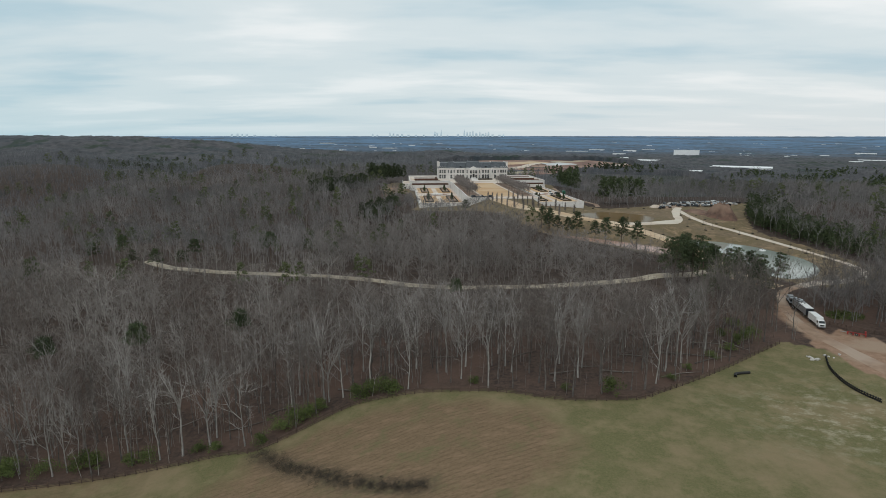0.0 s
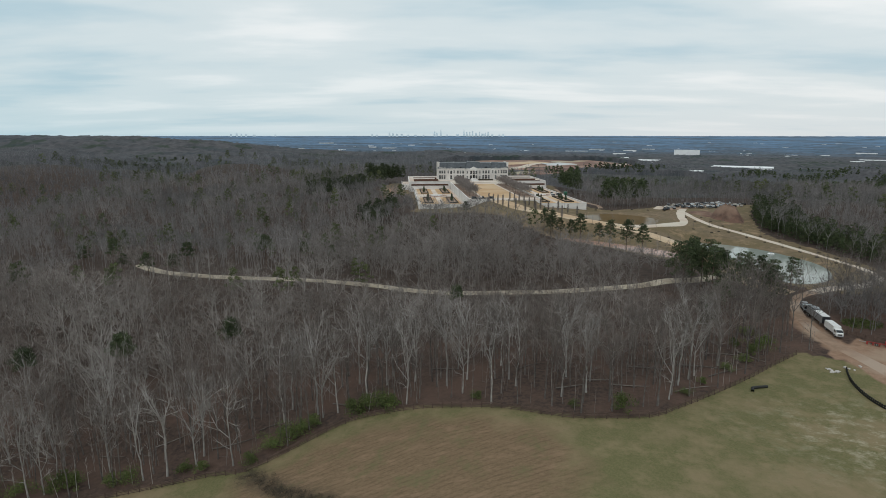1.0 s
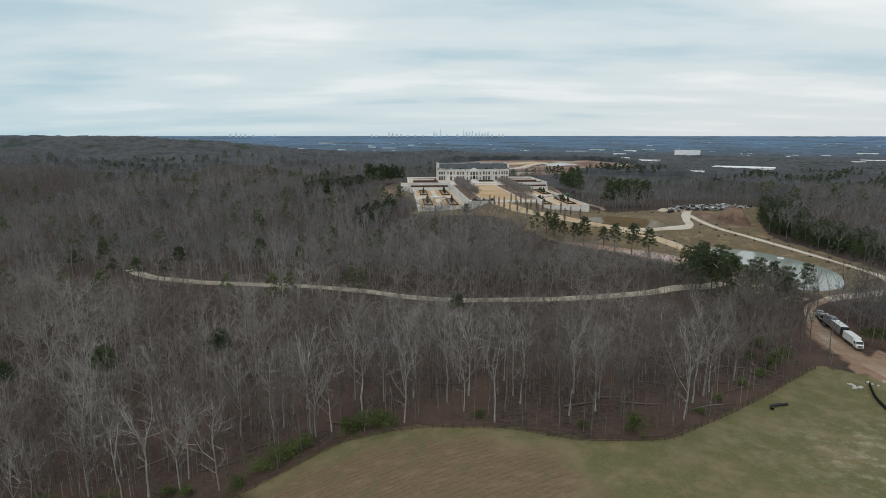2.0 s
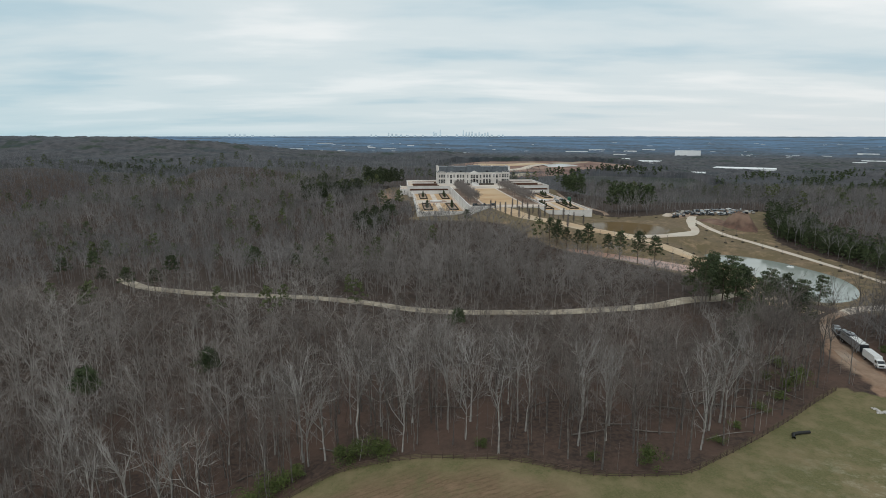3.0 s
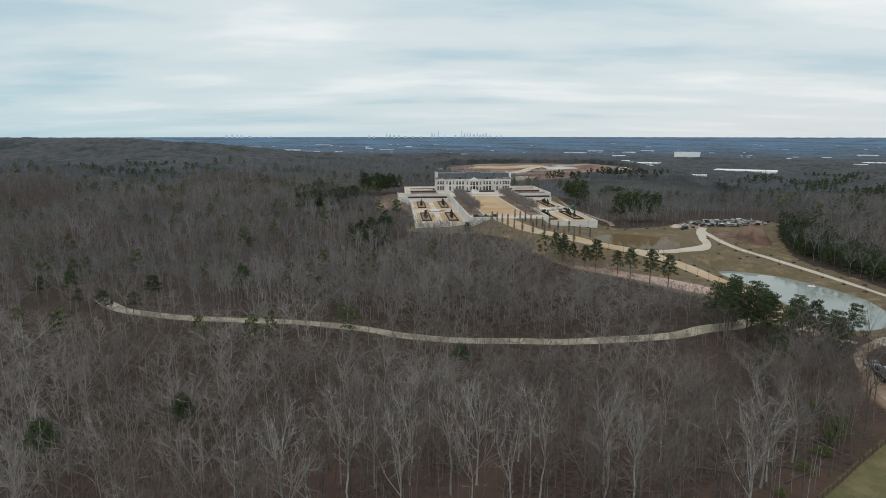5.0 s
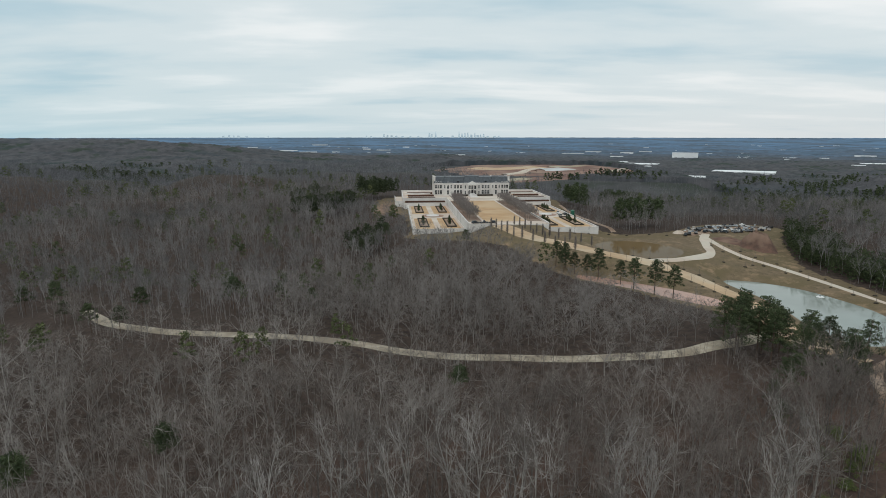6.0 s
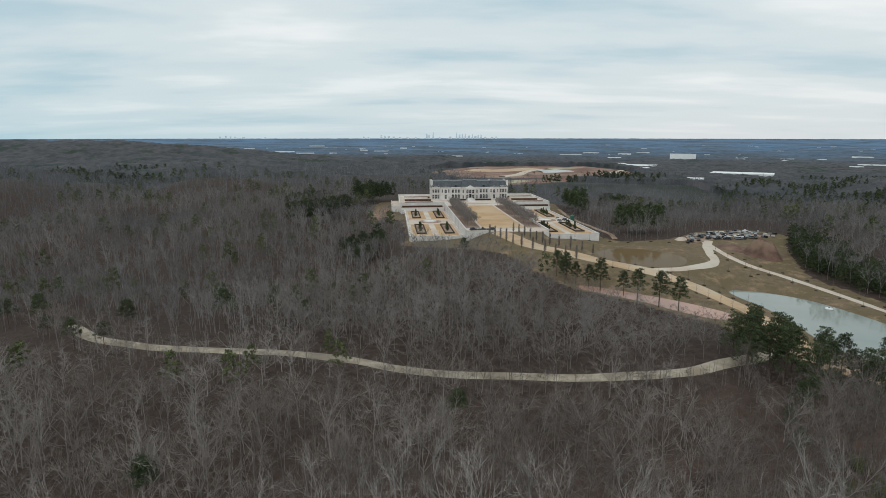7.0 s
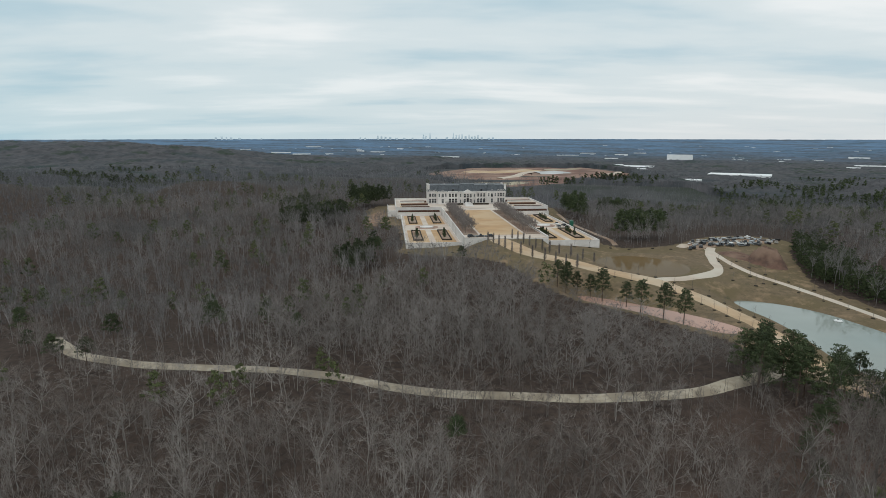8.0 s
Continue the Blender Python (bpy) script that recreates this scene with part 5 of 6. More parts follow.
for mid in (-44.5, 43.5):
    for dx in (-9.0, 9.5):
        for y in (-67, -140):
            bed_border(mid + dx - 3.3, mid + dx + 3.3, y - 20, y + 20, GARDEN_Z + 0.06, "parterre_bed", "narrow garden bed edged with a dark clipped hedge", "parterre beds")
            ys = (y - 9, y - 3, y, y + 4) if mid < 0 else (y - 10, y - 6, y - 2, y + 2, y + 6, y + 10)
            for k, yy in enumerate(ys):
                set_on_estate(cone_kinds[k % 3], mid + dx + GR.normal(0, 0.3), yy, GARDEN_Z + 0.15, GR.uniform(0.85, 1.1) * (1.0 if k % 2 else 0.8))
away_with(cone_kinds)

# clipped rows of young bare trees along the lawn
row_kinds = [tree_kind("avenue_tree", *bare_tree(GR, 7.0, 13, 5, 5, trunk_sides=5, thick=1.3, spread=2.0, low=0.25, twig_r=0.07), BARK_GREY, AVENUE, "small leafless clipped tree in a dense row beside the lawn", "avenue trees beside the lawn") for _ in range(3)]
for x in (-23.4, -18.6, 16.4, 21.4):
    for k in range(28):
        y = -52 - 4.15 * k + GR.normal(0, 0.3)
        ob = copy_thing(row_kinds[(k + int(x)) % 3], ESTATE @ pose(x + GR.normal(0, 0.25), y, LAWN_Z - 0.05, 0, 0, GR.uniform(0, 360)))
        s = GR.uniform(0.9, 1.1)
        ob.scale = (s, s, s)
away_with(row_kinds)
# dark beds under the rows
for x0, x1 in ((-25.6, -16.2), (14.4, 23.6)):
    root = estate_thing("planting_bed", "dark mulched bed under the avenue trees", "bed", (x0 + x1) / 2, -110, LAWN_Z + 0.02)
    part("mulch", slab(-(x1 - x0) / 2, (x1 - x0) / 2, -60, 60, -0.05, 0.12), RED_SOIL, root)


ribbon("road", rounded([(118, 440), (122, 470), (121, 510), (116, 550), (112, 590)], False), 4.5, PINK_DIRT, "narrow dirt service road beside the garden wall", 0.3)


# ------------------------------------------------------------------ mansion


def arch_face(bm, w, h, y, arched, sides=8):
    pts = [(-w / 2, 0), (w / 2, 0)]
    if arched:
        pts += [(math.cos(a) * w / 2, h - w / 2 + math.sin(a) * w / 2) for a in np.linspace(0, math.pi, sides)]
    else:
        pts += [(w / 2, h), (-w / 2, h)]
    return [bm.verts.new((px, y, pz)) for px, pz in pts]


def window_kind(name, w, h, arched, label):
    """A window with a stone surround, dark glass and a sill."""
    root = thing(name, Matrix(), label, "window")
    bm = bmesh.new()
    outer, inner, back = arch_face(bm, w + 0.5, h + 0.28, -0.16, arched), arch_face(bm, w, h, -0.16, arched), arch_face(bm, w, h, 0.05, arched)
    wall = arch_face(bm, w + 0.5, h + 0.28, 0.02, arched)
    n = len(outer)
    for k in range(n):
        j = (k + 1) % n
        bm.faces.new((outer[k], outer[j], inner[j], inner[k]))
        bm.faces.new((inner[k], inner[j], back[j], back[k]))
        bm.faces.new((outer[j], outer[k], wall[k], wall[j]))
    part("window_frame", bm, STONE, root)
    bm = bmesh.new()
    bm.faces.new(arch_face(bm, w + 0.02, h + 0.01, -0.03, arched))
    part("pane", bm, GLASS, root, "dark glass pane")
    bm = slab(-0.045, 0.045, -0.10, -0.02, 0.0, h - 0.05)
    box(bm, -w / 2, w / 2, -0.10, -0.02, h * 0.55 - 0.05, h * 0.55 + 0.05)
    part("mullion", bm, WHITE, root)
    part("window_sill", slab(-w / 2 - 0.35, w / 2 + 0.35, -0.32, 0.0, -0.22, -0.02), STONE, root)
    return root


def build_mansion():
    root = estate_thing("mansion", "large pale limestone mansion with slate mansard roof", "mansion", -0.75, -4.0, COURT_Z)
    eave = 10.6
    # plan of the front: (x0, x1, how far it stands forward, eave height)
    bays = [(-35.5, -27.0, 0.0, eave), (-27.0, -18.0, 2.4, eave + 0.3), (-18.0, -8.0, 0.8, eave), (-8.0, 8.0, 3.2, eave + 0.4), (8.0, 18.0, 0.8, eave), (18.0, 27.0, 2.4, eave + 0.3), (27.0, 35.5, 0.0, eave)]
    for x0, x1, f, e in bays:
        wall = part("wall", slab(x0, x1, -f, 22, -1.0, e), STONE, root)
        part("cornice", slab(x0 - 0.25, x1 + 0.25, -f - 0.5, 22.3, e, e + 0.5, bevel=0.08), STONE, wall)
        part("string_course", slab(x0 - 0.08, x1 + 0.08, -f - 0.16, -f + 0.3, 5.3, 5.65), STONE, wall)
        part("plinth", slab(x0 - 0.1, x1 + 0.1, -f - 0.2, -f + 0.3, -1.0, 0.9), STONE, wall)
        for x in (x0 + 0.35, x1 - 0.35):
            part("quoin", slab(x - 0.35, x + 0.35, -f - 0.12, -f + 0.2, 0.9, e), STONE, wall)

    def mansard(x0, x1, ya, yb, za, zb, run, hip, label):
        bm = bmesh.new()
        lo = [bm.verts.new(p) for p in ((x0, ya, za), (x1, ya, za), (x1, yb, za), (x0, yb, za))]
        hi = [bm.verts.new(p) for p in ((x0 + hip, ya + run, zb), (x1 - hip, ya + run, zb), (x1 - hip, yb - run, zb), (x0 + hip, yb - run, zb))]
        for k in range(4):
            bm.faces.new((lo[k], lo[(k + 1) % 4], hi[(k + 1) % 4], hi[k]))
        bm.faces.new(hi)
        roof = part("roof", bm, SLATE, root, label)
        part("ridge", slab(x0 + hip - 0.1, x1 - hip + 0.1, ya + run - 0.2, ya + run + 0.15, zb - 0.1, zb + 0.22), METAL, roof, "grey metal ridge")
        for x in (x0 + hip, x1 - hip):
            part("finial", slab(x - 0.16, x + 0.16, ya + run - 0.2, ya + run + 0.15, zb + 0.2, zb + 1.0, bevel=0.05), METAL, roof)

    mansard(-35.9, 35.9, -0.4, 22.4, eave + 0.5, eave + 6.3, 2.7, 2.2, "blue-grey slate mansard roof")
    for x0, x1, f, e in bays:
        if f > 2:
            mansard(x0 - 0.3, x1 + 0.3, -f - 0.5, 12.0, e + 0.5, e + (6.6 if f < 3 else 7.2), 2.9, 2.3, "blue-grey slate pavilion roof")
        part("balustrade", slab(x0 + 0.2, x1 - 0.2, -f - 0.42, -f - 0.2, e + 0.5, e + 0.95), STONE, root)
    # windows
    low_arch = window_kind("window", 2.0, 3.9, True, "")
    low_flat = window_kind("window", 1.75, 3.7, False, "")
    high_flat = window_kind("window", 1.65, 2.9, False, "")
    high_arch = window_kind("window", 1.9, 3.2, True, "")
    narrow = window_kind("window", 1.1, 2.9, False, "")
    kinds = [low_arch, low_flat, high_flat, high_arch, narrow]

    def place(kind, x, f, z):
        ob = copy_thing(kind, Matrix())
        ob.parent = root
        ob.matrix_local = pose(x, -f, z)
        for key in ("label", "category"):
            if key in ob:
                del ob[key]

    for s in (-1, 1):
        for x in (29.0, 31.3, 33.6):
            place(low_flat, s * x, 0.0, 1.1)
            place(high_flat, s * x, 0.0, 6.6)
        place(low_flat, s * 22.5, 2.4, 1.1)
        place(high_arch, s * 22.5, 2.4, 6.4)
        for x in (10.3, 13.0, 15.7):
            place(low_arch, s * x, 0.8, 1.1)
            place(high_flat, s * x, 0.8, 6.5)
        place(narrow, s * 6.4, 3.2, 1.3)
        place(narrow, s * 6.4, 3.2, 6.5)
        for x in (25.6, 19.6):
            place(narrow, s * x, 2.4, 6.8)
    for x in (-2.6, 0.0, 2.6):
        place(high_arch, x, 4.4, 6.2)
        if x:
            place(low_arch, x, 4.4, 1.1)
    away_with(kinds)
    # centre pavilion with columns and pediment
    pav = part("portico", slab(-4.8, 4.8, -4.4, -3.1, -1.0, 10.4), STONE, root)
    for x in (-4.2, -1.4, 1.4, 4.2):
        bm = bmesh.new()
        lathe(bm, [(0.5, 0.6), (0.5, 0.9), (0.36, 1.1), (0.33, 9.3), (0.48, 9.6), (0.48, 9.9)], 12, (x, -4.85, 0))
        part("column", bm, STONE, pav)
    bm = bmesh.new()
    box(bm, -5.2, 5.2, -5.4, -3.0, 9.9, 10.7)
    tri = [(-5.4, 10.7), (5.4, 10.7), (0, 13.4)]
    f = [bm.verts.new((x, -5.5, z)) for x, z in tri]
    g = [bm.verts.new((x, -1.5, z)) for x, z in tri]
    bm.faces.new(f)
    bm.faces.new(g[::-1])
    for k in range(3):
        bm.faces.new((f[k], g[k], g[(k + 1) % 3], f[(k + 1) % 3]))
    part("pediment", bm, STONE, pav)
    door = part("door", slab(-1.1, 1.1, -4.56, -4.38, 2.1, 5.6, bevel=0.03), GLASS, root, "dark double entrance door")
    part("door_surround", slab(-1.5, 1.5, -4.5, -4.4, 2.1, 6.0), STONE, door)
    # steps down to the lawn
    bm = bmesh.new()
    for k in range(12):
        box(bm, -2.4 - 0.1 * k, 2.4 + 0.1 * k, -6.5 - 1.25 * k, -4.4, -0.6, 2.1 - 0.17 * k)
    part("steps", bm, STONE, root, "broad pale entrance steps")
    for s in (-1, 1):
        part("base_planting", slab(min(s * 4.5, s * 19), max(s * 4.5, s * 19), -8.2, -5.6, -0.4, 1.3, bevel=0.2), HEDGE, root, "dark clipped planting")
    # dormers
    for x in (-13, 13, -22.5, 22.5, -31.3, -29, -33.5, 31.3, 29, 33.5):
        big = abs(x) < 20
        fwd = 0.8 if big else (2.4 if abs(x) < 27 else 0.0)
        w, h = (1.4, 2.3) if big else (0.75, 1.5)
        bm = bmesh.new()
        ring = [(math.cos(a) * w, math.sin(a) * h * 0.5 + h * 0.5) for a in np.linspace(0, 2 * math.pi, 14, endpoint=False)] if big else [(-w, 0), (w, 0), (w, h * 0.8), (0, h), (-w, h * 0.8)]
        a = [bm.verts.new((px, -fwd - 0.1, 11.4 + pz)) for px, pz in ring]
        b = [bm.verts.new((px, 2.6 - fwd * 0.3, 11.4 + pz)) for px, pz in ring]
        bm.faces.new(a)
        for k in range(len(ring)):
            bm.faces.new((a[k], b[k], b[(k + 1) % len(ring)], a[(k + 1) % len(ring)]))
        dormer = part("dormer", bm, STONE if not big else SLATE, root, m=pose(x, 0, 0))
        bm = bmesh.new()
        bm.faces.new([bm.verts.new((px * 0.66, -fwd - 0.14, 11.4 + h * 0.5 + (pz - h * 0.5) * 0.66)) for px, pz in ring])
        part("pane", bm, GLASS, dormer, "dark dormer glass")
    # chimneys
    for x, y in ((-35.0, 2.0), (35.0, 2.0), (-20, 11), (20, 11), (-35.0, 16), (35.0, 16)):
        stack = part("chimney", slab(x - 0.9, x + 0.9, y - 1.4, y + 1.4, 8, 17.2 if abs(x) > 30 else 17.0, bevel=0.05), STONE, root)
        top = 17.2 if abs(x) > 30 else 17.0
        part("chimney_cap", slab(x - 1.1, x + 1.1, y - 1.6, y + 1.6, top, top + 0.35), STONE, stack)
    return root


build_mansion()

# ------------------------------------------------------------------ vehicles


def wheel(parent, x, y, r=0.36, w=0.24):
    bm = bmesh.new()
    lathe(bm, [(r * 0.62, -w / 2), (r, -w / 2 * 0.8), (r, w / 2 * 0.8), (r * 0.62, w / 2)], 12)
    tyre = part("wheel", bm, RUBBER, parent, m=pose(x, y, r, 90, 0, 0))
    bm = bmesh.new()
    lathe(bm, [(r * 0.6, -w / 2 * 1.02), (r * 0.6, w / 2 * 1.02)], 10)
    part("rim", bm, METAL, tyre)


def car_kind(paint, length=4.8, width=1.9, height=1.7, bed=False, label="", name="car"):
    root = thing(name, Matrix(), label, "car", "parked vehicles")
    L, W = length / 2, width / 2
    bm = bmesh.new()
    box(bm, -L, L, -W, W, 0.35, 0.98, 0.12)
    part("body", bm, paint, root)
    x0, x1 = (-0.3, L * 0.5) if bed else (-L * 0.9, L * 0.45)
    bm = bmesh.new()
    lo = [bm.verts.new(p) for p in ((x0, -W * 0.95, 0.96), (x1, -W * 0.95, 0.96), (x1, W * 0.95, 0.96), (x0, W * 0.95, 0.96))]
    hi = [bm.verts.new(p) for p in ((x0 + 0.35, -W * 0.78, height), (x1 - 0.75, -W * 0.78, height), (x1 - 0.75, W * 0.78, height), (x0 + 0.35, W * 0.78, height))]
    for k in range(4):
        bm.faces.new((lo[k], lo[(k + 1) % 4], hi[(k + 1) % 4], hi[k]))
    cabin = part("windows", bm, GLASS, root, "dark car windows")
    part("cabin_roof", slab(x0 + 0.3, x1 - 0.7, -W * 0.8, W * 0.8, height - 0.06, height + 0.04, bevel=0.03), paint, cabin)
    for x in (-L * 0.62, L * 0.62):
        for y in (-W + 0.1, W - 0.1):
            wheel(root, x, y)
    for y in (-W * 0.7, W * 0.7):
        part("headlight", slab(L - 0.03, L + 0.02, y - 0.18, y + 0.18, 0.68, 0.84), WHITE, root, "clear headlight")
    return root


dark_car = car_kind(CAR_DARK, 5.0, 2.0, 1.8, label="black parked sport utility car on bare ground", name="car")
grey_car = car_kind(CAR_GREY, 4.8, 1.9, 1.6, label="grey parked car on bare ground", name="car")
white_truck = car_kind(WHITE, 5.6, 2.0, 1.85, True, label="white parked pickup truck on bare ground", name="pickup_truck")
black_truck = car_kind(CAR_DARK, 5.7, 2.0, 1.9, True, label="black parked pickup truck on bare ground", name="pickup_truck")


def park(kind, x, y, turn, z=None):
    return copy_thing(kind, pose(x, y, land_at(x, y) + 0.2 if z is None else z, 0, 0, turn))


for k, (x, y, a) in enumerate([(161, 422, 80), (166.5, 424, 70), (180, 427, 20), (188, 432, 160), (172, 434, 100), (196, 431, 140), (199.5, 433, 75), (177, 440, 30), (184, 444, 120), (193, 425, 15), (169, 441, 60), (157.5, 418.5, 60), (175, 428.5, 40), (185.5, 425.5, 150), (203, 428, 20), (190, 437, 100), (208, 433, 60)]):
    park((dark_car, dark_car, black_truck, white_truck, dark_car, white_truck, black_truck, grey_car, dark_car, grey_car, dark_car, black_truck, dark_car, dark_car, grey_car, black_truck, dark_car)[k], x, y, a)
for x, y, z, a, k in ((-22, -178.5, LAWN_Z, 12, dark_car), (-16.5, -178, LAWN_Z, 5, black_truck), (-11, -178.6, LAWN_Z, 175, dark_car), (57, -118, GARDEN_Z, 80, white_truck), (53, -112, GARDEN_Z, 95, grey_car), (58, -108, GARDEN_Z, 100, dark_car), (55, -100, GARDEN_Z, 90, white_truck)):
    copy_thing(k, ESTATE @ pose(x, y, z + 0.05, 0, 0, a))
away_with([dark_car, grey_car, white_truck, black_truck])


def box_truck(m):
    root = thing("box_truck", m, "white box truck parked at the side of the dirt road", "truck", "")
    part("cargo_box", slab(-5.2, 2.2, -1.2, 1.2, 1.0, 3.4, bevel=0.05), WHITE, root)
    bm = bmesh.new()
    prof = [(2.35, 0.6), (4.6, 0.6), (4.6, 1.5), (4.25, 1.7), (3.7, 2.6), (2.35, 2.65)]
    a = [bm.verts.new((x, -1.1, z)) for x, z in prof]
    b = [bm.verts.new((x, 1.1, z)) for x, z in prof]
    bm.faces.new(a)
    bm.faces.new(b[::-1])
    for k in range(len(prof)):
        bm.faces.new((a[k], b[k], b[(k + 1) % len(prof)], a[(k + 1) % len(prof)]))
    cab = part("cab", bm, WHITE, root)
    bm = bmesh.new()
    bm.faces.new([bm.verts.new(p) for p in ((4.24, -1.0, 1.76), (4.24, 1.0, 1.76), (3.76, 1.0, 2.53), (3.76, -1.0, 2.53))])
    part("windscreen", bm, GLASS, cab, "dark windscreen")
    for y in (-1.12, 1.12):
        bm = bmesh.new()
        bm.faces.new([bm.verts.new(p) for p in ((2.6, y, 1.7), (4.0, y, 1.7), (3.6, y, 2.5), (2.6, y, 2.5))])
        part("side_window", bm, GLASS, cab)
    part("grille", slab(4.6, 4.66, -0.7, 0.7, 0.85, 1.3), BLACK, cab, "black grille")
    part("bumper", slab(4.55, 4.8, -1.1, 1.1, 0.45, 0.75, bevel=0.04), METAL, root)
    part("chassis", slab(-5.1, 4.4, -0.5, 0.5, 0.6, 1.0), BLACK, root)
    for x in (-3.6, 3.6):
        for y in (-1.0, 1.0):
            wheel(root, x, y, 0.5, 0.35)
    return root


def trailer(m):
    root = thing("semi_trailer", m, "long dark grey cargo trailer parked behind a box truck", "trailer", "")
    part("cargo_box", slab(-6.6, 6.6, -1.2, 1.2, 1.1, 3.4, bevel=0.05), CAR_GREY, root)
    part("roof_panel", slab(-0.6, 6.5, -1.12, 1.12, 3.4, 3.46), WHITE, root, "white roof panel")
    part("open_bay", slab(-6.5, -0.7, -1.12, 1.12, 3.4, 3.44), CAR_DARK, root, "dark open rear bay")
    for k, (x0, y0, w, h) in enumerate(((-6.2, -0.9, 1.4, .5), (-4.9, 0.0, 1.1, .35), (-4.4, -1.0, 1.6, .3), (-3.2, 0.1, 1.3, .55), (-2.4, -0.8, 1.2, .4), (-1.6, 0.2, 0.8, .3))):
        part("bundle", slab(x0, x0 + w, y0, y0 + 0.8, 3.44, 3.44 + h, bevel=0.05), (GREY_ROOF, METAL, CAR_GREY)[k % 3], root, "grey bundle on the trailer")
    for k in range(9):
        part("side_rib", slab(-6.3 + 1.5 * k, -6.22 + 1.5 * k, -1.26, -1.2, 1.15, 3.35), METAL, root)
    part("front_panel", slab(6.6, 6.66, -1.15, 1.15, 1.15, 3.35), CAR_DARK, root, "dark front panel")
    part("chassis", slab(-6.4, 6.0, -0.6, 0.6, 0.75, 1.1), BLACK, root)
    for x in (-5.6, -4.4):
        for y in (-1.05, 1.05):
            wheel(root, x, y, 0.5, 0.4)
    for y in (-0.7, 0.7):
        part("landing_leg", slab(4.0, 4.2, y - 0.1, y + 0.1, 0.0, 0.9), METAL, root)
    return root


gz = land_at(123, 184) + 0.3
box_truck(pose(122.7, 182.0, gz, 0, 0, -102) @ Matrix.Scale(0.9, 4))
trailer(pose(125.1, 194.0, land_at(125.1, 194.0) + 0.3, 0, 0, -103))
flat = thing("flatbed_trailer", pose(127.8, 205.0, land_at(127.8, 205.0) + 0.3, 0, 0, -110), "low grey flatbed trailer loaded with grey bundles", "trailer")
part("deck", slab(-4, 4, -1.2, 1.2, 0.9, 1.1), METAL, flat)
for k in range(3):
    part("load", slab(-3.4 + 2.3 * k, -1.5 + 2.3 * k, -1.0, 1.0, 1.1, 2.2 - 0.3 * (k % 2), bevel=0.06), (CAR_GREY, GREY_ROOF, CAR_DARK)[k], flat, "grey wrapped load")
for x in (-2.6, -1.4, 2.6):
    for y in (-1.0, 1.0):
        wheel(flat, x, y, 0.45, 0.3)


def red_machine(m):
    root = thing("farm_implement", m, "red folding farm implement on the bare ground", "machine")
    part("frame_beam", slab(-3.4, 3.4, -0.18, 0.18, 0.8, 1.1), RED_PAINT, root)
    for x in (-3.2, -1.2, 1.0, 3.2):
        part("cross_arm", slab(x - 0.12, x + 0.12, -1.3, 1.3, 0.6, 0.85), RED_PAINT, root)
        part("disc_frame", slab(x - 0.3, x + 0.3, -1.35, -1.1, 0.1, 1.5, bevel=0.03), RED_PAINT, root)
    part("upright", slab(2.7, 3.4, -0.5, 0.5, 1.1, 2.3, bevel=0.05), RED_PAINT, root)
    part("drawbar", slab(-6.0, -3.4, -0.12, 0.12, 0.6, 0.8), METAL, root)
    for y in (-1.0, 1.0):
        wheel(root, 0.0, y, 0.5, 0.3)
    return root


red_machine(pose(129.5, 172.8, land_at(129.5, 172.8) + 0.1, 0, 0, -38) @ Matrix.Scale(0.72, 4))

green = estate_thing("storage_container", "green steel storage container beside the garden terrace", "container", 71, -86, 9.0, 80)
bm = slab(-3, 3, -1.2, 1.2, -2.0, 2.6, bevel=0.04)
part("body", bm, GREEN_PAINT, green)
for k in range(8):
    part("rib", slab(-2.8 + 0.8 * k, -2.6 + 0.8 * k, -1.26, -1.2, -0.1, 2.5), GREEN_PAINT, green)

# ------------------------------------------------------------------ yard of building materials and the soil heap
YR = np.random.RandomState(40)


def heap(name, label, x, y, rx, ry, h, turn, mat, category="heap"):
    n, rings = 40, 12
    v, q = [], []
    base = np.array([[math.cos(math.radians(turn)), -math.sin(math.radians(turn))], [math.sin(math.radians(turn)), math.cos(math.radians(turn))]])
    for r in range(rings + 1):
        f = r / rings
        for k in range(n):
            a = 2 * math.pi * k / n
            w = 1 + 0.08 * math.sin(3 * a + 1) + 0.05 * math.sin(7 * a)
            p = base @ np.array([math.cos(a) * rx * f * w, math.sin(a) * ry * f * w])
            zz = h * (1 - smooth(0.28, 1.0, np.array(f))) * (1 + 0.06 * YR.normal()) - 0.4 * f
            v.append((x + p[0], y + p[1], land_at(x + p[0], y + p[1]) + float(zz)))
    for r in range(rings):
        for k in range(n):
            q.append((r * n + k, r * n + (k + 1) % n, (r + 1) * n + (k + 1) % n, (r + 1) * n + k))
    me = raw_mesh(name, np.array(v), quads=np.array(q), smoothed=True)
    me.materials.append(mat)
    return tagged(new(name, me), label, category)


MOUND = material("damp_red_earth", (0.185, 0.108, 0.080), 0.95, (0.105, 0.066, 0.052), 0.25, third=(0.235, 0.155, 0.115), third_scale=0.09, bump=0.6, bump_scale=0.6)
heap("earth_mound", "broad mound of bare reddish soil beside the gravel road", 186.5, 385, 9.5, 13, 8.5, 20, MOUND)
heap("earth_mound", "low spread of bare reddish soil beside the gravel road", 178, 401, 9, 15, 1.6, 20, MOUND)
heap("gravel_mound", "low mound of pale gravel in the material yard", 157, 428, 5, 4, 1.8, 0, GRAVEL)


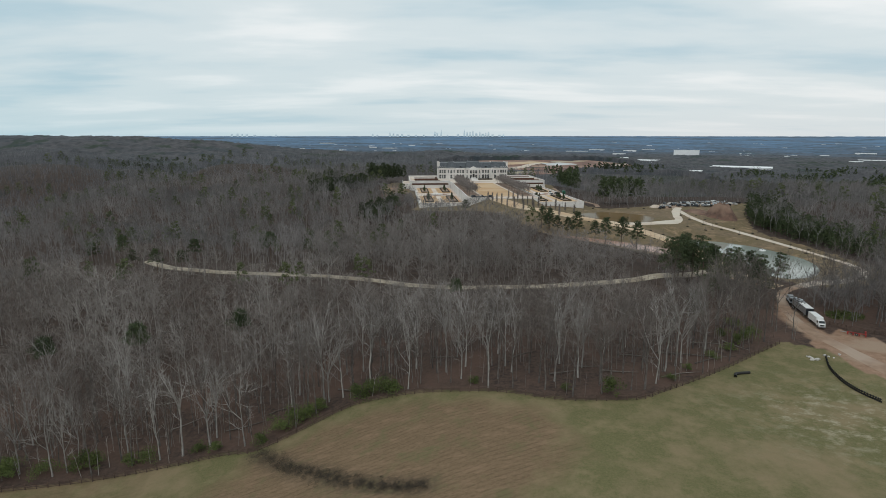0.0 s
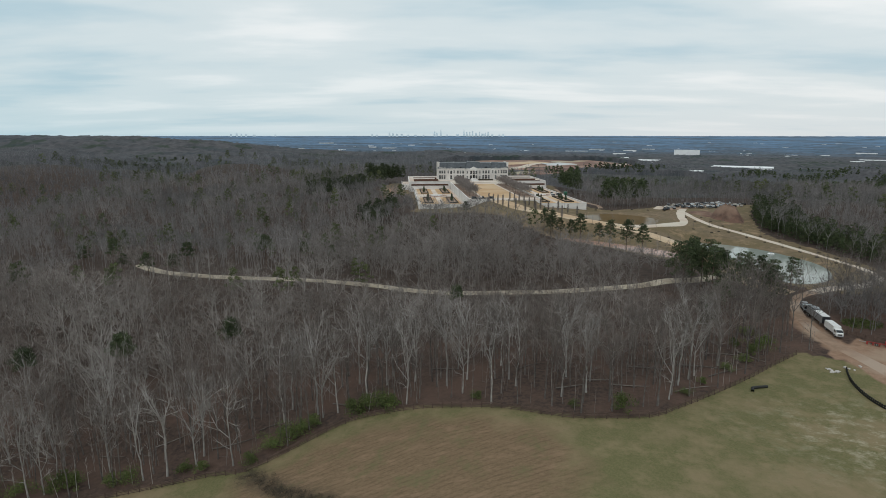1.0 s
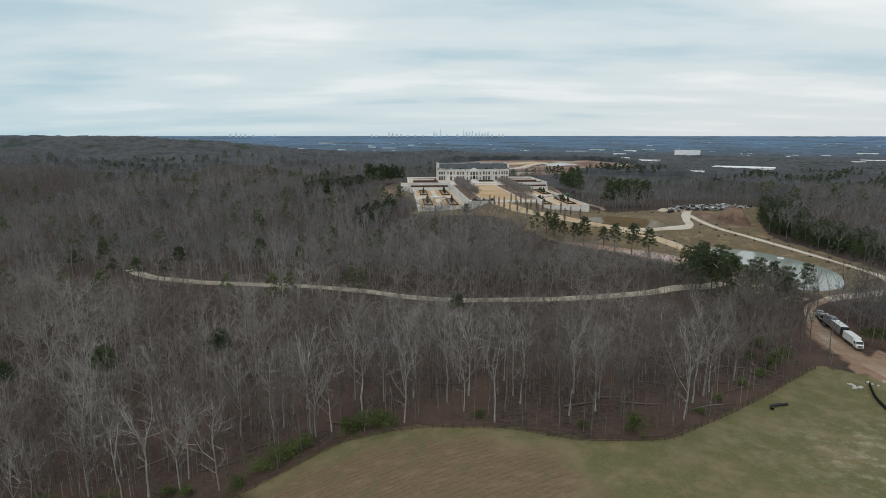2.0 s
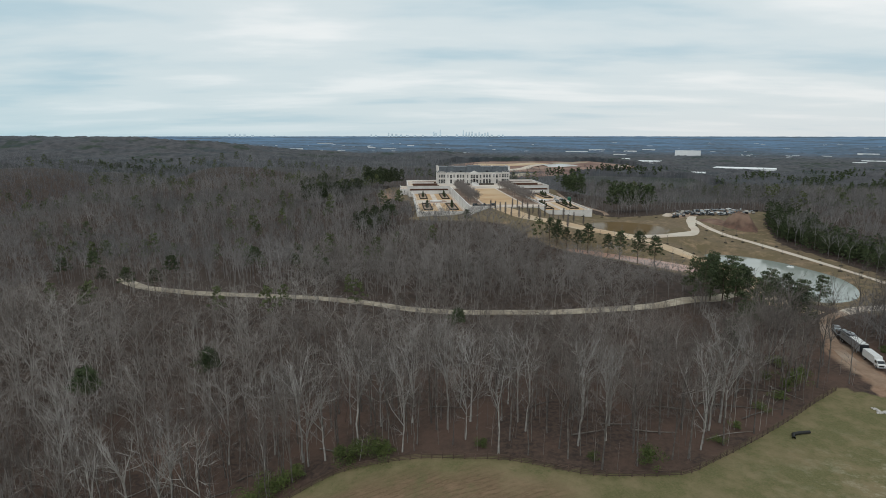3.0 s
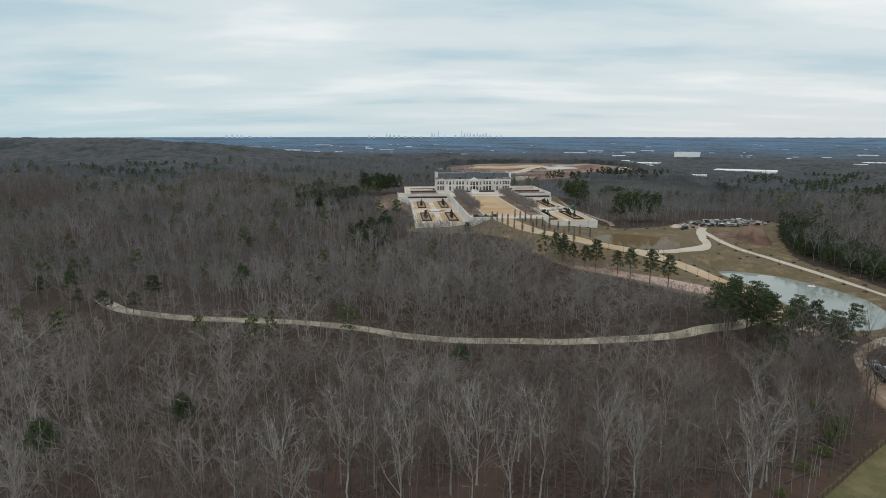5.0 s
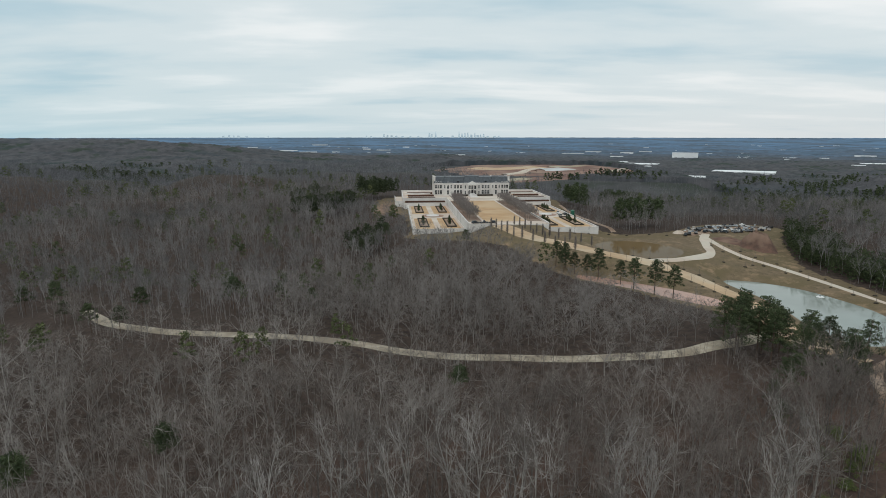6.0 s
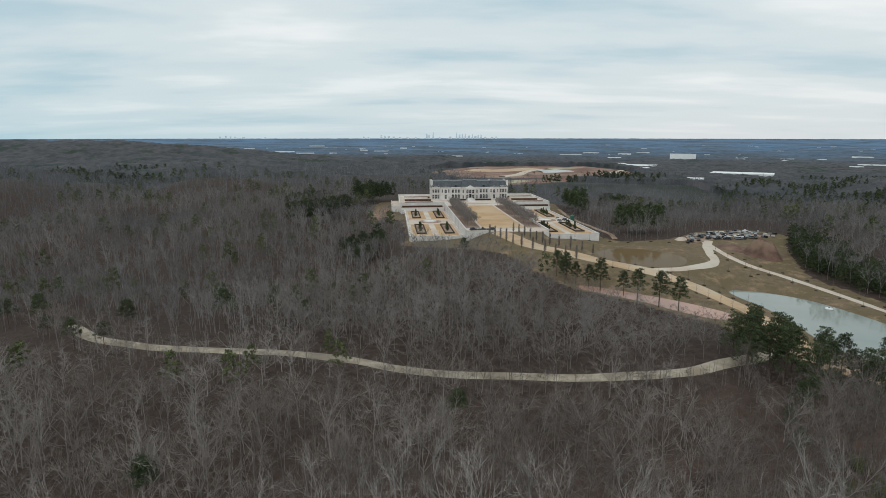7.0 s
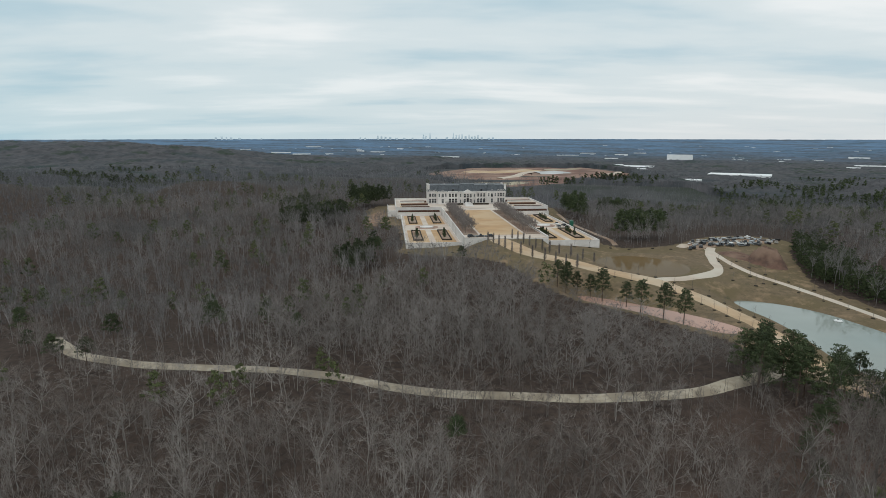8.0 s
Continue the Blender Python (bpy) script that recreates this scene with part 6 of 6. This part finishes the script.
def pallet_stack(x, y, w, d, h, turn, mat):
    root = thing("pallet_stack", pose(x, y, land_at(x, y) + 0.15, 0, 0, turn), "stack of pale building stone on pallets in the yard", "pallet", "pallets in the yard")
    part("pallet", slab(-w / 2, w / 2, -d / 2, d / 2, 0.0, 0.15), WOOD_FENCE, root)
    part("load", slab(-w / 2 + 0.05, w / 2 - 0.05, -d / 2 + 0.05, d / 2 - 0.05, 0.15, 0.15 + h, bevel=0.05), mat, root)


k = 0
while k < 125:
    x, y = YR.uniform(150, 228), YR.uniform(416, 462)
    if inside(np.array([x]), np.array([y]), [(152, 424), (178, 450), (214, 464), (229, 446), (212, 420), (196, 424), (176, 430), (166, 428)])[0] and y > 424 + 0.1 * abs(x - 185):
        pallet_stack(x, y, YR.uniform(1.0, 3.4), YR.uniform(0.9, 2.0), YR.uniform(0.3, 1.2), YR.uniform(0, 180), (ROCK, ROCK, GREY_ROOF, WHITE, LOG, CAR_GREY, CAR_DARK, BLACK)[YR.randint(8)])
        k += 1
ribbon("yard_surface", rounded([(158, 425), (175, 434), (195, 440), (218, 440)], False), 24, PINK_DIRT, "pinkish gravel surface of the material yard", 0.12, "yard")

# ------------------------------------------------------------------ young trees, poplars


def sapling(h):
    trunk, crown = bare_tree(YR, h, 7, 2, 2, trunk_sides=5, thick=1.3, spread=1.0, low=0.35, twig_r=0.02)
    root = thing("young_tree", Matrix(), "slim leafless young tree in a round mulch ring", "tree", "young trees along the drives")
    part("trunk", trunk.mesh("trunk", BARK_GREY), None, root)
    part("crown", crown.mesh("crown", TWIG), None, root)
    bm = bmesh.new()
    lathe(bm, [(0.9, 0.0), (0.7, 0.42), (0.1, 0.48)], 10)
    part("mulch_ring", bm, HEDGE, root, "dark mulch ring")
    return root


def poplar(h):
    trunk = Limbs()
    trunk.limb([(0, 0, -0.4), (0, 0, h * 0.6), (0, 0, h)], [0.13, 0.09, 0.02], 6)
    crown = Limbs()
    for k in range(90):
        z = h * (0.12 + 0.85 * k / 90)
        a = k * 2.4
        rr = 1.25 * (1 - 0.5 * k / 90)
        p = np.array([0, 0, z])
        e = p + np.array([math.cos(a) * rr, math.sin(a) * rr, YR.uniform(0.9, 1.7)])
        crown.limb([p, e], [0.07, 0], 3)
        for _ in range(2):
            s = p + (e - p) * YR.uniform(0.2, 0.7)
            crown.limb([s, s + np.array([YR.normal(0, .3), YR.normal(0, .3), YR.uniform(0.5, 1.0)])], [0.06, 0], 3)
    return tree_kind("columnar_tree", trunk, crown, BARK_GREY, TWIG, "narrow leafless columnar tree beside the drive", "columnar trees along the drive")


poplars = [poplar(6.6), poplar(7.2)]
saps = [sapling(5.0), sapling(5.8)]


def along(line, start, stop, gap, off):
    line = np.asarray(line)
    seg = np.concatenate([[0], np.cumsum(np.linalg.norm(np.diff(line, axis=0), axis=1))])
    s = np.arange(start, stop, gap)
    x, y = np.interp(s, seg, line[:, 0]), np.interp(s, seg, line[:, 1])
    dx, dy = np.gradient(x), np.gradient(y)
    n = np.hypot(dx, dy)
    return x + dy / n * off, y - dx / n * off


for off in (-8.2, 8.2):
    for x, y in zip(*along(DRIVE, 3, 72, 6.6, off)):
        stand(poplars[YR.randint(2)], x, y, YR.uniform(0.8, 1.05), YR.uniform(0, 360))
for off in (-6.6, 6.6):
    for x, y in zip(*along(DRIVE, 78, 168, 8.0, off)):
        stand(saps[YR.randint(2)], x, y, YR.uniform(0.8, 1.1), YR.uniform(0, 360))
for off in (-5.2, 5.5):
    for x, y in zip(*along(FAR_ROAD, 30, 160, 13.0, off)):
        stand(saps[YR.randint(2)], x, y, YR.uniform(0.8, 1.2), YR.uniform(0, 360))
for x, y in ((-16, 412), (-4, 409), (10, 405), (56, 420), (70, 424), (88, 428), (98, 430), (112, 432), (122, 426), (136, 424), (146, 420), (150, 352), (158, 345), (164, 349)):
    stand(saps[YR.randint(2)], x, y, YR.uniform(0.9, 1.3), YR.uniform(0, 360))
away_with(poplars + saps)

# ------------------------------------------------------------------ small things on the pasture and in the wood


def tube(name, pts, radii, mat, label, category, sides=8, group=""):
    w = Limbs()
    w.limb([np.array(p, float) for p in pts], radii, sides)
    ob = new(name, w.mesh(name, mat))
    return tagged(ob, label, category, group)


pipe_line = rounded([(109.7, 157), (106, 149.5), (104.2, 142), (104.3, 136), (106, 130.5)], False, 9)
barrier = thing("silt_barrier", pose(109.7, 157, land_at(109.7, 157)), "curved black slatted barrier standing on the pasture", "barrier")
inv = barrier.matrix_world.inverted()
seg_me = bpy.data.meshes.new("segment")
bm = slab(-0.13, 0.13, -0.11, 0.11, -0.2, 1.0, bevel=0.02)
box(bm, -0.5, 0.5, -0.05, 0.05, -0.1, 0.42)
box(bm, -0.5, 0.5, -0.05, 0.05, 0.62, 0.84)
bm.to_mesh(seg_me)
seg_me.materials.append(BLACK)
for a, b in zip(pipe_line[:-1], pipe_line[1:]):
    c = (a + b) / 2
    part("segment", seg_me, None, barrier, m=inv @ pose(c[0], c[1], land_at(*c), 0, 0, math.degrees(math.atan2(b[1] - a[1], b[0] - a[0]))))
tube("drain_pipe", [(77.2, 143.6, land_at(77.2, 143.6) + 0.3), (78.0, 145.2, land_at(78, 145.2) + 0.35), (79.6, 145.8, land_at(79.6, 145.8) + 0.35), (82.4, 146.4, land_at(82.4, 146.4) + 0.3)], [0.38, 0.38, 0.38, 0.36], BLACK, "short black bent pipe lying on the pasture", "pipe")
for k in range(16):
    x, y = 105.5 + YR.normal(0, 1.6), 156.2 + YR.normal(0, 0.9)
    if k > 11:
        x, y = 112.5 + YR.normal(0, 1.0), 157.5 + YR.normal(0, 0.7)
    bm = bmesh.new()
    bmesh.ops.create_icosphere(bm, subdivisions=1, radius=1.0)
    for v in bm.verts:
        v.co *= YR.uniform(0.7, 1.15)
        v.co.x, v.co.y, v.co.z = v.co.x * YR.uniform(0.9, 1.1), v.co.y * 0.8, v.co.z * 0.55
    me = bpy.data.meshes.new("boulder")
    bm.to_mesh(me)
    bm.free()
    me.materials.append(ROCK)
    ob = new("boulder", me)
    ob.matrix_world = pose(x, y, land_at(x, y) + 0.1, 0, 0, YR.uniform(0, 360)) @ Matrix.Scale(YR.uniform(0.35, 0.8), 4)
    tagged(ob, "pale rough boulder on the pasture edge", "rock", "boulders by the road")

for x, y, a, ln, r in ((-58, 141, 12, 11, .22), (-30, 153, -38, 9, .25), (-48, 146, 20, 8, .18), (42, 146, -5, 10, .22), (28, 144, 12, 8, .25), (62, 160, -12, 16, .24), (50, 158, -16, 11, .2), (70, 152, 22, 12, .2), (57, 142, 18, 13, .18), (86, 170, -60, 9, .2),
                       (20, 158, 30, 8, .2), (-4, 165, -20, 10, .2), (-75, 145, 35, 9, .2), (76, 168, -10, 12, .22), (-88, 143, -10, 7, .18), (36, 149, -8, 7, .2)):
    c, s = math.cos(math.radians(a)), math.sin(math.radians(a))
    bow = 0.06 * ln * math.sin(x * 7.3)
    pts = [(x + c * ln * f - s * bow * math.sin(3.1 * f), y + s * ln * f + c * bow * math.sin(3.1 * f), land_at(x + c * ln * f, y + s * ln * f) + r * (1.3 - f * 0.6) + 0.25 * f * (1 + math.sin(x * 3.7))) for f in (0, 0.25, 0.5, 0.75, 1.0)]
    tube("fallen_log", pts, [r * 0.8, r * 0.74, r * 0.66, r * 0.55, r * 0.3], LOG, "weathered fallen log on the leaf-covered ground", "log", 7, "fallen logs")

# dark brush in the gully of the pasture
gully = GULLY
GLR = np.random.RandomState(8)
cs = []
for p in gully:
    for _ in range(9):
        q = p + GLR.normal(0, 1.05, 2)
        cs.append(np.array([q[0], q[1], land_at(*q) + 0.15]))
v, t = tufts(GLR, cs, [0.7] * len(cs), 34, 0.10)
me = raw_mesh("gully_brush", v, tris=t)
me.materials.append(material("dead_brush", (0.075, 0.060, 0.044), 0.95, (0.042, 0.036, 0.028), 0.8))
tagged(new("gully_brush", me), "dark dead brush along a gully in the pasture", "brush", kind="stuff")

# green ground cover behind the trucks
cs = [np.array([x, y, land_at(x, y) + 0.1]) for x, y in zip(GLR.uniform(130, 145, 420), GLR.uniform(184, 197, 420)) if ((x - 137.5) / 6.2) ** 2 + ((y - 190.5) / 5.2) ** 2 < 1]
v, t = tufts(GLR, cs, [0.7] * len(cs), 12, 0.3)
me = raw_mesh("ground_ivy", v, tris=t)
me.materials.append(SHRUB)
tagged(new("ground_ivy", me), "patch of green ground cover under bare trees", "ground cover", kind="stuff")

# floating fountain on the pond
fl = thing("pond_float", pose(169, 301, 0.6), "small pale float riding on the pond", "float")
bm = bmesh.new()
lathe(bm, [(1.5, -0.1), (1.7, 0.25), (1.2, 0.55)], 14)
part("hull", bm, WHITE, fl)
bm = bmesh.new()
lathe(bm, [(0.4, 0.5), (0.3, 1.1)], 8)
part("nozzle", bm, METAL, fl)

# ------------------------------------------------------------------ far works, warehouses, city


def warehouse(x, y, w, d, h, turn, mat, label="long white flat-roofed warehouse in the distance"):
    z = land_at(x, y) + 7.0
    root = thing("warehouse", pose(x, y, z, 0, 0, turn), label, "building", "distant warehouses")
    part("wall", slab(-w / 2, w / 2, -d / 2, d / 2, -10, h), WHITE_ROOF if mat is WHITE else mat, root)
    part("roof", slab(-w / 2 - 0.4, w / 2 + 0.4, -d / 2 - 0.4, d / 2 + 0.4, h, h + 0.8), WHITE_ROOF, root, "white flat roof")
    for k in range(4 if w > 60 else 0):
        part("dock_door", slab(-w * 0.4 + k * w * 0.25, -w * 0.4 + k * w * 0.25 + w * 0.06, -d / 2 - 0.3, -d / 2, 0, h * 0.25), WHITE, root)
    return root


def pan(px, dist):
    """A place at a bearing across the view and a distance."""
    a = math.atan((px - 784) / 1022.0)
    return dist * math.sin(a), dist * math.cos(a)


WR = np.random.RandomState(50)
for px, dist, w, d, h, m in ((1207, 2900, 108, 40, 24, WHITE), (1108, 2230, 205, 90, 5, WHITE), (1305, 1930, 160, 80, 5, WHITE), (1222, 1600, 40, 40, 5, WHITE), (1520, 3500, 85, 40, 7, WHITE), (1550, 2700, 140, 60, 4, WHITE), (1108, 3550, 70, 40, 4, WHITE),
                             (1015, 3450, 120, 40, 4, GREY_ROOF), (1050, 3600, 88, 40, 4, GREY_ROOF), (1090, 3050, 62, 40, 4, WHITE), (925, 3500, 50, 40, 4, GREY_ROOF), (1140, 3650, 70, 40, 3, GREY_ROOF), (1390, 2950, 45, 40, 3, WHITE), (1302, 3150, 70, 40, 3, WHITE),
                             (1310, 3350, 50, 40, 3, GREY_ROOF), (1447, 3150, 40, 30, 3, WHITE), (1505, 2500, 40, 30, 3, WHITE), (1390, 3250, 60, 30, 3, GREY_ROOF), (436, 3620, 75, 40, 5, WHITE), (465, 3900, 60, 40, 4, GREY_ROOF), (525, 3650, 110, 50, 5, WHITE),
                             (560, 3560, 100, 50, 4, WHITE), (607, 3560, 42, 40, 4, WHITE), (580, 4080, 100, 40, 4, GREY_ROOF), (660, 3750, 45, 40, 4, WHITE), (690, 3700, 90, 40, 4, GREY_ROOF), (780, 3050, 60, 40, 4, WHITE), (812, 3060, 95, 50, 4, WHITE), (728, 3880, 40, 40, 4, WHITE),
                             (1060, 2080, 45, 40, 5, GREY_ROOF), (1130, 2060, 60, 40, 4, GREY_ROOF), (1085, 1900, 70, 40, 3, WHITE)):
    x, y = pan(px, dist)
    warehouse(x, y, w, d, h, WR.uniform(-10, 10) - math.degrees(math.atan2(x, y)), m)


for k in range(60):
    px, dist = WR.uniform(400, 1560), WR.uniform(3000, 4250)
    x, y = pan(px, dist)
    if dist > 2700 or px > 1000:
        warehouse(x, y, WR.uniform(10, 45) * WR.uniform(0.4, 1), WR.uniform(10, 30), WR.uniform(0.6, 1.8), WR.uniform(-30, 30), WHITE if k % 3 else GREY_ROOF, "small pale flat-roofed building in the distance")


def tower(px, dist, w, h, steps=1):
    x, y = pan(px, dist)
    root = thing("tower_block", pose(x, y, land_at(x, y) + 4, 0, 0, WR.uniform(0, 40)), "pale hazy high-rise tower on the far skyline", "building", "city skyline")
    z = 0.0
    for k in range(steps):
        f = 1 - 0.28 * k
        z2 = h * (k + 1) / steps + 6
        part("storey_block", slab(-w * f / 2, w * f / 2, -w * f / 2, w * f / 2, z, z2), HAZY_TOWER, root)
        z = z2
    if steps > 2:
        bm = bmesh.new()
        lathe(bm, [(w * 0.12, z), (0.2, z + h * 0.22)], 6)
        part("spire", bm, HAZY_TOWER, root)


for px, h, w, s in ((660, 12, 12, 1), (668, 9, 14, 1), (690, 22, 12, 2), (696, 17, 10, 1), (703, 14, 14, 1), (711, 12, 12, 1), (722, 9, 16, 1), (768, 28, 11, 2), (772, 20, 12, 1), (779, 37, 11, 3), (790, 10, 12, 1), (808, 12, 14, 1), (819, 36, 10, 3), (824, 24, 11, 2),
                    (829, 27, 10, 2), (834, 30, 12, 2), (840, 18, 12, 1), (846, 26, 10, 2), (851, 15, 14, 1), (856, 20, 10, 2), (861, 24, 11, 2), (868, 10, 12, 1), (880, 9, 14, 1), (887, 11, 10, 1), (735, 8, 16, 1), (749, 9, 12, 1),
                    (415, 12, 12, 1), (425, 16, 12, 1), (433, 14, 10, 1), (441, 12, 14, 1), (455, 8, 16, 1), (492, 9, 10, 1)):
    tower(px, 4780, w * 1.05, h * 1.25, s)

# cleared red-clay works behind the mansion
for pts, w, mat, label, lift in (([(30, 1600), (110, 1560), (240, 1600), (350, 1570), (470, 1600)], 300, SITE_RED, "cleared ground of bare red clay behind the mansion", 0.8),
                                 ([(20, 1440), (180, 1400), (400, 1420)], 90, SITE_RED, "cleared ground of bare red clay behind the mansion", 0.8),
                                 ([(90, 1600), (150, 1570), (210, 1600), (270, 1640)], 95, TAN_GRAVEL, "tan graded ground on the far building site", 1.6),
                                 ([(105, 1270), (160, 1265), (220, 1300), (300, 1350)], 90, SITE_RED, "cleared ground of bare red clay behind the mansion", 0.8),
                                 ([(90, 1290), (140, 1262), (190, 1300)], 50, SITE_PALE, "pale yellowish graded ground on the far building site", 2.0),
                                 ([(150, 1390), (190, 1440), (230, 1540), (270, 1590)], 24, GRAVEL, "pale haul road on the far building site", 2.4),
                                 ([(262, 1540), (290, 1545), (330, 1570)], 85, SITE_GREY, "flat pale grey basin on the far building site", 2.6),
                                 ([(300, 1640), (360, 1650), (400, 1690)], 40, SITE_PALE, "pale yellowish graded ground on the far building site", 2.0),
                                 ([(400, 1480), (440, 1500), (480, 1560)], 26, GRAVEL, "pale haul road on the far building site", 2.4)):
    ribbon("cleared_ground", rounded(pts, False), w, mat, label, lift, "ground")
